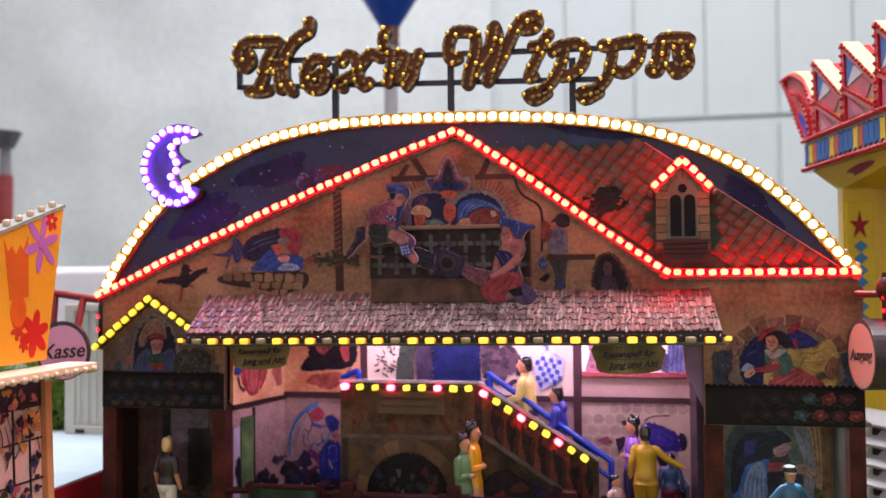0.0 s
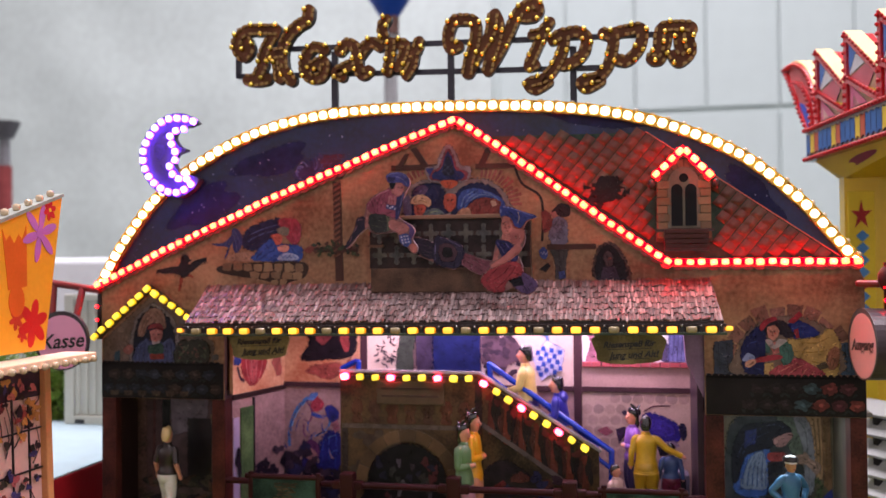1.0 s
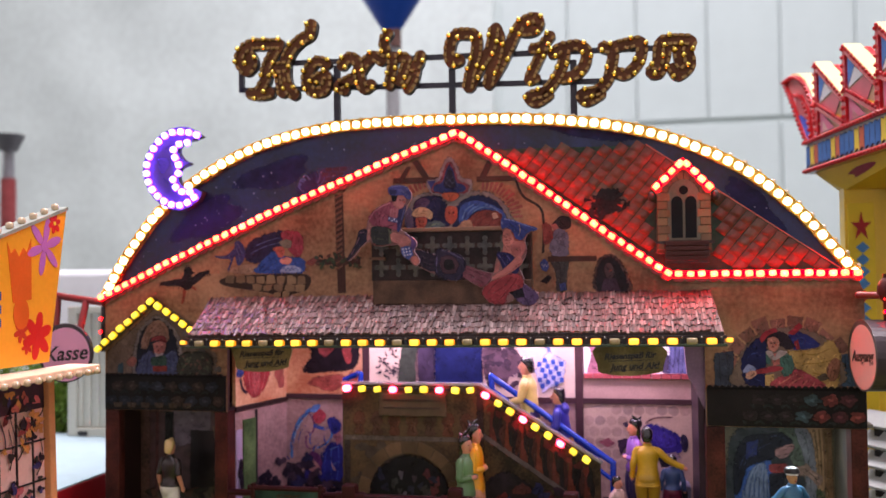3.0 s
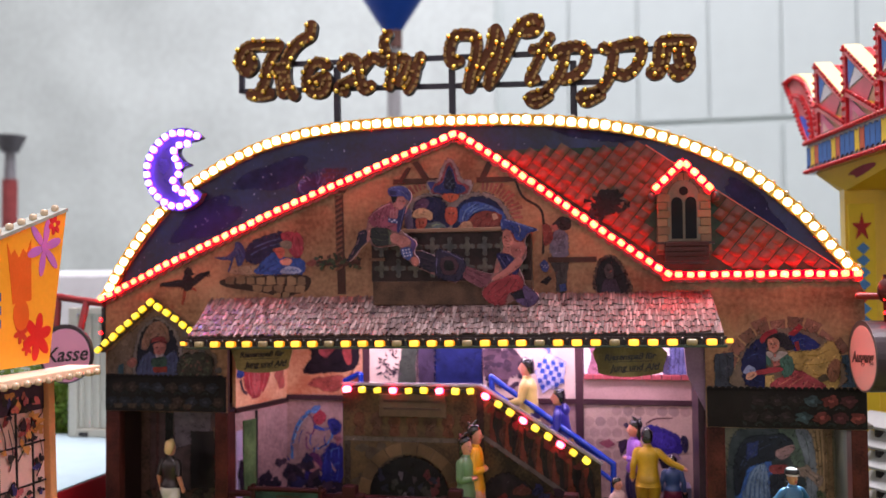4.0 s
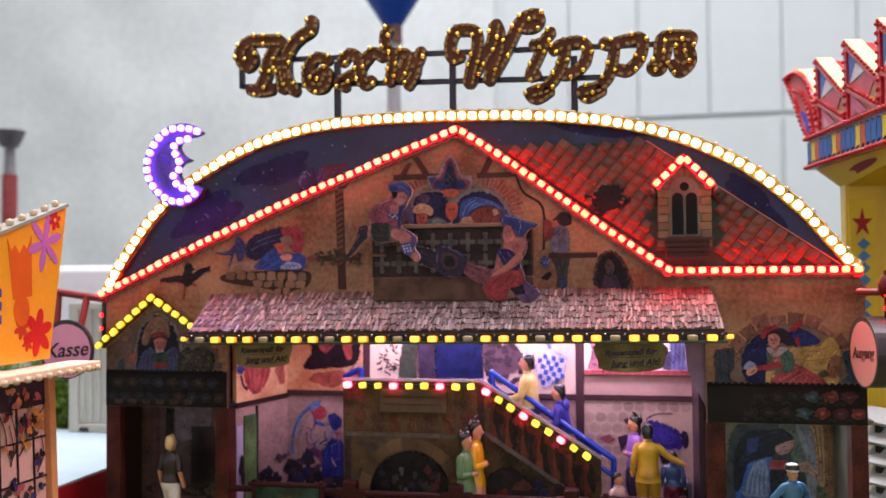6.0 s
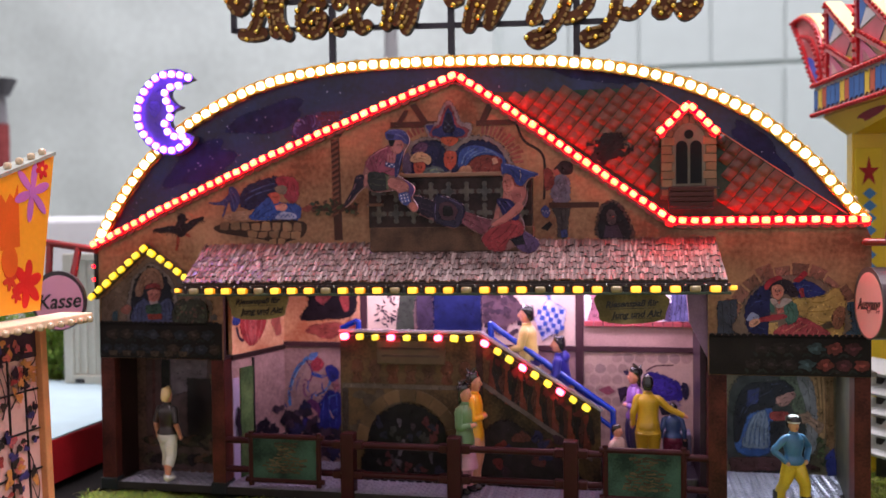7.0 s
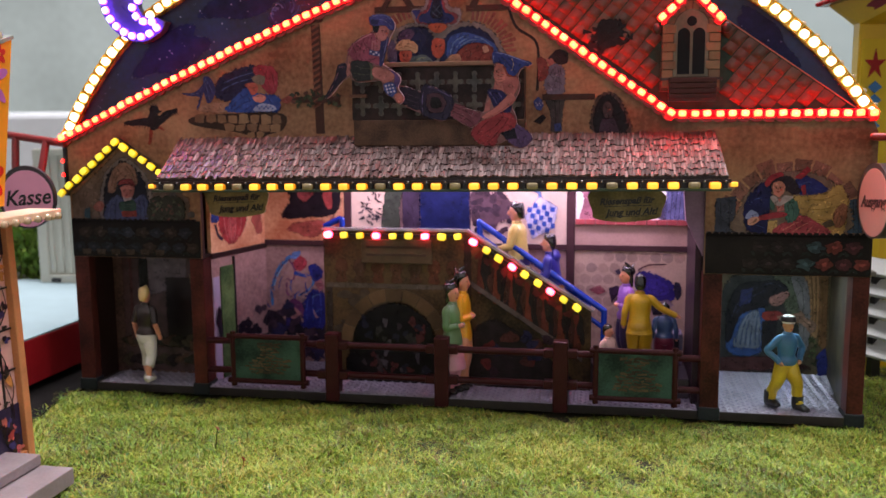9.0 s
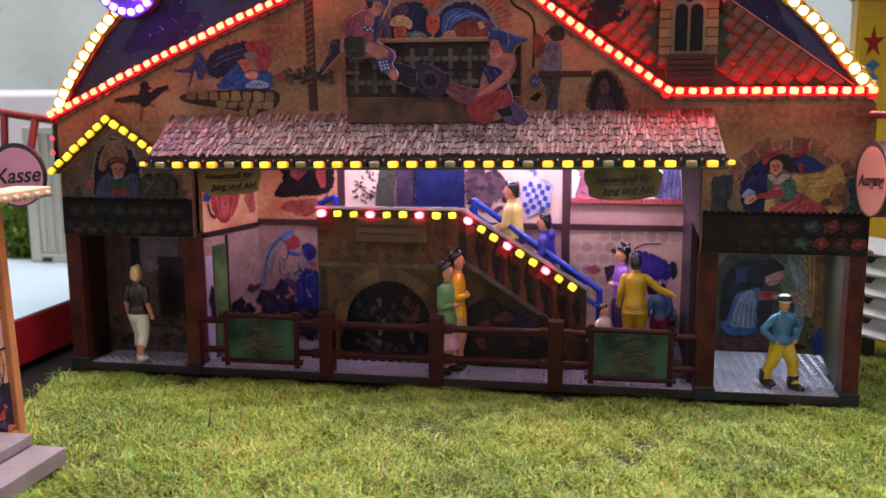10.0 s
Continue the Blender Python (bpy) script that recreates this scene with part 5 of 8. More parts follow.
    mu.lay([(-6.75, 1.9), (-6.8, 2.75), (-5.85, 2.75), (-5.9, 2.1)], (120, 112, 112), rough=0.3)
    mu.lay([(-6.36, 0.95), (-6.36, 2.3), (-5.76, 2.3), (-5.76, 0.95)], (26, 20, 22), rough=0.3, plain=True)
    mu.lay([(-7.0, 1.3), (-7.0, 2.7), (-6.8, 2.7), (-6.8, 1.3)], (16, 15, 16), rough=0.15)
    for k in range(24):
        mu.lay(blob(-7.35 + 0.075 * k, 0.45 + 0.5 * abs(math.sin(k * 2.1)), 0.17, 0.13, k, 0.4, 14), [(88, 84, 62), (60, 66, 48), (104, 80, 60), (50, 46, 46)][k % 4])
    mu.lay(line([(-7.2, 0.9), (-7.18, 2.7)], 0.07), (104, 72, 64))
    mu.lay(line([(-5.55, 0.6), (-5.58, 2.6)], 0.09), (120, 90, 64))
    mu.lay(line(curve([(-5.7, 1.0), (-5.65, 1.8), (-5.75, 2.4)], 4), 0.1), (130, 112, 78))
    mu.done("mural", ride, "dark doorway print with haze and a pale glow painted in")
    # side wall print of the exit room: planks above, a blue-grey painted floor reflection with tufts below
    b = Build()
    rnd = random.Random(14)
    turn = Matrix.Translation((7.85, 0.42, 0)) @ Matrix.Rotation(radians(-6.6), 4, "Z") @ Matrix.Translation((-7.92, -0.42, 0))
    hues = [(118, 94, 48), (44, 38, 32), (52, 64, 62), (104, 84, 46), (60, 66, 78), (38, 36, 34), (126, 102, 56), (56, 60, 56)]
    for k in range(16):
        yy = 0.52 + k * 0.15
        b.box(7.907, 7.921, yy, yy + 0.135 * rnd.uniform(0.7, 1.0), 0.98 + rnd.uniform(-0.08, 0.1), 2.88, ink(hues[k % 8], var=0.5, size=4), m=turn)
    b.box(7.912, 7.921, 0.46, 2.2, 0.2, 0.93, ink((92, 98, 112), var=0.3, size=2.0), m=turn)
    for k in range(22):
        yy, z0 = rnd.uniform(1.5, 2.9), rnd.uniform(0.3, 0.9)
        b.box(7.900, 7.910, yy, yy + rnd.uniform(0.02, 0.045), z0, z0 + rnd.uniform(0.3, 0.75), ink(rnd.choice([(44, 64, 118), (62, 84, 132), (34, 44, 70), (110, 116, 122)]), var=0.5, size=5), m=turn)
    b.done("wall_print", ride, "planks, blue tufts and a painted floor reflection on the exit side wall")


Build.base = Matrix.Translation((0.03, 0, 0.18)) @ Matrix.Diagonal((1.014, 1, 1.045, 1)) @ Matrix.Translation((0, 0, -0.18))
bay()
Build.base = None


pl = plan(-5.466, 0.004629, -0.000143, 3.006, 0.000128, -0.004521)
mu = canvas(2.395)
mu.area(pl, [(30, 472), (38, 345), (100, 330), (170, 352), (240, 372), (300, 420), (320, 472)], (44, 34, 48))
mu.area(pl, [(390, 346), (420, 270), (470, 250), (512, 290), (512, 470), (400, 470), (394, 400)], (30, 36, 122))
ribs(mu, pl, [[(420, 300), (412, 360), (418, 440)], [(450, 270), (445, 350), (455, 450)], [(485, 280), (490, 360), (480, 450)]], 0.05, (56, 76, 170))
mu.area(pl, [(300, 346), (340, 300), (392, 330), (388, 402), (360, 352), (302, 372)], (100, 44, 92))
mu.area(pl, [(306, 382), (330, 386), (392, 430), (382, 466), (310, 460)], (40, 34, 102))
mu.area(pl, [(310, 372), (350, 346), (386, 386), (370, 416), (330, 402)], (164, 112, 102))
for pts, w, rgb in (([(352, 60), (300, 96), (264, 140), (240, 200), (226, 265), (228, 335)], 0.12, (62, 112, 174)), ([(335, 75), (286, 120), (252, 180), (236, 240)], 0.05, (118, 160, 200)), ([(345, 70), (292, 110), (246, 180), (222, 280)], 0.03, (36, 52, 120)),
                    ([(318, 92), (338, 120), (350, 160), (336, 200), (302, 192)], 0.05, (112, 58, 100)), ([(346, 160), (380, 172), (412, 176), (446, 158)], 0.09, (48, 78, 164)), ([(442, 168), (448, 212), (420, 256), (368, 282)], 0.06, (74, 132, 200)),
                    ([(306, 212), (306, 262), (330, 288), (352, 272)], 0.05, (116, 64, 104)), ([(262, 250), (272, 200), (300, 160)], 0.025, (58, 70, 130)), ([(330, 200), (326, 240), (336, 262)], 0.04, (60, 84, 160)), ([(180, 290), (195, 320), (215, 345)], 0.06, (62, 60, 110))):
    mu.stroke(pl(line(curve(pts, 4), w / 0.0044, 0.6)), rgb)
mu.area(pl, [(345, 96), (375, 70), (412, 100), (402, 136), (370, 152), (346, 130)], (180, 58, 68))
mu.area(pl, [(325, 76), (345, 50), (378, 48), (370, 76), (345, 90)], (80, 130, 190))
mu.area(pl, [(420, 136), (450, 114), (480, 130), (500, 162), (482, 200), (450, 202)], (34, 42, 124))
mu.area(pl, [(455, 216), (490, 190), (506, 240), (480, 266)], (168, 106, 108))
face(mu, pl, 482, 226, 22, -0.3)
mu.done("mural", ride, "painted dancing figure in blue on the bay wall")
vine = Mural(2.375)
vine.dim, vine.detail = 0.9, 0.3
rnd = random.Random(31)
for k in range(60):
    x, z = rnd.uniform(-4.5, -2.8), 0.35 + abs(rnd.gauss(0, 0.5))
    vine.lay(blob(x, z, rnd.uniform(0.1, 0.22), rnd.uniform(0.07, 0.16), k, 0.5, 14, rnd.uniform(0, 180)), rnd.choice([(50, 40, 56), (36, 30, 44), (74, 56, 70), (44, 46, 84)]))
for k in range(10):
    x, z = rnd.uniform(-3.95, -3.0), rnd.uniform(1.1, 2.6)
    a = rnd.gauss(1.1, 0.7)
    vine.lay(line(curve([(x, z), (x + 0.10 * math.cos(a) - 0.03, z + 0.12 * math.sin(a)), (x + 0.24 * math.cos(a), z + 0.24 * math.sin(a))], 3), 0.05, 0.2), rnd.choice([(40, 62, 150), (84, 130, 190), (30, 40, 96), (196, 150, 140), (60, 96, 170)]))
vine.done("mural", ride, "dark painted shrubs and blue brush strokes")
pl = plan(2.54, 0.00396, 0.000068, 3.929, 0.000041, -0.004224)
mu = canvas(2.375)
mu.area(pl, [(365, 350), (420, 333), (540, 378), (572, 420), (572, 480), (520, 492), (440, 502), (400, 470), (378, 400)], (46, 34, 128))
mu.area(pl, [(400, 380), (470, 370), (540, 410), (540, 450), (450, 460)], (60, 46, 150))
mu.area(pl, [(578, 388), (605, 400), (612, 450), (590, 482), (572, 440)], (40, 36, 60))
mu.area(pl, [(380, 322), (430, 297), (520, 293), (520, 299), (432, 304), (384, 328)], (90, 50, 60))
mu.area(pl, [(478, 494), (540, 480), (572, 510), (520, 532)], (150, 130, 134))
mu.area(pl, [(440, 512), (478, 496), (520, 560), (460, 562)], (38, 32, 42))
mu.area(pl, [(105, 432), (168, 410), (202, 440), (160, 462)], (160, 84, 88))
mu.area(pl, [(215, 424), (270, 410), (284, 440), (232, 502)], (62, 40, 64))
mu.area(pl, [(250, 330), (275, 320), (285, 345), (262, 352)], (60, 50, 66))
mu.done("mural", ride, "painted broom rider in deep violet")
pl = plan(4.004, 0.005085, 0.000221, 2.817, 0.000168, -0.005426)
mu = canvas(3.015, 0.76)
mu.area(pl, [(365, 480), (368, 182), (400, 112), (440, 92), (650, 94), (668, 202), (690, 480)], (46, 52, 46))
mu.area(pl, [(590, 96), (662, 96), (690, 182), (716, 300), (650, 252)], (84, 102, 70))
mu.area(pl, [(705, 96), (775, 96), (772, 332), (735, 332), (728, 172)], (172, 134, 74))
mu.area(pl, [(775, 96), (812, 100), (802, 420), (770, 382)], (128, 92, 48))
ribs(mu, pl, [[(740, 100), (748, 200), (745, 320)], [(760, 100), (762, 220), (756, 330)], [(785, 110), (788, 240), (782, 380)]], 0.05, (110, 82, 44))
mu.area(pl, [(658, 100), (705, 96), (732, 160), (738, 300), (726, 402), (690, 402), (690, 222)], (122, 128, 116))
mu.lay(pl(line(curve([(712, 196), (692, 204), (684, 184), (698, 168), (714, 176), (706, 190)], 4), 0.05)), (56, 62, 58))
ribs(mu, pl, [[(680, 110), (704, 150), (712, 230)], [(705, 230), (712, 300), (706, 380)]], 0.04, (78, 84, 76))
mu.area(pl, [(390, 392), (400, 312), (440, 232), (480, 162), (520, 220), (546, 232), (540, 392), (480, 426), (420, 420)], (38, 82, 138))
mu.area(pl, [(418, 384), (436, 318), (470, 258), (524, 246), (530, 384), (474, 396)], (104, 122, 126))
ribs(mu, pl, [[(425, 375), (440, 310), (470, 258)], [(445, 382), (458, 310), (485, 255)], [(465, 386), (476, 310), (500, 250)], [(487, 386), (494, 310), (512, 248)], [(508, 384), (512, 310), (522, 246)], [(525, 382), (527, 300)]], 0.05, (48, 72, 106))
mu.area(pl, [(385, 302), (400, 202), (450, 132), (540, 120), (600, 114), (642, 145), (630, 166), (575, 182), (560, 216), (500, 232), (440, 262), (396, 372)], (20, 20, 28))
mu.area(pl, [(450, 152), (500, 140), (490, 202), (440, 222)], (34, 44, 92))
ribs(mu, pl, [[(410, 260), (450, 190), (520, 140)], [(430, 250), (480, 190), (560, 150)], [(540, 130), (590, 125), (625, 145)]], 0.05, (48, 52, 74))
mu.area(pl, [(536, 280), (600, 280), (590, 392), (535, 402)], (26, 26, 30))
mu.area(pl, [(568, 188), (600, 170), (642, 158), (650, 178), (632, 196), (612, 216), (580, 216)], (170, 122, 100))
ribs(mu, pl, [[(600, 184), (618, 182)], [(606, 204), (626, 198)], [(630, 166), (652, 172), (640, 182)]], 0.04, (66, 36, 34))
mu.area(pl, [(540, 246), (600, 240), (626, 256), (600, 276), (545, 276)], (152, 52, 40))
mu.area(pl, [(600, 262), (680, 250), (700, 240), (720, 270), (762, 296), (740, 332), (700, 292), (640, 286)], (150, 120, 86))
ribs(mu, pl, [[(620, 270), (660, 264), (700, 262)], [(690, 262), (720, 290), (745, 310)]], 0.03, (92, 66, 46))
mu.area(pl, [(360, 432), (600, 432), (740, 482), (360, 492)], (78, 42, 38))
mu.area(pl, [(760, 432), (800, 392), (812, 502), (770, 512)], (40, 52, 120))
rnd = random.Random(52)
for k in range(34):
    u, v = rnd.gauss(748, 9), rnd.uniform(345, 465)
    mu.lay(pl(blob(u, v, 7, 5, k, 0.4, 8, rnd.uniform(0, 180))), rnd.choice([(84, 104, 52), (56, 76, 36), (112, 110, 62), (44, 58, 34)]), plain=True)
mu.done("mural", ride, "painted stooping figure in blue with a cat")


# ---- staircase ----
def staircase():
    st = thing("staircase", (0.3, 1.5, 0.18), "painted stone-look staircase wall with arch, lit top edge and blue handrail", "staircase")
    b = Build()
    wallm = ink((50, 42, 32), rough=0.5, var=0.3, size=1.3, alt=(98, 78, 50))
    b.prism([(-2.7, 0.184), (-2.7, 3.42), (0.47, 3.42), (3.08, 1.84), (3.08, 0.184)], 1.0, 1.12, wallm)
    w = b.done("side_wall", st, "olive stone-painted stair wall")
    b = Build()
    b.prism(line([(-2.72, 3.445), (0.48, 3.445), (3.12, 1.85)], 0.05), 0.94, 1.16, ink((150, 146, 150), rough=0.25, metal=0.3))
    b.done("coping", st, "thin pale metal edge")
    mu = Mural(1.0)
    mu.dim, mu.edge = 0.78, 0.15
    mu.lay([(-2.66, 2.20), (-2.66, 2.30), (0.42, 2.30), (0.42, 2.20)], (112, 106, 80))
    mu.lay([(-2.66, 0.2), (-2.66, 2.2), (-2.52, 2.2), (-2.52, 0.2)], (70, 62, 46))
    mu.lay([(0.4, 0.2), (0.4, 3.38), (0.55, 3.3), (0.55, 0.2)], (60, 50, 38))
    rnd = random.Random(8)
    for k in range(7):
        x = -2.42 + k * 0.41
        mu.lay(curve([(x, 2.34), (x + 0.04, 2.5), (x - 0.02, 2.62), (x + 0.05, 2.8), (x + 0.2, 2.8), (x + 0.26, 2.62), (x + 0.2, 2.5), (x + 0.24, 2.34)], 4, True), [(112, 74, 40), (96, 68, 40), (120, 72, 38)][k % 3])
    for k in range(18):
        mu.lay(blob(rnd.uniform(-2.4, 0.3), rnd.uniform(1.2, 2.1), rnd.uniform(0.12, 0.22), 0.1, k + 70, 0.2, 14), rnd.choice([(96, 88, 62), (80, 74, 52), (90, 80, 56)]), plain=True)
    mu.lay(curve([(-2.10, 0.2), (-2.09, 1.05), (-1.80, 1.62), (-1.14, 1.90), (-0.48, 1.62), (-0.19, 1.05), (-0.18, 0.2)], 6, True), (18, 16, 20))
    for k in range(44):
        mu.lay(blob(rnd.uniform(-1.85, -0.4), rnd.uniform(0.4, 1.5), rnd.uniform(0.04, 0.1), rnd.uniform(0.06, 0.13), k, 0.5, 12), rnd.choice([(112, 110, 108), (104, 46, 44), (60, 66, 56), (74, 66, 66), (40, 44, 60), (92, 90, 92)]))
    # flames and reeds under the slope
    for k in range(13):
        x = 0.75 + k * 0.17
        top = 3.42 - (x - 0.47) * 0.605 - 0.2
        mu.lay(curve([(x - 0.07, top - 0.85), (x - 0.05, top - 0.35), (x, top), (x + 0.06, top - 0.4), (x + 0.08, top - 0.85)], 4, True), [(116, 56, 34), (40, 38, 32), (136, 66, 36), (34, 30, 30)][k % 4])
        mu.lay(blob(x, top - 0.12, 0.09, 0.09, k + 3, 0.5, 12), [(140, 60, 38), (110, 44, 36)][k % 2], plain=True)
        mu.lay(blob(x + 0.08, top - 0.35 - 0.2 * (k % 2), 0.07, 0.3, k, 0.5, 16), [(40, 38, 30), (84, 50, 34)][k % 2])
    mu.lay([(0.56, 2.3), (0.56, 2.42), (2.9, 0.92), (2.9, 0.8)], (112, 104, 86))
    mu.lay(curve([(0.56, 0.3), (0.58, 1.3), (1.1, 1.6), (1.7, 1.2), (2.6, 0.5), (2.6, 0.25)], 4, True), (42, 32, 34))
    for k in range(14):
        mu.lay(blob(rnd.uniform(0.7, 2.2), rnd.uniform(0.3, 1.3), 0.13, 0.11, k + 40, 0.4, 10), rnd.choice([(130, 42, 38), (66, 40, 52), (104, 52, 40), (44, 46, 84)]))
    mu.done("wall_print", st, "painted arch, flames and reeds")
    # voussoirs of the painted arch
    for k in range(9):
        a, e = radians(2 + 19.6 * k), radians(2 + 19.6 * k + 18.6)
        q = Build()
        n = [a + (e - a) * t / 3 for t in range(4)]
        q.prism([(-1.14 + 1.20 * math.cos(t), 1.0 + 1.20 * math.sin(t)) for t in n] + [(-1.14 + 0.94 * math.cos(t), 1.0 + 0.94 * math.sin(t)) for t in n[::-1]], 0.968, 0.99, ink([(90, 72, 48), (80, 64, 44), (98, 78, 54)][k % 3], var=0.4, size=2.5))
        q.done("arch_stone", w)
    # plaque with unreadable lines
    b = Build()
    b.box(-1.83, -0.28, 0.93, 0.972, 2.74, 3.24, ink((78, 66, 46), var=0.35, size=2.5), bevel=0.015)
    pl = b.done("plaque", st, "brown plaque with two faint lines")
    b = Build()
    b.box(-1.72, -0.40, 0.922, 0.93, 3.06, 3.11, ink((56, 46, 34)))
    b.box(-1.72, -0.40, 0.922, 0.93, 2.90, 2.95, ink((62, 50, 38)))
    b.done("text_bar", pl)
    st.scale = (1.0, 1.0, 1.031)
    # treads and landing
    for k in range(11):
        b = Build()
        x0 = 0.45 + k * 0.25
        zt = max(0.3, 2.28 - k * 0.155)
        b.box(x0, x0 + 0.26, 1.12, 1.95, 0.19, zt, ink((70, 66, 76)), bevel=0.01)
        b.done("tread", st, "grey stair tread")
    b = Build()
    b.box(-2.7, 0.47, 1.12, 2.39, 2.60, 2.70, ink((80, 74, 84)))
    b.box(-2.7, -2.6, 1.12, 2.39, 0.184, 2.60, DARK)
    b.box(0.4, 0.5, 1.9, 2.39, 0.184, 2.60, DARK)
    b.done("landing", st, "grey upper landing")
    # blue handrails
    for nm, pts, r in (("handrail", [(0.74, 1.3, 2.9), (0.68, 1.3, 3.60), (3.34, 1.3, 1.80), (3.32, 1.3, 0.2)], 0.065), ("lower_rail", [(0.74, 1.3, 3.28), (3.30, 1.3, 1.46)], 0.05),
                       ("landing_rail", [(-2.95, 1.9, 3.40), (-2.55, 1.75, 3.58), (-2.45, 1.6, 3.58), (-2.45, 1.6, 2.65)], 0.065), ("handrail", [(0.62, 1.85, 2.6), (0.60, 1.85, 3.55), (3.0, 1.85, 1.85), (3.0, 1.85, 0.2)], 0.06)):
        b = Build()
        b.path(pts, r, BLUE_RAIL)
        b.done(nm, st, "glossy blue handrail")
    # bulbs: one red, two yellow, and so on
    pts = [(-2.55, 3.33), (0.29, 3.33)]
    light_string("top_light_string", pts, 0.355, Y_ME, 0.93, "yellow and red bulbs under the coping", strip=DARK, width=0.05, parent=st, every=(P_ME, Y_ME, Y_ME))
    light_string("slope_light_string", [(0.62, 3.22), (2.78, 1.93)], 0.314, Y_ME, 0.93, "yellow and red bulbs down the slope", strip=DARK, width=0.05, parent=st, every=(P_ME, Y_ME, Y_ME))


staircase()


# ---- canopy ----
CAN = Matrix.Translation((0, 0, 0)) @ Matrix.Rotation(radians(-0.5), 4, "Y")


def canopy():
    ca = thing("shingle_canopy", (0, -0.5, 4.6), "brown wooden shingle canopy with amber bulbs under the eave", "canopy")
    rx0, rx1, ez = -5.45, 5.52, 4.80
    b = Build()
    b.add([CAN @ Vector(p) for p in ((rx0, -1.0, ez - 0.02), (rx1, -1.0, ez - 0.02), (5.39, -0.005, 5.54), (-5.39, -0.005, 5.54), (rx0, -1.0, ez - 0.10), (rx1, -1.0, ez - 0.10), (5.39, -0.005, 5.46), (-5.39, -0.005, 5.46))],
          [(0, 1, 2, 3), (4, 7, 6, 5), (0, 4, 5, 1), (1, 5, 6, 2), (3, 2, 6, 7), (0, 3, 7, 4)], BROWN_DK)
    deck = b.done("roof_deck", ca, "dark roof deck")
    b = Build()
    b.box(rx0 - 0.05, rx1 + 0.05, -1.04, -0.90, ez - 0.14, ez - 0.075, BROWN_DK, bevel=0.01, m=CAN)
    b.box(rx0 - 0.05, rx1 + 0.05, -1.10, -0.88, ez - 0.285, ez - 0.235, GREEN_TRIM, bevel=0.01, m=CAN)
    b.box(rx0, rx1, -0.95, -0.88, ez - 0.24, ez - 0.12, BROWN_DK, m=CAN)
    b.done("gutter", ca, "dark green and brown eave rail")
    # end lamps and bulbs with their small dividers
    sp = Build()
    n = 30
    for i in range(n + 1):
        x = rx0 + 0.11 + (rx1 - rx0 - 0.16) * i / n
        sp.box(x - 0.035, x + 0.035, -1.06, -0.95, ez - 0.24, ez - 0.13, BLACK, m=CAN)
        sp.ball(CAN @ Vector((x, -1.06, ez - 0.105)), 0.022, ink((180, 180, 180), rough=0.15, metal=0.8), u=6, v=4)
    sp.done("bulb_divider", ca, "black dividers with small rivets", kind="stuff")
    for i in range(n):
        x = rx0 + 0.11 + (rx1 - rx0 - 0.16) * (i + 0.5) / n
        piece("bulb", A_ME if i % 4 else U_ME, ca, CAN @ Matrix.Translation((x, -1.05, ez - 0.185)))
    piece("bulb", A_ME, ca, CAN @ Matrix.Translation((rx0 - 0.12, -0.95, ez - 0.17)) @ Matrix.Scale(0.7, 4))
    piece("bulb", A_ME, ca, CAN @ Matrix.Translation((rx1 + 0.1, -0.95, ez - 0.17)) @ Matrix.Scale(0.7, 4))
    # shingles: the stretch nearest the viewer as pieces, the rest joined
    rows, wdt = 7, 0.042
    mat_o = random_tint("shingle", [(92, 68, 66), (118, 90, 86), (66, 46, 46), (176, 150, 146), (116, 84, 80), (94, 66, 64)], rough=0.45, source="object", bump=0.5, coat=0.15)
    mat_i = random_tint("shingle_rest", [(92, 68, 66), (118, 90, 86), (66, 46, 46), (176, 150, 146), (116, 84, 80), (94, 66, 64)], rough=0.45, source="island", bump=0.5, coat=0.15)
    slope = math.atan2(0.74, 1.0)
    L = math.hypot(0.74, 1.0)

    def shingle_verts(w, h):
        return [(-w, 0, 0.012), (w, 0, 0.012), (w, h, 0.004), (-w, h, 0.004), (-w, 0, 0.040), (w, 0, 0.040), (w, h, 0.016), (-w, h, 0.016)]
    SF = [(4, 5, 6, 7), (0, 1, 5, 4), (1, 2, 6, 5), (3, 0, 4, 7)]
    meshes = []
    for k in range(4):
        q = Build()
        q.add(shingle_verts(0.0205 - 0.0015 * k, 0.26 + 0.02 * k), SF, mat_o)
        meshes.append(shared(q, "shingle"))
    rnd = random.Random(12)
    rest = Build()
    count = 0
    tilt = Matrix.Rotation(slope, 4, "X")
    for r in range(rows):
        s = r / rows * L * 0.985
        f = s / L
        x0, x1 = rx0 + (rx0 * -1 - 5.39) * f, rx1 + (5.39 - rx1) * f
        x = x0 + rnd.uniform(0.0, 0.06)
        while x < x1 - 0.05:
            ww = wdt * rnd.uniform(0.78, 1.22)
            p = Vector((x + ww / 2, -1.0 - 0.02 + s * math.cos(slope), ez - 0.018 + s * math.sin(slope)))
            m = CAN @ Matrix.Translation(p) @ tilt @ Matrix.Translation((0, rnd.uniform(-0.06, 0.03), rnd.uniform(0, 0.02))) @ Matrix.Rotation(radians(rnd.uniform(-1.5, 1.5)), 4, "Z") @ Matrix.Rotation(radians(rnd.uniform(-13, 13)), 4, "Y") @ Matrix.Rotation(radians(rnd.uniform(-4, 4)), 4, "X")
            if 3.6 < x < 5.6 and count < 300:
                piece("shingle", rnd.choice(meshes), deck, m)
                count += 1
            else:
                rest.add([m @ Vector(v) for v in shingle_verts(ww * 0.45, 0.28)], SF, mat_i)
            x += ww
    rest.done("shingle_field", deck, "weathered pinkish brown wooden shingles", kind="stuff")


canopy()


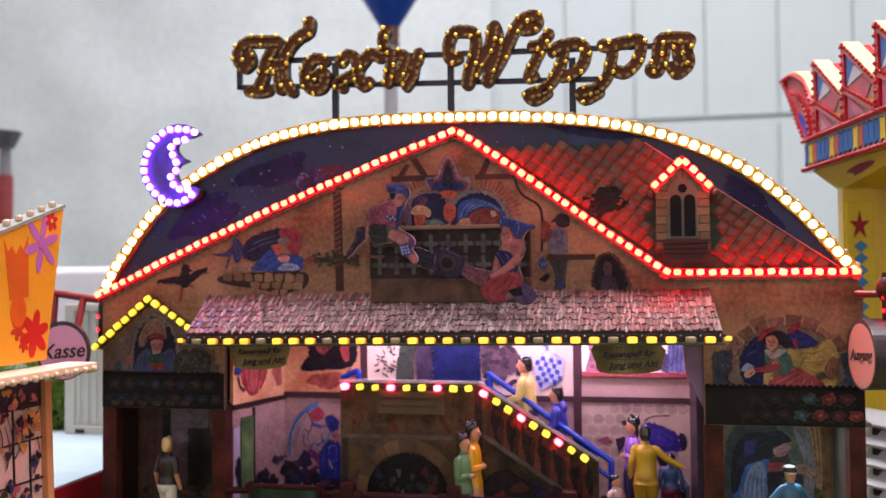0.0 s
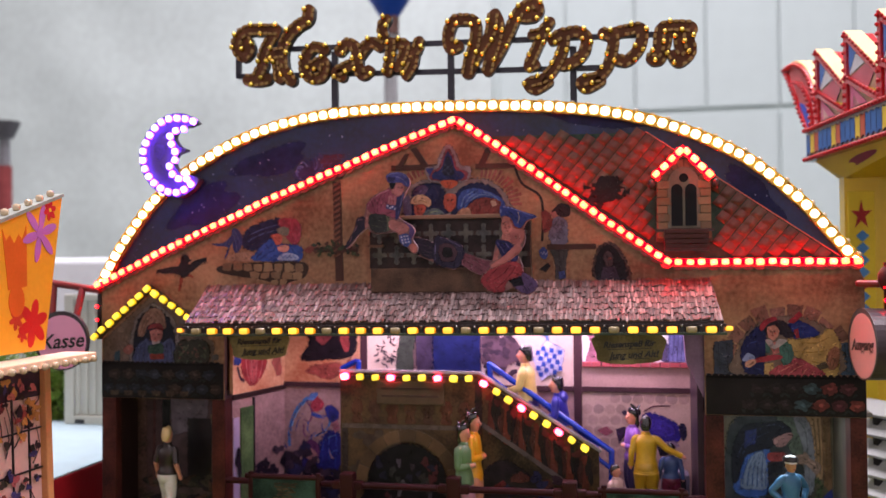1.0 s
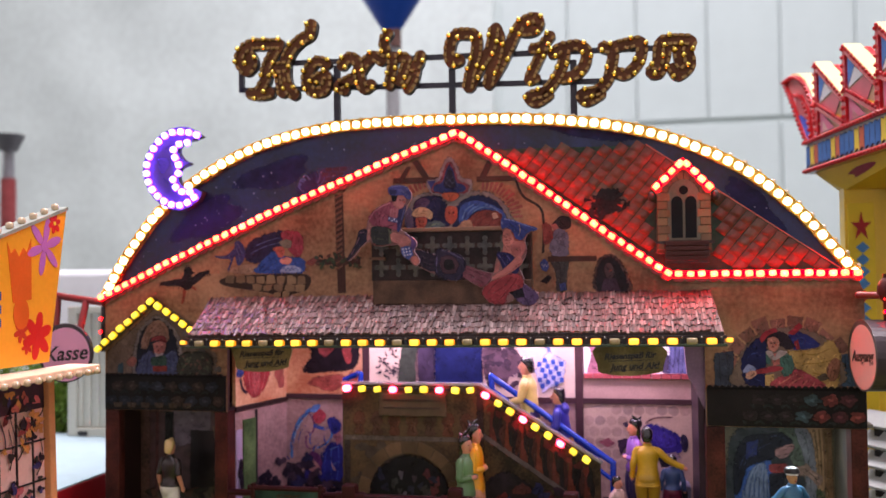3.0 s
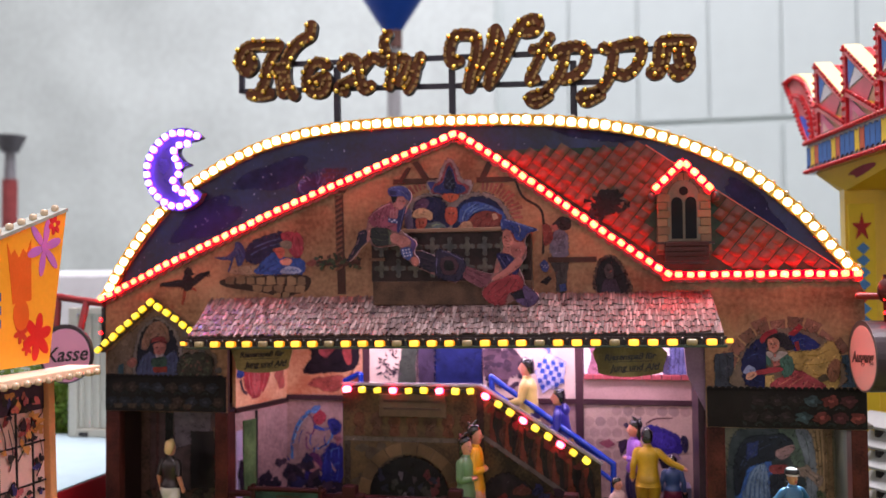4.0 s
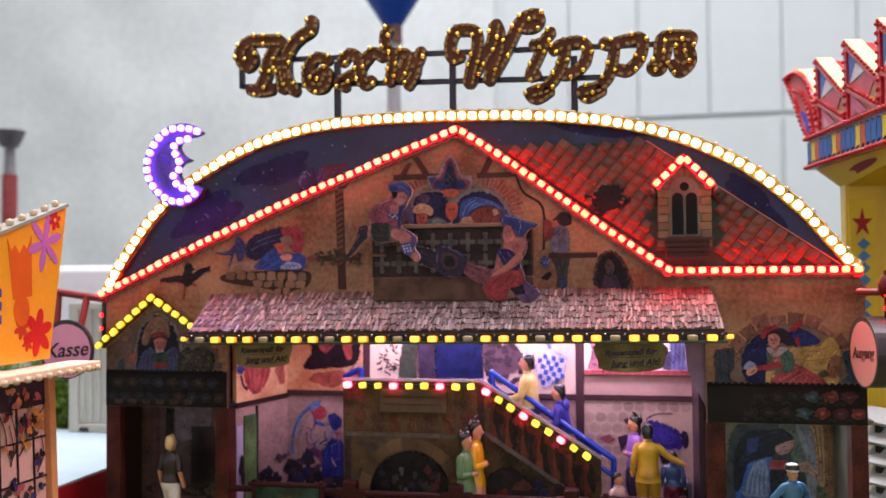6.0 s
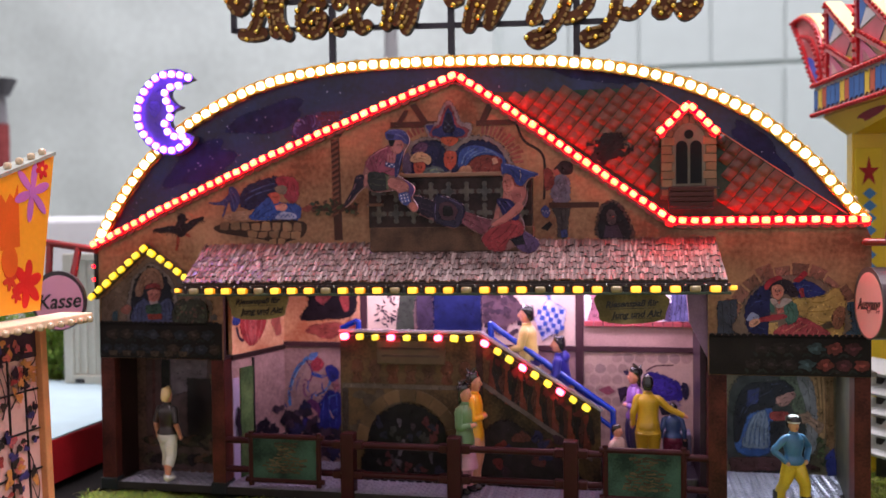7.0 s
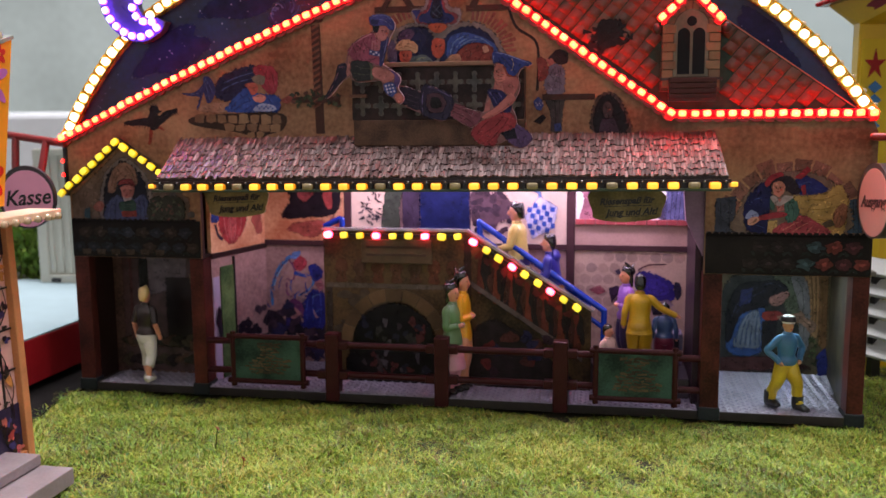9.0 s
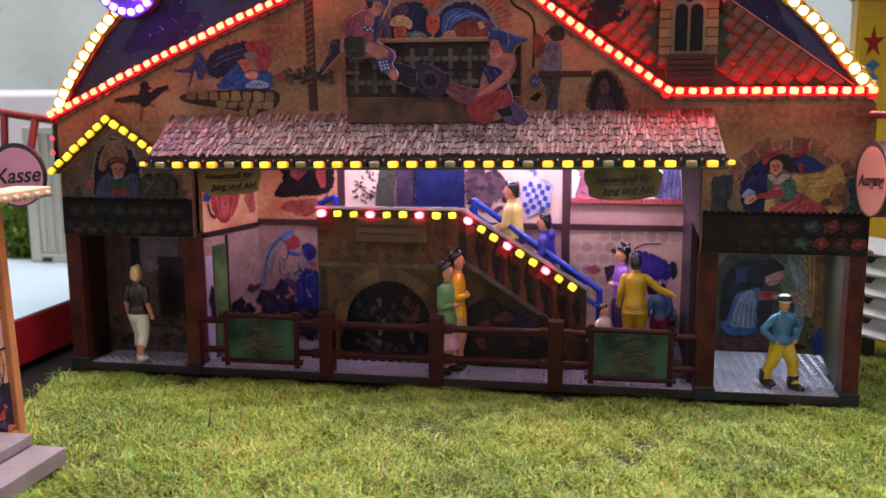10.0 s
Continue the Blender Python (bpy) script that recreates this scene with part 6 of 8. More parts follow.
def plaques():
    for x0, x1 in ((-4.72, -3.5), (3.08, 4.36)):
        z0, z1 = 3.93, 4.5
        cx = (x0 + x1) / 2
        pl = thing("hanging_plaque", (cx, -0.3, z0), "olive yellow hanging board with slanted black lettering", "sign", "hanging plaques")
        b = Build()
        b.prism(curve([(x0, z1), (x1, z1), (x1 + 0.02, z0 + 0.2), (x1 - 0.06, z0 + 0.06), (cx, z0 - 0.02), (x0 + 0.08, z0 + 0.03), (x0 + 0.01, z0 + 0.2)], 3, True), -0.32, -0.28, ink((116, 102, 62), var=0.2, alt=(156, 138, 92)))
        b.done("board", pl)
        b = Build()
        for x in (x0 + 0.2, x1 - 0.2):
            b.tube((x, -0.3, z1 - 0.05), (x, -0.3, 4.82), 0.02, 0.02, BROWN_DK, 6)
        b.done("hanger", pl, "thin dark hanger")
        for words, dx, z, size in (("Riesenspaß für", 0.0, 4.31, 0.17), ("Jung und Alt!", 0.10, 4.10, 0.18)):
            me = text_mesh(words, size, BLACK, 0.3, 0.004, 0.006)
            piece("lettering", me, pl, Matrix.Translation((cx + dx, -0.328, z)) @ Matrix.Rotation(radians(90), 4, "X") @ Matrix.Rotation(radians(3), 4, "Z"))
        b = Build()
        b.prism(line([(cx - 0.42, 4.20), (cx + 0.45, 4.235)], 0.012), -0.326, -0.318, BLACK)
        b.prism(line([(cx - 0.35, 4.005), (cx + 0.4, 4.035)], 0.012), -0.326, -0.318, BLACK)
        b.done("underline", pl)


plaques()


# ---- see-saw with cut-out riders ----
def seesaw():
    ss = thing("seesaw_display", (0.15, -0.3, 5.3), "painted seesaw display with two cut-out riders over a fretwork balcony", "display")
    b = Build()
    b.box(-1.58, 1.80, -0.34, 0.0, 5.36, 5.86, ink((84, 62, 50), var=0.4, size=2.5, alt=(110, 82, 66)), bevel=0.015)
    b.done("plinth", ss, "dull ochre plinth box")
    b = Build()
    b.box(-1.62, 1.78, -0.28, 0.0, 5.86, 6.92, ink((36, 32, 34), var=0.5, size=3.0, alt=(60, 44, 42)), bevel=0.01)
    bal = b.done("balcony_front", ss, "dark balcony front with fretwork")
    b = Build()
    b.box(-1.3, 1.2, -0.40, -0.2, 6.88, 6.96, ink((130, 98, 80), var=0.2), bevel=0.012)
    b.box(-1.64, -1.3, -0.38, -0.2, 6.3, 6.36, ink((100, 70, 56)))
    b.done("shelf", ss, "pale wooden balcony rail")
    for k in range(9):
        for r in range(2):
            q = Build()
            x, z = -1.4 + k * 0.37, 6.14 + 0.44 * r
            q.prism([(x - 0.14, z), (x - 0.05, z + 0.05), (x, z + 0.2), (x + 0.05, z + 0.05), (x + 0.14, z), (x + 0.05, z - 0.05), (x, z - 0.2), (x - 0.05, z - 0.05)], -0.298, -0.279, ink([(92, 88, 80), (70, 70, 70)][(k + r) % 2], var=0.6, size=5))
            for ax, az in ((-0.11, 0), (0.11, 0), (0, 0.15), (0, -0.15)):
                q.prism(ell(x + ax, z + az, 0.055, 0.055, 8), -0.296, -0.279, ink((84, 80, 76), var=0.6, size=5))
            q.prism(ell(x + 0.185, z + 0.0, 0.035, 0.05, 8), -0.292, -0.279, ink((66, 46, 42), var=0.4, size=5))
            q.done("fretwork_cross", bal)
    # log and cut-out riders, drawn on a plan of 1000 units across
    y = -0.70

    at = plan(-2.453, 0.004430, -0.000040, 8.471, -0.000104, -0.004332)

    def cutout(name, label, outline, d):
        """A thin painted board: its outline, then plain colour areas laid on it."""
        b = Build()
        o = at(curve(outline, 4, True))
        # pale lilac sides carry the rim light of the board edges as colour
        b.prism(o, d, d + 0.06, ink((120, 84, 84)), ink((214, 176, 196), var=0.15))
        bd = b.done(name, ss, label)
        mu = Mural(d)
        mu.dim, mu.detail = 0.92, 0.7
        return bd, mu

    bd, mu = cutout("log", "dark purple-brown log with a carved hub", [(400, 486), (428, 440), (525, 470), (530, 452), (552, 440), (602, 456), (652, 480), (660, 514), (750, 545), (796, 556), (780, 592), (740, 620), (680, 592), (648, 562), (622, 592), (590, 592), (520, 562), (440, 526)], y + 0.08)
    mu.area(at, [(404, 484), (432, 448), (525, 474), (520, 548), (440, 520)], (36, 28, 44))
    ribs(mu, at, [[(420, 470), (470, 482), (515, 495)], [(425, 490), (470, 505), (515, 520)], [(440, 510), (480, 525), (512, 535)]], 0.03, (70, 54, 76))
    mu.area(at, [(655, 516), (750, 548), (790, 560), (778, 590), (738, 616), (650, 566)], (122, 66, 72))
    ribs(mu, at, [[(665, 530), (720, 552), (770, 575)], [(660, 550), (710, 575), (745, 598)]], 0.035, (84, 42, 54))
    mu.area(at, [(530, 455), (556, 444), (652, 484), (655, 545), (620, 588), (526, 558)], (44, 38, 60))
    ribs(mu, at, [[(552, 446), (600, 462), (650, 488)], [(534, 460), (528, 510), (530, 555)]], 0.035, (108, 96, 140))
    mu.area(at, [(548, 482), (600, 476), (632, 512), (610, 556), (556, 550)], (74, 46, 52))
    mu.area(at, [(566, 496), (596, 490), (612, 514), (600, 538), (568, 536)], (22, 18, 24))
    mu.done("paint", bd)
    b = Build()
    b.tube((0.02, y + 0.14, 6.1), (0.02, -0.25, 6.1), 0.07, 0.07, DARK)
    b.done("axle", ss, "dark axle")
    bd, mu = cutout("cutout_rider", "cut-out rider in pink shirt and grey shorts", [(304, 152), (330, 138), (375, 140), (409, 170), (412, 202), (394, 232), (386, 256), (366, 300), (358, 346), (388, 370), (426, 394), (438, 420), (426, 452), (450, 490), (446, 516), (425, 521), (400, 494), (374, 482), (360, 450), (348, 424), (300, 428), (250, 432), (222, 420), (205, 407), (166, 440), (140, 476), (112, 501), (100, 496), (125, 455), (150, 400), (158, 360), (192, 346), (204, 300), (225, 265), (280, 230), (310, 216), (318, 190)], y - 0.02)
    mu.area(at, [(160, 360), (194, 352), (200, 396), (165, 436), (112, 496), (104, 491), (130, 446), (150, 402)], (34, 28, 48))
    ribs(mu, at, [[(165, 366), (190, 362)], [(160, 390), (140, 440), (115, 485)]], 0.04, (134, 92, 108))
    mu.area(at, [(208, 302), (232, 330), (222, 380), (205, 405), (198, 386), (206, 342)], (176, 112, 96))
    mu.area(at, [(315, 219), (270, 237), (226, 268), (209, 302), (235, 336), (300, 342), (345, 350), (352, 300), (360, 250), (340, 236)], (150, 66, 82))
    ribs(mu, at, [[(280, 240), (262, 280), (258, 330)], [(226, 275), (240, 300), (244, 330)], [(300, 235), (290, 265)]], 0.035, (104, 40, 58))
    ribs(mu, at, [[(312, 222), (275, 238), (228, 268)], [(214, 300), (226, 276)]], 0.03, (210, 140, 150))
    mu.area(at, [(312, 250), (350, 248), (352, 292), (308, 294)], (182, 104, 104))
    ribs(mu, at, [[(322, 252), (320, 290)], [(335, 250), (334, 290)]], 0.028, (140, 46, 56))
    mu.area(at, [(302, 290), (350, 298), (348, 320), (300, 310)], (58, 70, 122))
    for k in range(4):
        mu.lay(at(ell(308 + 12 * k, 298 + 2 * k + 8 * (k % 2), 4.5, 4.5, 6)), (206, 206, 216), plain=True)
    mu.area(at, [(356, 242), (386, 240), (376, 290), (360, 352), (345, 350)], (46, 46, 94))
    ribs(mu, at, [[(382, 244), (370, 290), (356, 345)]], 0.03, (120, 112, 160))
    mu.area(at, [(228, 336), (300, 343), (320, 372), (315, 416), (260, 426), (228, 413), (218, 372)], (44, 46, 44))
    ribs(mu, at, [[(235, 360), (270, 370), (305, 372)], [(230, 390), (270, 398), (300, 396)]], 0.035, (74, 78, 66))
    mu.area(at, [(300, 346), (321, 370), (317, 413), (306, 415), (306, 373)], (92, 98, 70))
    mu.area(at, [(318, 366), (370, 373), (411, 391), (402, 420), (370, 434), (345, 416), (318, 406)], (178, 106, 90))
    mu.area(at, [(382, 370), (421, 394), (436, 420), (424, 450), (408, 440), (413, 402)], (96, 70, 124))
    mu.area(at, [(364, 440), (405, 430), (421, 470), (400, 492), (372, 472)], (66, 84, 146))
    for k in range(9):
        mu.lay(at(ell(374 + 14 * (k % 3) + 4 * (k // 3), 446 + 14 * (k // 3) - 3 * (k % 3), 4.6, 4.6, 6)), (208, 210, 220), plain=True)
    mu.area(at, [(412, 482), (440, 479), (450, 505), (436, 520), (418, 509)], (192, 110, 88))
    mu.area(at, [(345, 190), (382, 190), (389, 215), (372, 248), (345, 250), (325, 229), (325, 205)], (186, 108, 94))
    face(mu, at, 364, 216, 22, 0.5)
    mu.area(at, [(317, 184), (346, 188), (340, 214), (326, 216), (318, 200)], (18, 14, 22))
    mu.area(at, [(305, 152), (340, 139), (380, 143), (410, 172), (408, 205), (388, 201), (372, 186), (330, 186), (308, 181)], (66, 66, 128))
    mu.area(at, [(308, 160), (345, 164), (341, 183), (312, 182)], (38, 38, 82))
    ribs(mu, at, [[(310, 152), (340, 142), (378, 146), (406, 174)], [(350, 160), (380, 172), (400, 195)]], 0.03, (128, 124, 178))
    mu.done("paint", bd)
    bd, mu = cutout("cutout_rider", "cut-out rider with blue pointed hat and red skirt", [(832, 310), (846, 295), (880, 302), (940, 325), (1001, 345), (960, 366), (942, 400), (950, 440), (940, 482), (916, 520), (936, 570), (942, 602), (1001, 645), (996, 682), (960, 705), (925, 701), (898, 674), (850, 692), (790, 696), (744, 650), (760, 610), (798, 582), (784, 570), (800, 545), (806, 510), (818, 470), (842, 440), (850, 422), (837, 400), (844, 370), (834, 345)], y - 0.04)
    mu.area(at, [(932, 602), (999, 646), (994, 682), (956, 702), (926, 692), (890, 656)], (98, 72, 112))
    ribs(mu, at, [[(940, 615), (975, 645), (985, 680)], [(915, 650), (945, 670), (960, 698)]], 0.035, (60, 42, 72))
    mu.area(at, [(870, 642), (930, 620), (942, 660), (900, 670)], (26, 20, 34))
    mu.area(at, [(808, 516), (832, 490), (824, 545), (800, 553)], (188, 108, 92))
    mu.area(at, [(845, 425), (888, 420), (892, 466), (840, 462)], (198, 114, 94))
    mu.area(at, [(814, 462), (845, 456), (882, 470), (915, 515), (905, 556), (860, 561), (830, 502)], (34, 30, 82))
    ribs(mu, at, [[(822, 465), (845, 500), (870, 545)], [(860, 470), (885, 505), (900, 540)]], 0.035, (92, 82, 140))
    mu.area(at, [(880, 402), (930, 396), (946, 430), (926, 476), (890, 470)], (186, 100, 86))
    mu.area(at, [(860, 560), (910, 556), (938, 590), (926, 620), (870, 642), (850, 690), (790, 693), (748, 650), (766, 610), (810, 582)], (168, 54, 56))
    ribs(mu, at, [[(880, 570), (850, 610), (800, 645)], [(905, 575), (880, 615), (840, 660)], [(820, 590), (790, 620), (770, 650)], [(850, 650), (820, 680)]], 0.045, (116, 32, 40))
    mu.area(at, [(915, 470), (931, 500), (880, 546), (810, 581), (795, 571), (850, 531), (890, 491)], (196, 112, 94))
    ribs(mu, at, [[(928, 500), (880, 540), (815, 578)]], 0.03, (140, 68, 60))
    mu.area(at, [(850, 350), (880, 340), (896, 380), (886, 416), (855, 426), (840, 400)], (202, 114, 92))
    face(mu, at, 864, 384, 23, -0.5)
    mu.area(at, [(880, 350), (915, 366), (936, 396), (905, 402), (890, 386)], (146, 58, 44))
    mu.area(at, [(835, 309), (850, 297), (940, 325), (998, 345), (955, 363), (930, 395), (905, 391), (885, 356), (855, 340), (838, 342)], (44, 58, 124))
    ribs(mu, at, [[(848, 300), (900, 312), (990, 345)], [(838, 315), (840, 340)]], 0.04, (136, 138, 192))
    ribs(mu, at, [[(916, 326), (922, 350), (914, 378)]], 0.03, (176, 148, 136))
    ribs(mu, at, [[(870, 320), (900, 345), (930, 385)], [(900, 325), (930, 345), (950, 360)]], 0.04, (28, 38, 92))
    mu.done("paint", bd)


seesaw()


# ---- fence and notice boards ----
def fence():
    f = thing("timber_fence", (0, 0.1, 0.18), "glossy dark brown post and rail fence along the platform", "fence")
    wood = ink((58, 18, 22), rough=0.4, var=0.3)
    for x in (-2.25, 0.08, 2.5):
        b = Build()
        b.box(x - 0.15, x + 0.15, -0.04, 0.26, 0.0, 1.46, wood, bevel=0.03)
        p = b.done("post", f, "square brown post")
        for z in (1.20, 0.56):
            b = Build()
            b.box(x - 0.34, x + 0.34, 0.0, 0.2, z - 0.09, z + 0.09, wood, bevel=0.03)
            b.done("rail_socket", p)
    for z in (1.20, 0.56):
        for x0, x1 in ((-5.05, -2.5), (-2.1, -0.1), (0.25, 2.3), (2.7, 5.2)):
            b = Build()
            b.tube((x0, 0.1, z), (x1, 0.1, z), 0.072, 0.072, wood, 10)
            b.done("rail", f, "round brown rail")
    for x0, x1, z0, z1 in ((-4.40, -2.86, 0.40, 1.36), (3.2, 4.72, 0.38, 1.34)):
        n = thing("notice_board", ((x0 + x1) / 2, -0.1, z0), "green notice board with faded gold lines in a brown frame", "notice board", "notice boards")
        b = Build()
        b.box(x0 + 0.05, x1 - 0.05, -0.12, -0.06, z0 + 0.05, z1 - 0.05, ink((28, 50, 46), var=0.3, rough=0.45, size=1.8, alt=(62, 94, 82)), bevel=0.01)
        b.done("panel", n, "green panel")
        for a, c in (((x0 - 0.12, z1), (x1 + 0.12, z1)), ((x0 - 0.12, z0), (x1 + 0.12, z0)), ((x0, z0 - 0.12), (x0, z1 + 0.1)), ((x1, z0 - 0.12), (x1, z1 + 0.1))):
            b = Build()
            b.tube((a[0], -0.09, a[1]), (c[0], -0.09, c[1]), 0.06, 0.06, wood, 10)
            b.done("frame_bar", n, "round brown frame bar")
        rnd = random.Random(int(x0 * 7))
        b = Mural(-0.12)
        b.dim, b.detail = 1.0, 0.0
        cx = (x0 + x1) / 2
        for k in range(11):
            z = z0 + 0.20 + k * 0.062
            w = (0.30 + 0.16 * math.sin(k * 0.55 + 0.6)) * rnd.uniform(0.8, 1.1)
            x = cx - w
            while x < cx + w:
                ln = rnd.uniform(0.05, 0.2)
                b.lay(line(curve([(x, z + rnd.uniform(-0.02, 0.02)), (x + ln / 2, z + rnd.uniform(-0.02, 0.02)), (x + ln, z + rnd.uniform(-0.025, 0.025))], 2), rnd.uniform(0.03, 0.055)), rnd.choice([(80, 70, 44), (66, 56, 38), (92, 80, 50)]))
                x += ln + rnd.uniform(0.0, 0.04)
        b.done("text_bar", n, "faded gold lines")
        for x in (x0 + 0.1, x1 - 0.1):
            for z in (1.20, 0.56):
                b = Build()
                b.tube((x, -0.06, z), (x, 0.05, z), 0.03, 0.03, ink((170, 170, 170), rough=0.2, metal=0.8), 8)
                b.done("bolt", n, "bright small bolt")


fence()


# ---- name sign: letter boards with bulbs on two bars ----
def name_sign():
    sg = thing("name_sign", (0.1, 0.3, 9.3), "brown letter boards studded with golden bulbs on dark bars", "sign")
    steel = ink((36, 34, 52), rough=0.35, var=0.25)
    for x, z0, z1 in ((-2.58, 9.2, 10.68), (0.04, 9.2, 11.0), (2.66, 9.1, 10.5)):
        b = Build()
        b.box(x - 0.07, x + 0.07, 0.34, 0.46, z0, z1, steel, bevel=0.012)
        b.done("upright", sg, "dark steel upright")
    for p, q in (((-4.86, 10.24), (3.2, 10.02)), ((-3.8, 10.80), (5.05, 10.64))):
        b = Build()
        b.prism(line([p, q], 0.11), 0.36, 0.44, steel)
        b.done("bar", sg, "dark steel bar")
    b = Build()
    b.box(-4.92, -4.80, 0.36, 0.44, 10.2, 10.75, steel)
    b.done("bar", sg)
    dome = bulb_mesh("gold_bulb", GOLD, 0.055, 0.085, 0.055)
    q = Build()
    q.box(-0.05, 0.05, -0.035, 0.03, -0.034, 0.034, GOLD_DULL, bevel=0.014)
    dull = shared(q, "gold_socket")

    def letter(strokes, place, w):
        b = Build()
        spots = []
        for i, st in enumerate(strokes):
            c = curve(place(st), 5)
            y0 = 0.20 - 0.004 * i
            for j, (e, f) in enumerate(zip(c, c[1:])):
                b.prism(line([e, f], w), y0 - 0.0003 * (j % 7), 0.36, LETTER, LETTER_EDGE)
                b.prism(ell(f[0], f[1], w / 2, w / 2, 12), y0 - 0.0003 * (j % 7) - 0.00015, 0.359, LETTER, LETTER_EDGE)
            b.prism(ell(c[0][0], c[0][1], w / 2, w / 2, 12), y0 - 0.0025, 0.358, LETTER, LETTER_EDGE)
            for side in (-1, 1):
                for p, d in spaced(c, 0.118):
                    q = p + Vector((-d.y, d.x)) * side * w * 0.36
                    if all((q - r[0]).length > 0.1 for r in spots):
                        spots.append((q, d))
        ob = b.done("letter_board", sg)
        for k, (q, d) in enumerate(spots):
            h = (k * 7919) % 101
            piece("bulb", dome if h < 27 else dull, ob, facing(q.x, 0.165, q.y, d) @ Matrix.Rotation(radians((h - 50) * 0.2), 4, "Y"))
        return ob

    A = plan(-5.031, 0.004368, -0.000021, 12.055, -0.000256, -0.004248)
    Bx = plan(-0.634, 0.004241, -0.000057, 11.862, -0.000253, -0.004366)
    letter([[(262, 186), (190, 186), (110, 190), (62, 225), (50, 280), (85, 326), (118, 292), (102, 246)], [(255, 205), (222, 262), (196, 320), (190, 375), (165, 430)], [(112, 452), (165, 455), (212, 446)],
            [(204, 318), (296, 308)], [(440, 84), (430, 134), (380, 166), (335, 212), (304, 272), (296, 332), (306, 400), (345, 452)], [(272, 352), (284, 440)]], A, 0.275)
    letter([[(520, 290), (470, 276), (425, 322), (414, 388), (445, 438), (500, 434), (522, 392), (512, 348), (462, 374)]], A, 0.245)
    letter([[(604, 296), (640, 258), (682, 276), (692, 332), (700, 382), (720, 418), (752, 398)], [(808, 270), (762, 252), (716, 302), (682, 352), (620, 388), (586, 408), (612, 428)]], A, 0.26)
    letter([[(845, 132), (822, 172), (832, 218)]], A, 0.235)
    letter([[(868, 252), (864, 320), (850, 402)], [(880, 256), (940, 264), (922, 340), (902, 378)], [(1012, 246), (992, 300), (946, 306)], [(990, 290), (976, 370), (946, 420)], [(940, 330), (936, 396)]], A, 0.235)
    letter([[(208, 278), (168, 286), (158, 222), (185, 156), (240, 146), (290, 158), (300, 212), (288, 282), (268, 340), (256, 408)], [(262, 408), (320, 300), (370, 222), (386, 132)],
            [(396, 122), (412, 172), (400, 262), (372, 340), (360, 394)], [(366, 388), (420, 300), (460, 222), (492, 152), (530, 96), (590, 72), (612, 98), (588, 130), (540, 136)]], Bx, 0.26)
    letter([[(668, 160), (644, 192)], [(584, 222), (630, 222), (602, 290), (566, 370), (596, 366)]], Bx, 0.235)
    letter([[(684, 244), (736, 216), (732, 290), (702, 362), (645, 430), (566, 456), (600, 482), (660, 446)], [(742, 216), (800, 206), (846, 232), (838, 300), (790, 350), (735, 366)]], Bx, 0.25)
    letter([[(930, 214), (976, 236), (968, 310), (950, 372), (900, 424), (826, 444), (850, 474), (915, 440)], [(985, 212), (1050, 198), (1106, 192), (1114, 242), (1090, 300), (1040, 344), (990, 336)]], Bx, 0.25)
    letter([[(1160, 330), (1190, 292), (1196, 222), (1216, 186), (1290, 180), (1345, 188), (1330, 232), (1340, 300), (1290, 346), (1262, 318)], [(1216, 192), (1228, 240), (1202, 328), (1172, 340)], [(1290, 200), (1292, 262), (1312, 310)]], Bx, 0.25)


name_sign()


def moon():
    mo = thing("moon_sign", (-6.2, -0.1, 8.0), "crescent moon board outlined with violet-white bulbs", "sign")
    outer = [(-5.52, 9.12), (-5.85, 9.33), (-6.3, 9.30), (-6.7, 9.02), (-6.94, 8.55), (-6.9, 8.1), (-6.66, 7.72), (-6.3, 7.50), (-5.95, 7.48), (-5.62, 7.66), (-5.5, 7.86)]
    inner = [(-5.66, 7.94), (-5.95, 7.98), (-6.12, 8.22), (-6.05, 8.42), (-5.82, 8.52), (-6.0, 8.62), (-6.12, 8.82), (-6.0, 9.0), (-5.75, 9.04)]
    b = Build()
    o, i = curve(outer, 5), curve(inner, 5)
    b.prism(o + i, -0.10, 0.12, ink((94, 80, 92), var=0.35, size=3), ink((60, 50, 60)))
    mb = b.done("board", mo, "lilac grey moon face board")
    mu = Mural(-0.10)
    mu.lay(line(curve([(-6.45, 8.2), (-6.3, 8.05), (-6.15, 8.1)], 4), 0.03), (70, 58, 80))
    mu.lay(line(curve([(-6.4, 8.85), (-6.3, 8.92), (-6.2, 8.86)], 4), 0.03), (70, 58, 80))
    mu.lay(blob(-6.45, 8.5, 0.12, 0.2, 4), (112, 94, 130))
    mu.done("print", mb)
    for p, d in spaced(curve([(-5.62, 9.14), (-5.9, 9.22), (-6.3, 9.2), (-6.62, 8.95), (-6.84, 8.52), (-6.8, 8.12), (-6.58, 7.8), (-6.26, 7.6), (-5.95, 7.58), (-5.68, 7.74)], 5), 0.2):
        piece("bulb", V_ME, mb, facing(p.x, -0.14, p.y, d))
    for p, d in spaced(curve([(-5.85, 8.98), (-6.1, 8.93), (-6.2, 8.75), (-6.08, 8.55), (-6.05, 8.32), (-6.2, 8.15), (-6.05, 7.9), (-5.78, 7.86)], 5), 0.2):
        piece("bulb", V_ME, mb, facing(p.x, -0.14, p.y, d))
    b = Build()
    b.box(-6.5, -6.4, 0.12, 0.3, 7.6, 8.9, DARK)
    b.done("bracket", mo, "dark rear bracket")


moon()
bpy.data.objects["moon_sign"].location += Vector((-0.09, 0, 0.03)) * K


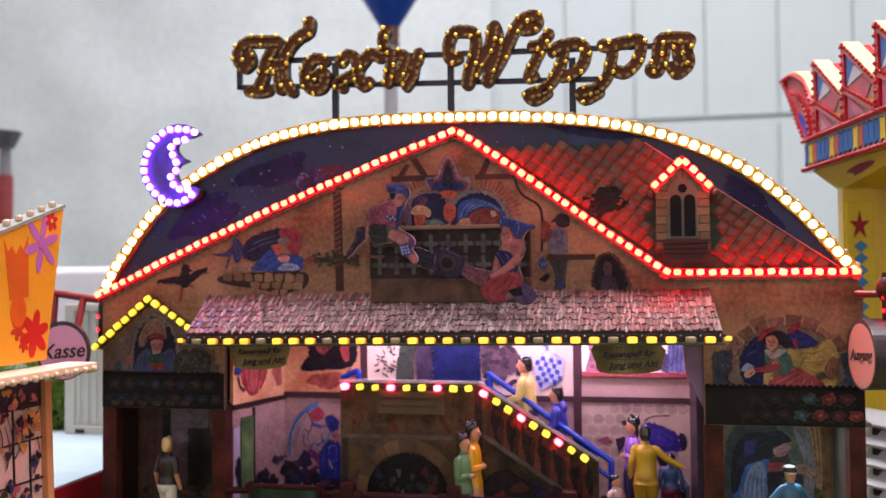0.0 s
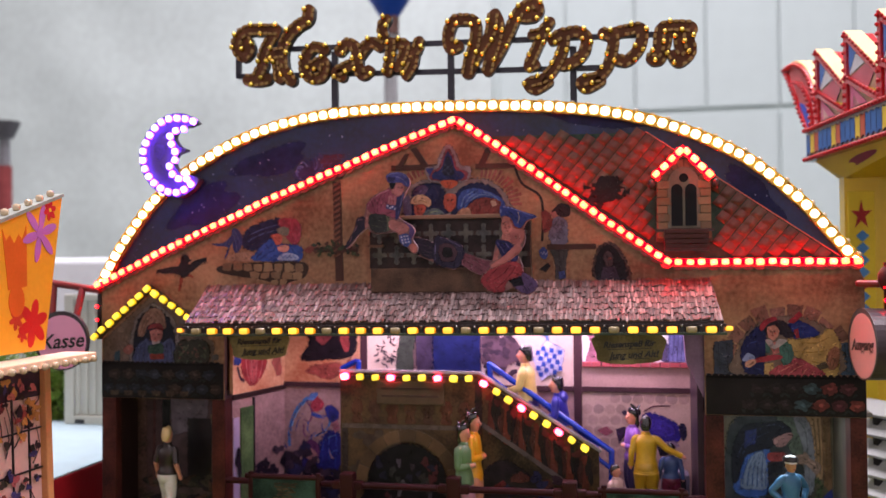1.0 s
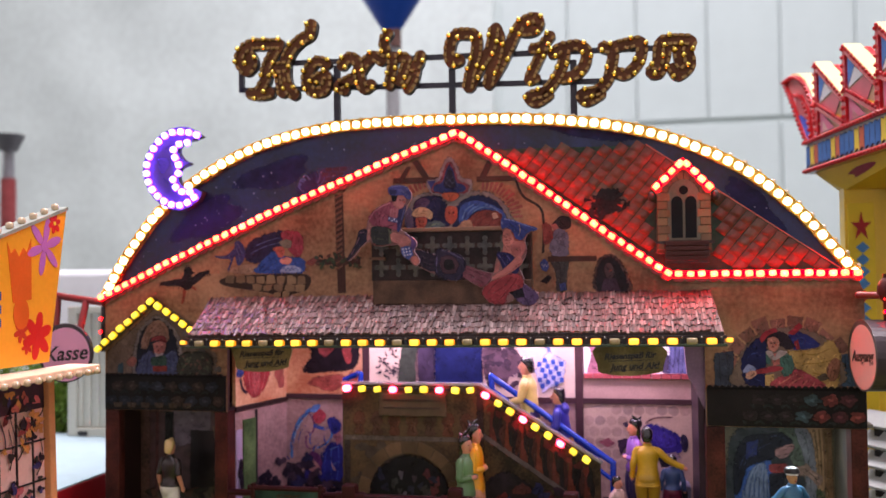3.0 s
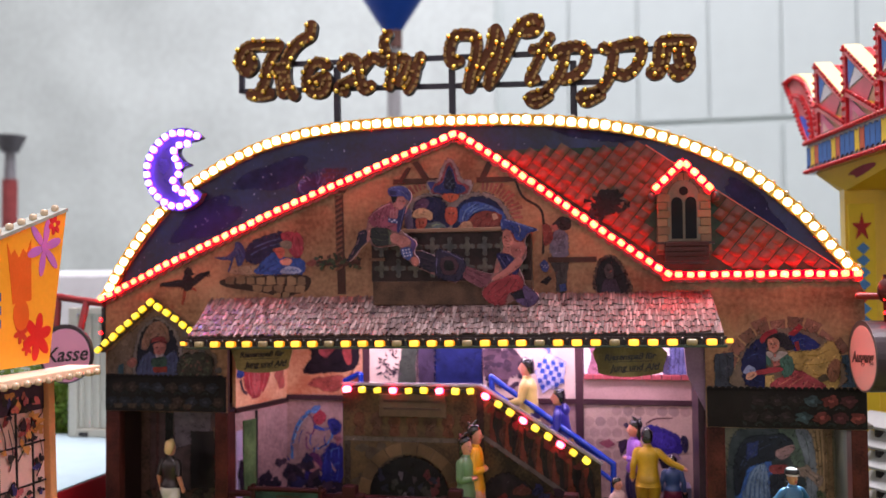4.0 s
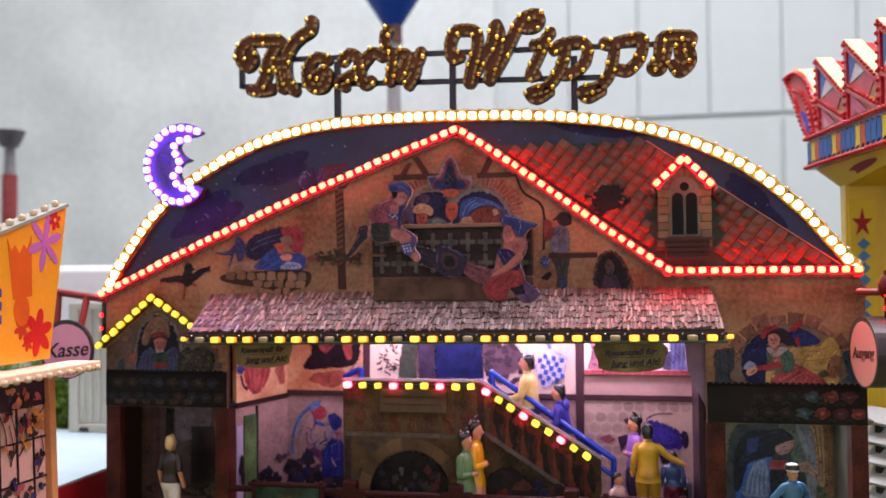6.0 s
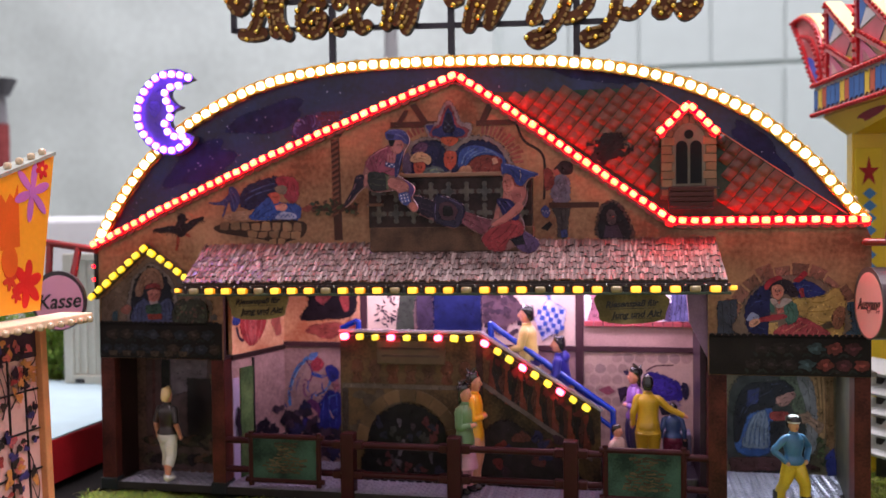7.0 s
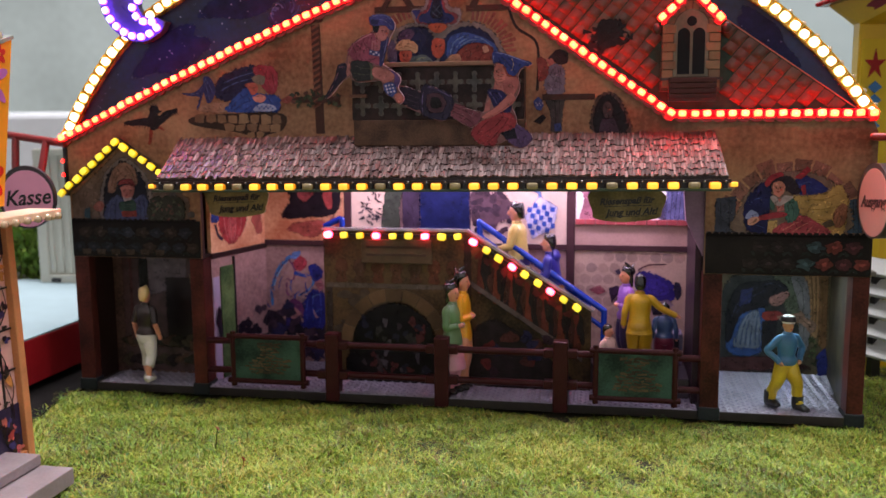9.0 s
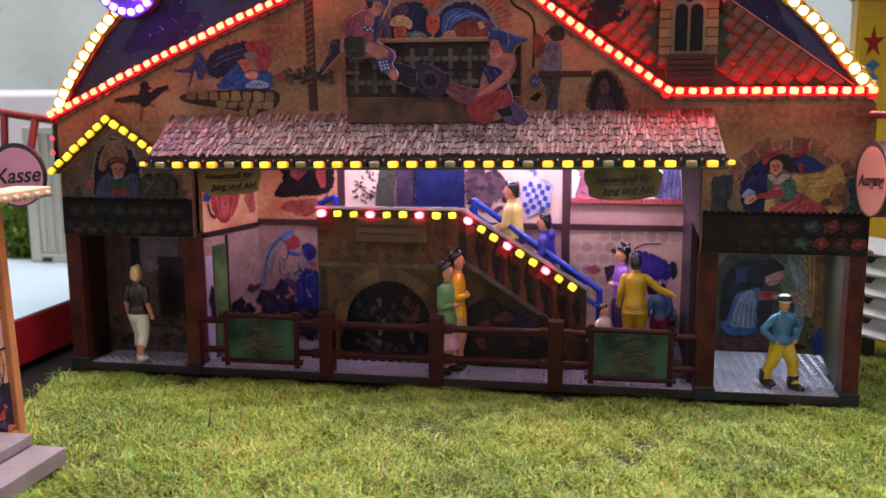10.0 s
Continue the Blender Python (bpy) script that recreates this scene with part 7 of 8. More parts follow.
# ---- round signs on red pipes ----
def disc_sign(at, words, yaw, label, size, face, deep=0.06):
    x, y, z = at
    m = Matrix.Translation(at) @ Matrix.Rotation(radians(yaw), 4, "Z")
    sg = thing("round_sign", (x, y, z - 0.6), label, "sign", "round signs")
    b = Build()
    b.prism(ell(0, 0, 0.66, 0.66, 40), -0.02, deep, ink((58, 44, 50), rough=0.35))
    b.done("drum", sg, "dark plum drum", m=m)
    b = Build()
    rim = ell(0, 0, 0.665, 0.665, 40)
    inner = ell(0.02, -0.03, 0.60, 0.60, 40)
    for k in range(40):
        j = (k + 1) % 40
        b.prism([rim[k], rim[j], inner[j], inner[k]], -0.035, -0.018, ink((84, 72, 72) if deep > 0.1 else (52, 42, 46), rough=0.3))
    b.done("rim", sg, "thin rim", m=m)
    b = Build()
    b.prism(ell(0.02, -0.03, 0.60, 0.60, 40), -0.04, -0.03, face)
    b.done("face", sg, "pale pink face", m=m)
    piece("lettering", text_mesh(words, size, BLACK if size > 0.3 else ink((84, 58, 60)), 0.3, 0.004, 0.006), sg, m @ Matrix.Translation((0.02, -0.046, -0.02)) @ Matrix.Rotation(radians(90), 4, "X") @ Matrix.Rotation(radians(4), 4, "Z"))
    return sg, m


sg, m = disc_sign((-8.69, -0.55, 4.31), "Kasse", 0, "round pale pink sign with black lettering on a red pipe", 0.46, ink((240, 168, 200), var=0.06, bump=0))
b = Build()
b.path([(-8.02, -0.1, 5.42), (-9.6, 0.1, 5.62)], 0.085, RED_PIPE)
b.tube((-8.50, -0.38, 4.6), (-8.50, -0.05, 5.48), 0.08, 0.08, RED_PIPE)
b.tube((-9.3, -0.1, 4.2), (-9.3, 0.05, 5.55), 0.08, 0.08, RED_PIPE)
b.done("pipe_bracket", sg, "dark red pipe bracket")
b = Build()
b.box(-8.14, -8.06, -0.03, 0.1, 4.3, 5.4, DARK)
b.done("corner_strip", sg, "dark corner strip")
for z in (4.75, 5.05):
    b = Build()
    b.ball((-8.15, -0.03, z), 0.035, RED_RIM, u=8, v=6)
    b.done("corner_light", sg, "small red light")
sg, m = disc_sign((7.98, -0.8, 4.39), "Ausgang", -82, "round pale pink sign turned aside on a red pipe", 0.29, ink((232, 170, 164), var=0.06, bump=0), 0.34)
b = Build()
b.path([(8.15, 0.05, 5.50), (7.98, -0.5, 5.50), (8.35, -0.8, 5.50)], 0.07, RED_PIPE)
b.tube((8.42, -0.85, 4.4), (8.42, -0.85, 5.9), 0.10, 0.10, ink((60, 26, 26)))
b.ball((8.42, -0.85, 5.6), 0.2, ink((70, 30, 30)), 1, 1, 1.3)
b.done("pipe_bracket", sg, "dark red pipe bracket")
for z in (5.2, 5.45):
    b = Build()
    b.ball((8.33, -0.94, z), 0.03, RED_RIM, u=8, v=6)
    b.done("corner_light", sg, "small red light")


# ---- figurines: plain painted plastic shapes ----
def figurine(at, h, turn, top, trousers, hair, label, shoes=(20, 18, 18), skin=(222, 150, 122), skirt=None, arms="down", stride=0.0, bend=0.0, hat=None, bare=0.0, spread=0.0, wide=1.0, coat=0.0, boots=1.0, bun=False, hood=False, short=False, long=False, band=None):
    b = Build()
    g = dict(rough=0.34, var=0.22, size=3.0, coat=0.25, bump=0.15)
    T, L, H, S, F = ink(top, **g), ink(trousers, **g), ink(hair, rough=0.16, var=0.2, size=3.0, coat=0.9, bump=0.1), ink(shoes, **g), ink(skin, **g)
    u = h / 2.0
    for s in (-1, 1):
        fx, fy = 0.11 * s + spread * s, -0.30 * s * stride
        kx, ky = 0.115 * s + spread * 0.6 * s, -0.05 - 0.17 * s * stride
        up = 0.06 if stride * s < 0 else 0.0
        calf = (kx * 0.4 + fx * 0.6, ky * 0.45 + fy * 0.55 + 0.03, 0.33 + up)
        if bare:
            b.limb([(kx, ky, 0.56, 0.09, 0.09), (*calf, 0.075, 0.085), (fx, fy, 0.10 + up, 0.05, 0.055)], F)
            b.limb([(0.10 * s, 0.0, 1.02, 0.13, 0.14), (0.11 * s, ky * 0.5, 0.80, 0.145, 0.15), (kx, ky, 0.56, 0.112, 0.118), (calf[0], calf[1], calf[2] - 0.02, 0.10, 0.105)], L)
        else:
            b.limb([(0.10 * s, 0.0, 1.02, 0.13, 0.14), (0.11 * s, ky * 0.5, 0.80, 0.15, 0.155), (kx, ky, 0.56, 0.118, 0.12), (*calf, 0.105, 0.112), (fx, fy, 0.12 + up, 0.10, 0.105)], L)
        b.limb([(fx, fy + 0.09, 0.06 + up, 0.05 * boots, 0.05 * boots), (fx, fy + 0.05, 0.07 + up, 0.085 * boots, 0.075 * boots), (fx + 0.01 * s, fy - 0.08, 0.06 + up, 0.085 * boots, 0.06 * boots), (fx + 0.02 * s, fy - 0.18 * boots, 0.05 + up, 0.05 * boots, 0.035 * boots)], S)
        if boots > 1.2:
            b.limb([(fx, fy + 0.03, 0.30 + up, 0.115, 0.12), (fx, fy + 0.03, 0.16 + up, 0.12, 0.12), (fx, fy + 0.03, 0.05 + up, 0.11, 0.12)], S)
    k = bend * 0.2
    b.limb([(0, 0, 0.84, 0.16, 0.13), (0, 0.02, 0.95, 0.23, 0.185), (0, 0.0, 1.1, 0.205, 0.155)], L, 14)
    low = 1.02 - coat
    b.limb([(0, 0.01, low, 0.235 + coat * 0.1, 0.185 + coat * 0.1), (0, 0.0, low + 0.06, 0.24 + coat * 0.08, 0.19 + coat * 0.06), (0, 0.0, 1.18, 0.185 + coat * 0.12, 0.142 + coat * 0.1), (0, k * 0.5 - 0.01, 1.36, 0.222, 0.162), (0, k * 0.8, 1.52, 0.236, 0.15), (0, k, 1.61, 0.165, 0.11), (0, k, 1.665, 0.082, 0.074)], T, 16)
    b.limb([(0, k - 0.005, 1.64, 0.095, 0.088), (0, k - 0.01, 1.67, 0.098, 0.09), (0, k - 0.012, 1.70, 0.082, 0.078)], T, 12, n=2)
    if not skirt:
        b.limb([(0, 0.005, low + 0.015, 0.238 + coat * 0.1, 0.188 + coat * 0.1), (0, 0.005, low + 0.03, 0.246 + coat * 0.1, 0.196 + coat * 0.1), (0, 0.005, low + 0.05, 0.238 + coat * 0.1, 0.188 + coat * 0.09)], T, 16, n=2)
    if skirt:
        b.limb([(0, 0, 0.46, 0.29, 0.25), (0, 0, 0.5, 0.31, 0.26), (0, 0, 0.8, 0.25, 0.21), (0, 0, 1.1, 0.2, 0.155)], ink(skirt, **g), 16)
    b.limb([(0, k, 1.62, 0.07, 0.07), (0, k - 0.01, 1.7, 0.062, 0.066), (0, k - 0.01, 1.76, 0.065, 0.07)], F)
    hy = bend * 0.24 - 0.01
    b.limb([(0, hy - 0.05, 1.695, 0.03, 0.03), (0, hy - 0.045, 1.725, 0.066, 0.07), (0, hy - 0.015, 1.79, 0.094, 0.11), (0, hy, 1.87, 0.104, 0.125), (0, hy, 1.95, 0.085, 0.1), (0, hy, 1.99, 0.03, 0.03)], F, 14)
    b.limb([(0, hy - 0.115, 1.88, 0.012, 0.014), (0, hy - 0.145, 1.825, 0.02, 0.026), (0, hy - 0.12, 1.80, 0.012, 0.014)], F, 8, n=2)
    b.limb([(0, hy - 0.112, 1.775, 0.03, 0.012), (0, hy - 0.12, 1.765, 0.03, 0.014), (0, hy - 0.11, 1.752, 0.022, 0.01)], ink((176, 84, 76), **g), 8, n=2)
    for s in (-1, 1):
        b.ball((0.04 * s, hy - 0.108, 1.862), 0.014, ink((26, 20, 22), **g), 1.2, 0.6, 0.8, 6, 4)
        b.ball((0.104 * s, hy + 0.01, 1.83), 0.026, F, 0.5, 1.0, 1.4, 6, 5)
    b.limb([(0, hy + 0.095, 1.60 if long else 1.73, 0.06, 0.035), (0, hy + 0.085, 1.70 if long else 1.77, 0.11 if long else 0.09, 0.055), (0, hy + 0.072, 1.82, 0.112, 0.07), (0, hy + 0.045, 1.90, 0.120, 0.095), (0, hy + 0.012, 1.965, 0.108, 0.118), (0, hy - 0.005, 2.015, 0.07, 0.085), (0, hy, 2.03, 0.02, 0.02)], H, 14)
    if hood:
        b.limb([(0, k + 0.10, 1.50, 0.12, 0.06), (0, k + 0.115, 1.60, 0.16, 0.08), (0, k + 0.09, 1.69, 0.13, 0.06), (0, k + 0.06, 1.73, 0.06, 0.03)], T, 12)
    if band:
        b.limb([(0, hy, 1.885, 0.122, 0.142), (0, hy, 1.91, 0.126, 0.146), (0, hy, 1.94, 0.118, 0.138)], ink(band, **g), 14)
    if bun:
        b.ball((0, hy + 0.115, 1.94), 0.085, H, 1.0, 0.9, 1.1)
        b.limb([(0, hy + 0.06, 2.0, 0.05, 0.05), (0, hy + 0.02, 2.06, 0.045, 0.035), (0, hy - 0.04, 2.11, 0.02, 0.015)], H, 8, n=3)
        b.limb([(0, hy + 0.1, 1.99, 0.04, 0.04), (0, hy + 0.14, 2.05, 0.03, 0.025), (0, hy + 0.17, 2.08, 0.01, 0.01)], H, 8, n=3)
    if hat:
        b.limb([(0, hy, 1.93, 0.155, 0.17), (0, hy, 1.96, 0.15, 0.165), (0, hy, 2.03, 0.125, 0.14), (0, hy, 2.07, 0.04, 0.05)], ink(hat, **g), 14)
    for s in (-1, 1):
        if arms == "hips":
            e, w = (0.42 * s, 0.06, 1.30), (0.24 * s, -0.10, 1.06)
        elif arms == "folded":
            e, w = (0.27 * s, -0.04, 1.25), (0.08 * s, -0.18, 1.27)
        elif arms == "out" and s < 0:
            e, w = (-0.42, -0.02, 1.36), (-0.70, -0.06, 1.22)
        elif arms == "rail":
            e, w = (0.27 * s, -0.08, 1.28), (0.24 * s, -0.28, 1.20)
        else:
            e, w = (0.285 * s, 0.05, 1.27), (0.31 * s, -0.05, 1.0)
        sh = (0.21 * s, k * 0.9, 1.55)
        ax = (0, 1, 0)
        b.limb([(0.12 * s, k * 0.9, 1.605, 0.05, 0.045), (*sh, 0.082, 0.078), (sh[0] * 0.45 + e[0] * 0.55, sh[1] * 0.45 + e[1] * 0.55, sh[2] * 0.45 + e[2] * 0.55, 0.078, 0.074), (*e, 0.07, 0.068)] + ([] if short else [(e[0] * 0.5 + w[0] * 0.5, e[1] * 0.5 + w[1] * 0.5, e[2] * 0.5 + w[2] * 0.5, 0.068, 0.062), (*w, 0.058, 0.054)]), T, 10, ax)
        d = (Vector(w) - Vector(e)).normalized()
        if short:
            b.limb([(*e, 0.055, 0.055), (e[0] * 0.5 + w[0] * 0.5, e[1] * 0.5 + w[1] * 0.5, e[2] * 0.5 + w[2] * 0.5, 0.055, 0.05), (*w, 0.042, 0.038)], F, 10, ax)
        else:
            b.limb([(*(Vector(w) - d * 0.03), 0.062, 0.058), (*(Vector(w) - d * 0.01), 0.068, 0.064), (*(Vector(w) + d * 0.01), 0.06, 0.055)], T, 10, ax, n=2)
        q = Vector(w) + d * 0.10
        b.limb([(*w, 0.045, 0.04), (*(Vector(w) + d * 0.06), 0.06, 0.04), (*q, 0.03, 0.02)], F, 8, ax)
    m = Matrix.Translation(at) @ Matrix.Rotation(radians(turn), 4, "Z") @ Matrix.Diagonal((u * 1.1 * wide, u * 1.1 * wide, u, 1))
    ob = b.done("figurine", None, label, "", "figurine", m=m, at=at)
    return tagged(ob, group="painted figurines")


# low deck at the rear of the bay, where some of them stand
dk = Build()
dk.box(3.14, 5.06, 0.72, 2.38, 0.186, 0.60, ink((84, 78, 90), rough=0.3, var=0.3), bevel=0.02)
dk.done("bay_deck", ride, "grey raised deck in the bay")
figurine((-6.52, 0.16, 0.19), 2.10, 168, (46, 34, 34), (228, 222, 214), (226, 190, 130), "plastic figurine in dark top and white cropped trousers at the entrance", (228, 222, 216), bare=0.6, stride=0.6, wide=0.86, spread=0.05, short=True)
figurine((0.24, 0.40, 0.19), 2.3, 66, (96, 134, 88), (214, 150, 170), (20, 16, 18), "plastic figurine in green jacket and pink skirt by the fence", skirt=(206, 146, 168), arms="folded", bun=True, coat=0.1, wide=0.82, long=True)
figurine((0.40, 0.72, 0.19), 2.5, 82, (236, 168, 24), (210, 150, 120), (24, 18, 18), "plastic figurine in bright yellow shirt beside the fence", arms="folded", wide=0.76, coat=0.12, bun=True)
figurine((1.50, 1.52, 1.66), 2.42, -100, (224, 194, 118), (70, 50, 120), (22, 18, 20), "plastic figurine in cream jacket on the stairs", arms="rail", bend=-0.1, coat=0.22, wide=0.95)
figurine((2.26, 1.52, 1.18), 2.22, -100, (48, 46, 158), (150, 104, 40), (24, 16, 30), "small plastic figurine in deep blue jacket on the stairs", arms="rail", bend=-0.35, coat=0.1, wide=0.94, hood=True)
figurine((3.80, 1.50, 0.60), 2.14, -70, (158, 104, 200), (60, 50, 90), (22, 18, 22), "plastic figurine in purple shirt in the bay", arms="folded", bun=True, wide=0.86, long=True)
figurine((4.06, 1.02, 0.60), 2.05, 176, (206, 164, 30), (190, 150, 30), (14, 14, 18), "plastic figurine in yellow with one arm held out", arms="out", wide=0.92, coat=0.2)
figurine((4.58, 1.22, 0.60), 1.45, 180, (60, 84, 134), (120, 36, 66), (20, 18, 26), "plastic figurine in blue top behind the fence")
figurine((3.42, 0.60, 0.19), 1.5, 60, (226, 190, 180), (80, 60, 70), (26, 18, 18), "small plastic figurine with black hair behind the fence")
figurine((6.86, 0.42, 0.19), 1.82, 28, (62, 116, 156), (206, 176, 40), (24, 22, 24), "plastic figurine in blue shirt and yellow trousers in the exit room", (22, 20, 22), arms="hips", stride=0.55, hat=(30, 28, 30), skin=(206, 150, 110), spread=0.10, wide=0.96, boots=1.4, band=(226, 224, 220))

# grey crate at the rear of the bay
cr = Build()
cr.box(4.40, 5.0, 1.75, 2.3, 0.60, 1.30, ink((120, 118, 140)), bevel=0.03)
cr.box(4.46, 4.92, 1.735, 1.76, 0.68, 1.2, ink((40, 38, 46)))
cr.done("crate", None, "lilac grey box with a dark front at the bay wall", "", "box")


# ---- ticket booth with printed orange board ----
def booth():
    bo = thing("ticket_booth", (-7.5, -6.5, 0.0), "orange flower-print ticket booth with lit awning and grey steps", "ticket booth")
    X = -6.35
    # the board stands in the plane x = X; local u runs away from the viewer along y
    m = Matrix.Translation((X, 0, -0.13)) @ Matrix.Rotation(radians(90), 4, "Z") @ Matrix.Translation((-0.134, 0, 0)) @ Matrix.Diagonal((0.92, 1, 1, 1))

    def board(pts, d0, d1, mat, name, label="", side=None, parent=bo):
        b = Build()
        b.prism(pts, -d1, -d0, mat, side)
        return b.done(name, parent, label, m=m)
    orange = ink((246, 164, 36), rough=0.35, var=0.1, size=0.8, bump=0.03)
    main = board([(-9.6, 4.62), (-4.72, 4.62), (-4.20, 7.30), (-4.18, 7.36), (-9.6, 5.7)], -0.10, 0.0, orange, "sign_board", "orange board with flower print", DARK)
    top = Build()
    top.prism(line([(-4.16, 7.38), (-9.6, 5.73)], 0.06), -0.02, 0.35, ink((150, 156, 146)))
    tp = top.done("top_edge", bo, "pale grey top edge", m=m)
    for p, d in spaced([(-4.4, 7.36), (-9.4, 5.84)], 0.36):
        piece("bulb", C_ME, tp, m @ Matrix.Translation((p.x, 0.1, p.y + 0.03)) @ Matrix.Scale(1.05, 4))

    def flower(cx, cz, r, n, rgb, wide, name="flower_print", hole=None):
        b = Build()
        for k in range(n):
            a = 2 * math.pi * k / n + 0.3
            b.prism(ell(cx + 0.55 * r * math.cos(a), cz + 0.55 * r * math.sin(a), 0.46 * r, wide * r, 14, math.degrees(a)), -0.008 - 0.0006 * k, 0.002, ink(rgb, var=0.12))
        b.prism(ell(cx, cz, 0.2 * r, 0.2 * r, 12), -0.014, 0.002, ink(hole or rgb, var=0.1))
        b.done(name, main, m=m)
    flower(-4.88, 6.66, 0.52, 6, (190, 110, 190), 0.16)
    flower(-4.58, 7.08, 0.19, 6, (216, 44, 50), 0.26, hole=(246, 200, 60))
    flower(-5.08, 5.10, 0.42, 6, (206, 40, 34), 0.24)
    flower(-5.55, 5.20, 0.2, 6, (200, 60, 40), 0.24)
    flower(-5.38, 4.94, 0.15, 6, (206, 50, 40), 0.24)
    red = ink((222, 98, 32), var=0.12)
    b = Build()
    b.prism([(-5.95, 6.70), (-5.84, 6.50), (-5.74, 6.60), (-5.62, 6.46), (-5.50, 6.62), (-5.40, 6.54), (-5.28, 6.78), (-5.26, 5.74), (-5.78, 5.68)], -0.008, 0.002, red)
    b.prism(ell(-5.55, 5.50, 0.22, 0.27, 18), -0.010, 0.002, red)
    b.done("crown_print", main, m=m)
    b = Build()
    for k in range(3):
        b.prism([(-6.5, 5.3 + 0.22 * k), (-6.1, 5.3 + 0.22 * k), (-6.1, 5.44 + 0.22 * k), (-6.5, 5.44 + 0.22 * k)], -0.008, 0.002, ink((40, 70, 190)))
    b.done("text_bar", main, m=m)
    # awning
    b = Build()
    b.box(-6.5, -5.86, -9.6, -3.66, 4.24, 4.38, ink((244, 208, 176), var=0.08), bevel=0.02)
    aw = b.done("awning", bo, "pale peach awning slab")
    for k in range(20):
        piece("bulb", C_ME, aw, Matrix.Translation((-5.84, -3.80 - 0.28 * k, 4.27)) @ Matrix.Scale(1.0, 4))
    piece("bulb", C_ME, aw, Matrix.Translation((-6.05, -3.66, 4.26)) @ Matrix.Scale(1.4, 4))
    # wall with square windows and flower print, leaning a little outwards
    Build.base = lean = Matrix(((1, 0, -0.035, -0.05), (0, 1, 0, 0), (0, 0, 1, 0), (0, 0, 0, 1)))
    b = Build()
    b.box(-7.6, -6.42, -9.6, -4.28, 0.0, 4.24, ink((226, 178, 172), var=0.12, size=1.0), bevel=0.02)
    w = b.done("wall", bo, "pink tiled wall with flower print")
    b = Build()
    b.box(-6.44, -6.40, -9.6, -4.29, 3.66, 4.24, ink((60, 40, 56), var=0.5, size=3))
    b.box(-6.44, -6.40, -9.6, -4.29, 0.3, 1.1, ink((50, 40, 70), var=0.6, size=3))
    b.done("dark_frieze", w, "dark patterned frieze")
    for y in (-4.62, -5.05, -5.5, -5.95):
        b = Build()
        b.box(-6.425, -6.395, y - 0.015, y + 0.015, 1.1, 3.66, DARK)
        b.done("glazing_bar", w, "thin dark glazing bar")
    for z in (1.7, 2.4, 3.1):
        b = Build()
        b.box(-6.428, -6.392, -9.6, -4.29, z - 0.015, z + 0.015, DARK)
        b.done("glazing_bar", w)
    rnd = random.Random(17)
    mu = Mural(-0.006)
    mu.dim, mu.detail = 0.95, 0.6
    for k in range(14):
        y, z = rnd.uniform(-5.4, -4.45), rnd.uniform(0.4, 3.7)
        a = rnd.uniform(0.6, 2.4)
        mu.lay(line(curve([(y, z), (y + 0.22 * math.cos(a) + 0.1, z + 0.3 * math.sin(a)), (y + 0.3 * math.cos(a), z + 0.7 * math.sin(a))], 4), 0.035, 0.5), (46, 30, 36))
    for k in range(110):
        y, z = rnd.uniform(-5.4, -4.38), rnd.uniform(0.32, 4.0)
        mu.lay(blob(y, z, rnd.uniform(0.04, 0.11), rnd.uniform(0.04, 0.10), k, 0.45, 12), rnd.choice([(40, 28, 36), (168, 60, 50), (214, 110, 84), (226, 150, 60), (66, 60, 110), (56, 50, 40), (206, 96, 90), (52, 34, 40)]))
    mu.done("leaf_print", w, "dark leaves and blossoms", m=lean @ Matrix.Translation((-6.40, 0, 0)) @ Matrix.Rotation(radians(90), 4, "Z"))
    b = Build()
    b.box(-6.44, -6.30, -4.29, -4.11, 0.0, 4.24, ink((206, 140, 92), var=0.2), bevel=0.02)
    b.done("corner_post", bo, "light wood corner post")
    b = Build()
    b.box(-6.44, -6.32, -9.6, -4.29, 0.0, 0.26, ink((196, 130, 84), var=0.2), bevel=0.02)
    b.done("base_board", bo, "light wood base board")
    Build.base = None
    for k, (x1, y1, z1) in enumerate(((-5.10, -4.93, 0.28), (-5.66, -4.96, 0.48))):
        b = Build()
        b.box(-6.30, x1, -9.0, y1, 0.0 if k == 0 else 0.3, z1, ink((146, 136, 138), var=0.18, rough=0.6), bevel=0.02)
        b.done("step", bo, "grey step")


booth()


# ---- two dry stalks in the grass ----
def stalk(x, y, h, rgb, tip, label):
    w = thing("dry_stalk", (x, y, -0.05), label, "plant")
    b = Build()
    b.tube((x, y, -0.1), (x + h * 0.1, y + 0.01, h * 0.55), 0.009, 0.008, ink(rgb), 6)
    b.tube((x + h * 0.1, y + 0.01, h * 0.55), (x + h * 0.18, y, h), 0.008, 0.006, ink(rgb), 6)
    b.done("stem", w)
    b = Build()
    for k in range(3):
        b.ball(Vector((x + h * 0.18 + 0.02 * (k - 1), y, h - 0.02 * k)), 0.017, ink(tip, var=0.3), u=7, v=5)
    b.done("bud", w, "small faded bud")


stalk(-3.57, -2.92, 0.36, (52, 34, 28), (176, 110, 96), "thin dark dry stalk with a pale pink bud")
stalk(-2.68, -3.78, 0.16, (120, 44, 32), (140, 44, 34), "short red stalk standing in the grass")


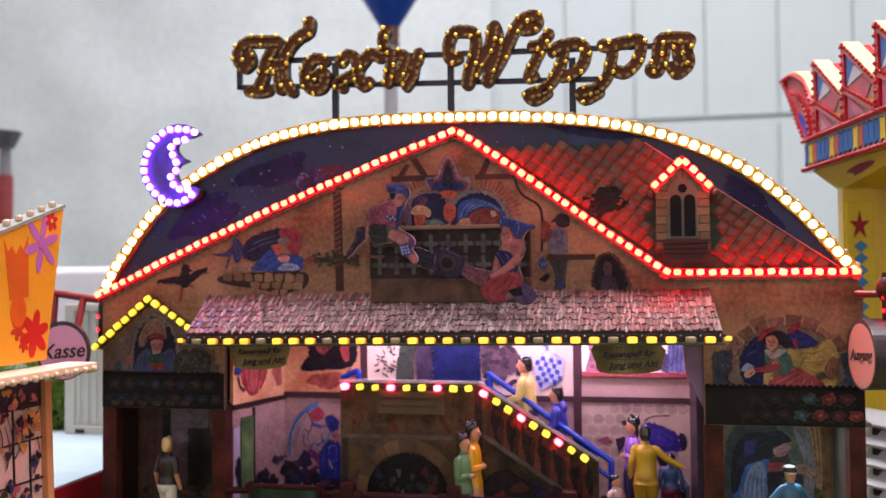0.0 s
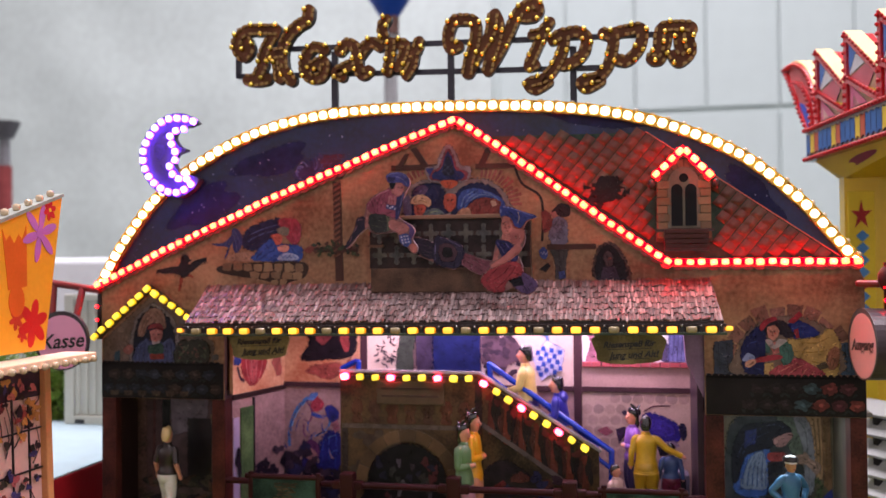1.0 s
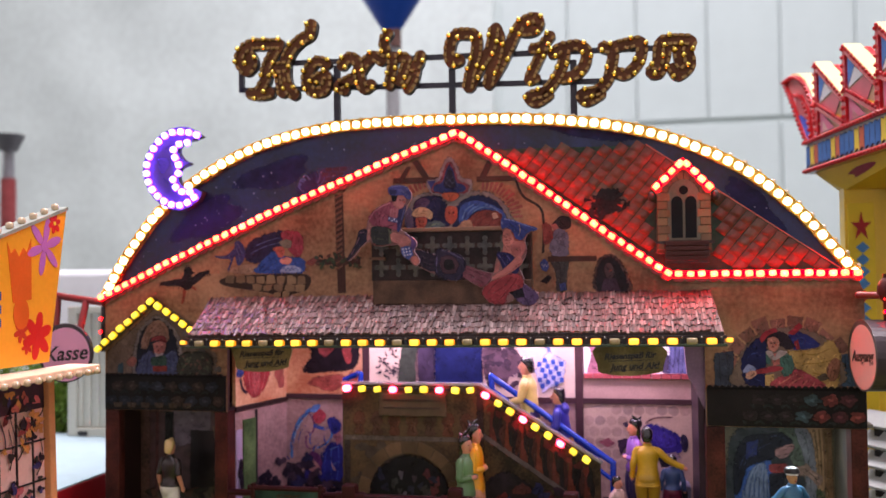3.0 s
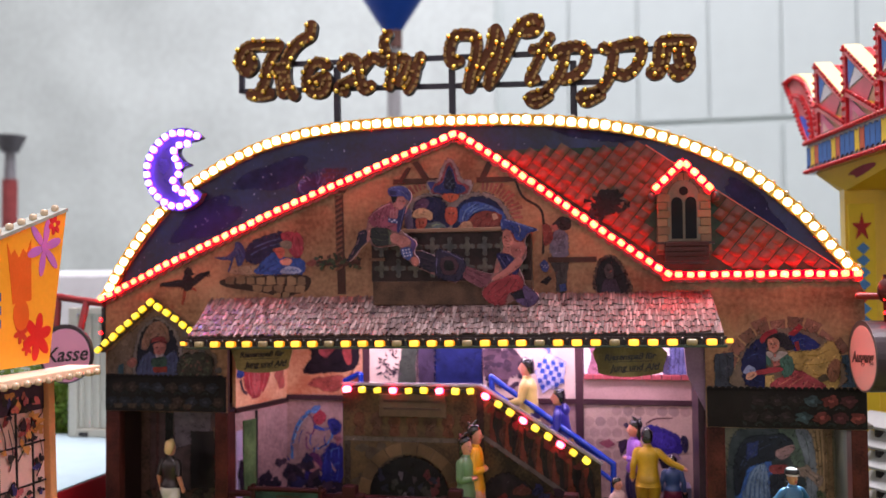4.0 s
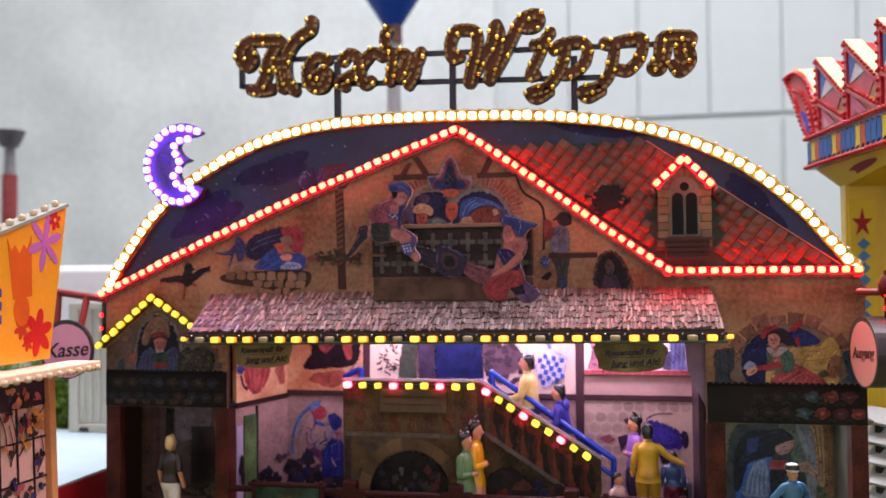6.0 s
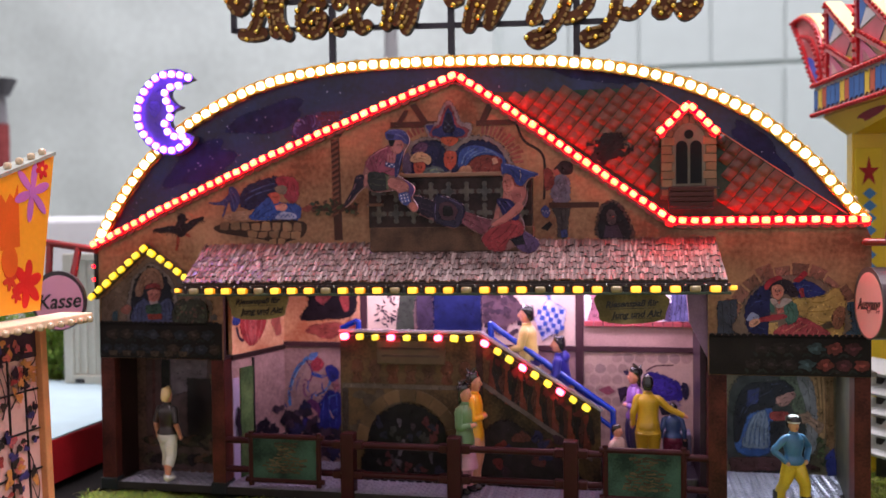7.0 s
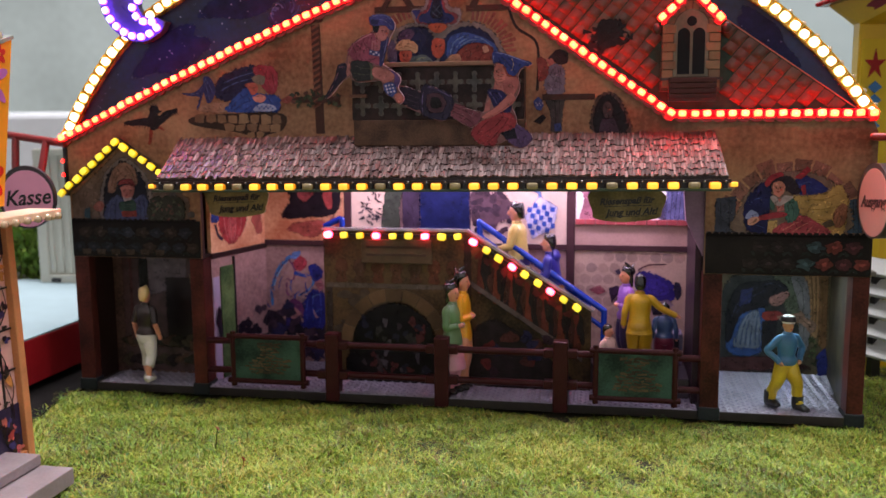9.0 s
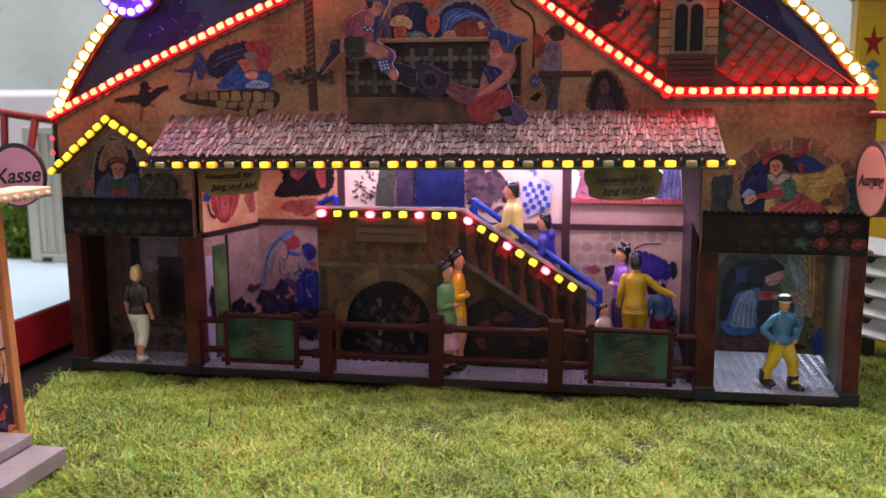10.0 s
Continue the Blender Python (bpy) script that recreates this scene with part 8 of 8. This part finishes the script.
# ---- neighbour stage, container, bushes ----
st = Build()
st.box(-15.5, -9.0, -0.75, 6.6, 0.16, 1.16, ink((150, 22, 30), rough=0.3, var=0.2), bevel=0.02)
sob = st.done("red_stage", None, "red-sided stage with pale blue-grey top", "", "stage")
st = Build()
st.box(-15.5, -9.01, -0.73, 6.6, 1.164, 1.21, ink((160, 184, 190), rough=0.5, var=0.06), bevel=0.01)
st.done("stage_top", sob, "pale blue-grey stage top")
for x in (-9.6, -12.2, -14.8):
    for y in (0.4, 4.0):
        st = Build()
        st.box(x - 0.15, x + 0.15, y - 0.15, y + 0.15, -0.1, 0.17, DARK)
        st.done("stage_foot", sob, "dark stage foot")
# near-black sheet laid on the ground in place of the stage's shade
st = Build()
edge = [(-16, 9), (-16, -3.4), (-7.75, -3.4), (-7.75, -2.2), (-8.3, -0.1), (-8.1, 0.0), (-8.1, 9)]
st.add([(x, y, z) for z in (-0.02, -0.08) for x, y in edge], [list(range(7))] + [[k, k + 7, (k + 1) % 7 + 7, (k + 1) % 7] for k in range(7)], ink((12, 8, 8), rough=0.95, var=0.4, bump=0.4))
st.done("underlay", sob, "black sheet standing in for the shade under the stage")


def container():
    grey = ink((186, 186, 174), rough=0.5, var=0.1, size=0.6)
    c = thing("shipping_container", (-10.5, 6.2, 1.2), "pale grey ribbed shipping container", "container")
    b = Build()
    b.box(-13.1, -8.0, 6.2, 11, 1.24, 5.1, grey, bevel=0.03)
    b.done("body", c)
    for k in range(17):
        b = Build()
        b.box(-12.8 + k * 0.275, -12.66 + k * 0.275, 6.14, 6.22, 1.5, 4.95, grey, bevel=0.02)
        b.done("rib", c)
    for z0, z1 in ((1.215, 1.46), (4.95, 5.15)):
        b = Build()
        b.box(-13.12, -7.95, 6.08, 6.26, z0, z1, grey, bevel=0.02)
        b.done("rail", c, "pale grey frame rail")
    for x in (-13.12, -8.25):
        b = Build()
        b.box(x, x + 0.3, 6.06, 6.3, 1.215, 5.15, grey, bevel=0.03)
        b.done("corner_post", c)
    b = Build()
    b.box(-12.75, -12.45, 6.055, 6.1, 1.24, 1.36, DARK)
    b.done("fork_pocket", c, "dark fork pocket")


container()
LEAF = random_tint("leaf", [(96, 140, 34), (130, 170, 50), (70, 108, 26), (160, 190, 80), (110, 150, 40)], rough=0.6)


def bush(at, rx, ry, rz, n, seed):
    r = random.Random(seed)
    e = thing("bush", (at[0], at[1], at[2] - rz), "bright green clumpy model bush", "bush", "bushes")
    b = Build()
    for k in range(4):
        a = k * 1.6
        b.tube((at[0], at[1], at[2] - rz), (at[0] + 0.5 * rx * math.cos(a), at[1] + 0.5 * ry * math.sin(a), at[2] + 0.2 * rz), 0.09, 0.04, ink((80, 60, 40)), 6)
    b.done("stem", e, "thin brown stems")
    b = Build()
    for k in range(n):
        v = Vector((r.gauss(0, 1), r.gauss(0, 1), r.gauss(0, 1))).normalized() * (r.random() ** 0.4)
        wob = 1 + 0.25 * noise.noise(v * 2.1 + Vector((seed, 0, 0)))
        p = Vector((at[0] + v.x * rx * wob, at[1] + v.y * ry * wob, at[2] + v.z * rz * wob))
        q = Euler((r.uniform(0, 6), r.uniform(0, 6), r.uniform(0, 6))).to_matrix()
        s = r.uniform(0.06, 0.13)
        b.add([p + q @ Vector(c) * s for c in ((-1, 0, 0), (0, -0.6, 0.15), (1, 0, 0), (0, 0.6, 0.15))], [(0, 1, 2, 3)], LEAF)
    b.done("crown", e, "small green leaves", kind="stuff")


bush((-14.2, 7.3, 2.4), 1.2, 0.9, 1.35, 3600, 1)
bush((-17.0, 8.0, 2.2), 1.3, 1.0, 1.3, 1600, 2)

# white low box, lamp post and blue funnel far behind
b = Build()
b.box(-40, -24, 28, 36, -0.2, 6.6, ink((226, 232, 236), rough=0.4, var=0.05), bevel=0.3)
b.done("white_trailer", None, "plain white trailer body far behind", "", "trailer")
lp = thing("lamp_post", (-33.4, 30, -0.2), "grey lamp post with a dark head and red lower part", "lamp post")
b = Build()
b.tube((-33.4, 30, -0.2), (-33.4, 30, 12.3), 0.45, 0.45, ink((130, 60, 60)))
b.done("pole", lp, "reddish pole")
b = Build()
b.tube((-33.4, 30, 12.3), (-33.4, 30, 14.2), 0.35, 0.3, ink((120, 122, 126)))
b.tube((-33.4, 30, 14.0), (-33.4, 30, 15.0), 0.5, 0.95, ink((86, 88, 92)))
b.done("head", lp, "dark grey lamp head")
fn = thing("blue_funnel_mast", (-8.6, 30, -0.2), "blue inverted cone on a pale grey mast", "fairground mast")
b = Build()
b.tube((-9.05, 30, 19.7), (-9.05, 30, 27.5), 0.4, 5.3, ink((30, 76, 170), rough=0.4, var=0.15), 28)
b.done("cone", fn, "blue cone")
b = Build()
b.tube((-9.0, 30, -0.2), (-9.0, 30, 19.2), 0.5, 0.36, ink((176, 180, 184), var=0.1), 14)
b.tube((-9.0, 30, 18.9), (-9.0, 30, 19.9), 0.5, 0.5, ink((120, 90, 84)), 14)
b.done("mast", fn, "pale grey mast")


# ---- yellow tower with its crown ----
def tower():
    tw = thing("crown_tower", (10.2, 4.5, -0.1), "yellow ride tower with a red, blue and yellow zigzag crown", "fairground tower")
    yel = ink((236, 196, 30), rough=0.35, var=0.1, size=0.7, bump=0.03)
    red = ink((206, 30, 34), rough=0.25, var=0.15, coat=0.5)
    cap = ink((244, 226, 160), rough=0.35, var=0.06)
    a = math.atan2(1.0 - 6.5, 9.0 - 8.1)
    m = Matrix.Translation((8.23, 6.5, -0.03)) @ Matrix.Rotation(a, 4, "Z") @ Matrix.Translation((0.62, 0, 0.25)) @ Matrix.Diagonal((0.9, 1, 1, 1))
    L = 7.8
    # lower ring with coloured tablets
    b = Build()
    b.box(0, L, 0.0, 0.5, 8.36, 9.05, ink((206, 206, 196)), m=m)
    b.done("ring", tw, "grey ring behind the tablets")
    for z0, z1 in ((8.28, 8.40), (9.02, 9.14)):
        b = Build()
        b.box(-0.06, L, -0.10, 0.5, z0, z1, red, bevel=0.02, m=m)
        n = 40
        for k in range(n):
            b.ball(m @ Vector((k * L / n, -0.10, (z0 + z1) / 2)), 0.055, red, u=6, v=5)
        b.done("red_rim", tw, "red studded rim")
    cols = [(50, 104, 176), (236, 204, 60), (206, 96, 60), (54, 108, 180), (58, 112, 184)]
    for k in range(26):
        b = Build()
        x = 0.05 + k * 0.30
        b.prism([(x, 8.43), (x + 0.145, 8.50), (x + 0.29, 8.43), (x + 0.275, 8.7), (x + 0.29, 8.98), (x + 0.145, 8.91), (x, 8.98), (x + 0.015, 8.7)], -0.05, 0.0, ink(cols[k % 5], var=0.12), ink((70, 74, 90)))
        b.done("tablet", tw, m=m)
    # teeth
    for i in range(3):
        s0 = 0.87 + 1.95 * i
        s1 = s0 + 1.85
        zt, zl = 10.9, 9.72
        t = [(s0, 9.12), (s0, zt), (s0 + 0.1, zt + 0.02), (s1, zl), (s1, 9.12)]
        b = Build()
        b.prism(t, 0.02, 0.55, ink((186, 150, 120)), red)
        tooth = b.done("tooth", tw, "red-edged crown tooth with coloured facets", m=m)
        b = Build()
        for p, q in (((s0, 9.12), (s0, zt)), ((s0, zt), (s1, zl)), ((s0 + 0.02, 9.9), (s1, 9.16)), ((s1, zl), (s1, 9.12))):
            b.prism(line([p, q], 0.16), -0.06, 0.04, red)
            for pp, d in spaced([p, q], 0.2):
                b.ball((pp.x - d.y * 0.06, -0.07, pp.y + d.x * 0.06), 0.05, red, u=6, v=5)
        b.done("red_edge", tooth, m=m)
        b = Build()
        b.prism(line([(s0 - 0.03, zt + 0.10), (s1 + 0.02, zl + 0.10)], 0.05), -0.06, 0.34, cap)
        b.done("cap", tooth, "cream lit cap", m=m)
        for pts, rgb in (([(s0 + 0.1, 10.0), (s0 + 0.1, 10.8), (s0 + 0.5, 10.4)], (92, 136, 206)), ([(s0 + 0.12, 10.85), (s0 + 0.5, 10.4), (s0 + 1.3, 10.05), (s0 + 1.2, 10.2)], (80, 124, 196)),
                         ([(s0 + 0.1, 9.96), (s0 + 0.5, 10.38), (s0 + 1.1, 10.1)], (224, 224, 226)), ([(s0 + 0.15, 9.9), (s0 + 1.15, 10.06), (s0 + 1.6, 9.85), (s0 + 1.2, 9.5)], (206, 110, 120)),
                         ([(s0 + 0.5, 9.7), (s0 + 1.6, 9.4), (s0 + 1.7, 9.2), (s0 + 1.5, 9.2)], (230, 196, 60)), ([(s0 + 0.15, 9.2), (s0 + 0.15, 9.75), (s0 + 1.1, 9.2)], (220, 120, 150)),
                         ([(s0 + 0.3, 9.2), (s0 + 0.3, 9.5), (s0 + 0.7, 9.2)], (240, 200, 190))):
            b = Build()
            b.prism(pts, 0.0, 0.03, ink(rgb, var=0.12), ink((60, 60, 70)))
            b.done("facet", tooth, m=m)
    # corner horn
    b = Build()
    horn = curve([(0.05, 9.12), (-0.45, 9.6), (-1.05, 10.3), (-1.75, 10.98), (-0.9, 10.98), (0.0, 10.6), (0.6, 9.9), (0.85, 9.3), (0.85, 9.12)], 4)
    b.prism(horn, 0.02, 0.5, ink((210, 110, 110)), red)
    hn = b.done("corner_horn", tw, "curved red corner horn", m=m)
    b = Build()
    for pts in (curve([(0.05, 9.12), (-0.45, 9.6), (-1.05, 10.3), (-1.75, 10.98)], 4), curve([(-1.75, 10.98), (-0.9, 10.98), (0.0, 10.6), (0.6, 9.9), (0.85, 9.3)], 4), curve([(-0.9, 10.5), (-0.3, 10.3), (0.2, 9.8), (0.4, 9.2)], 4)):
        b.prism(line(pts, 0.12), -0.05, 0.04, red)
        for p, d in spaced(pts, 0.18):
            b.ball((p.x, -0.07, p.y), 0.05, red, u=6, v=5)
    b.done("red_edge", hn, m=m)
    b = Build()
    b.prism(curve([(-0.1, 9.16), (-0.5, 9.62), (-0.6, 9.9), (-0.2, 9.75), (0.1, 9.4), (0.2, 9.16)], 3, True), 0.0, 0.03, ink((60, 90, 200)))
    b.done("facet", hn, m=m)
    b = Build()
    b.prism(line(curve([(-1.75, 11.06), (-0.9, 11.06), (0.0, 10.68), (0.66, 9.98), (0.95, 9.4)], 4), 0.05), 0.0, 0.42, cap)
    b.done("cap", hn, m=m)
    # yellow flare and column
    b = Build()
    p = [m @ Vector(v) for v in ((0.15, 0.1, 8.3), (L, 0.1, 8.3), (L, 4, 8.3), (0.15, 4, 8.3))]
    q = [Vector(v) for v in ((8.93, 5.1, 7.95), (8.93, 4.6, 7.95), (12.5, 4.6, 7.95), (12.5, 5.1, 7.95))]
    b.add(p + q, [(0, 1, 5, 4), (1, 2, 6, 5), (2, 3, 7, 6), (3, 0, 4, 7), (0, 3, 2, 1)], yel)
    b.done("flare", tw, "yellow flared underside")
    b = Build()
    b.prism([(8.9, -0.1), (9.7, -0.1), (9.7, 8.0), (8.9, 8.0)], 4.6, 5.1, yel)
    b.prism([(9.7, -0.1), (12.4, -0.1), (12.4, 8.0), (9.7, 8.0)], 4.95, 5.1, yel)
    b.done("column", tw, "yellow column")
    b = Build()
    b.box(8.96, 9.56, 4.50, 4.62, 0.0, 7.62, ink((240, 206, 50), var=0.08), bevel=0.02)
    pn = b.done("front_panel", tw, "yellow panel with star and diamonds")
    star = [(9.25 + (0.30 if k % 2 == 0 else 0.11) * math.sin(k * math.pi / 5) * 0.8, 7.04 + (0.36 if k % 2 == 0 else 0.13) * math.cos(k * math.pi / 5)) for k in range(10)]
    b = Build()
    b.prism(star, 4.47, 4.5, ink((176, 40, 36), var=0.15))
    b.done("star", pn, "red star")
    for k in range(12):
        b = Build()
        z = 6.54 - k * 0.29
        b.prism([(9.27, z + 0.14), (9.42, z), (9.27, z - 0.14), (9.12, z)], 4.47, 4.5, ink((80, 140, 200) if k < 3 or k % 4 else (200, 60, 50), var=0.15))
        b.done("diamond", pn, "blue diamond")
    b = Build()
    out = (p[1] - p[0]).cross(q[0] - p[0]).normalized() * 0.02
    out = out if out.x < 0 else -out
    spot = []
    for t in range(24):
        f, g = 0.52 + 0.16 * math.cos(t * math.pi / 12), 0.42 + 0.2 * math.sin(t * math.pi / 12)
        spot.append(p[0].lerp(p[1], f).lerp(q[0].lerp(q[1], f), g) + out)
    b.add(spot, [list(range(24))], ink((150, 40, 60)))
    b.done("flare_spot", tw, "dark red oval painted on the flare")


tower()

# plank benches beside the tower
bn = thing("plank_steps", (10.0, 3.5, -0.1), "grey-white plank steps beside the tower", "steps")
for k in range(5):
    b = Build()
    mm = Matrix.Translation((9.02, 4.3, 0.42 + 0.47 * k)) @ Matrix.Rotation(radians(-58), 4, "Z")
    b.box(0, 3.6, 0, 0.5, 0, 0.10, ink((206, 210, 208), rough=0.5, var=0.12), bevel=0.02, m=mm @ Matrix.Rotation(radians(38), 4, "X"))
    b.done("plank", bn, "grey-white plank")
for s in (0.3, 3.2):
    b = Build()
    mm = Matrix.Translation((9.02, 4.3, 0)) @ Matrix.Rotation(radians(-58), 4, "Z")
    b.box(s, s + 0.15, 0.18, 0.45, -0.1, 2.3, DARK, m=mm)
    b.done("support", bn, "dark support")
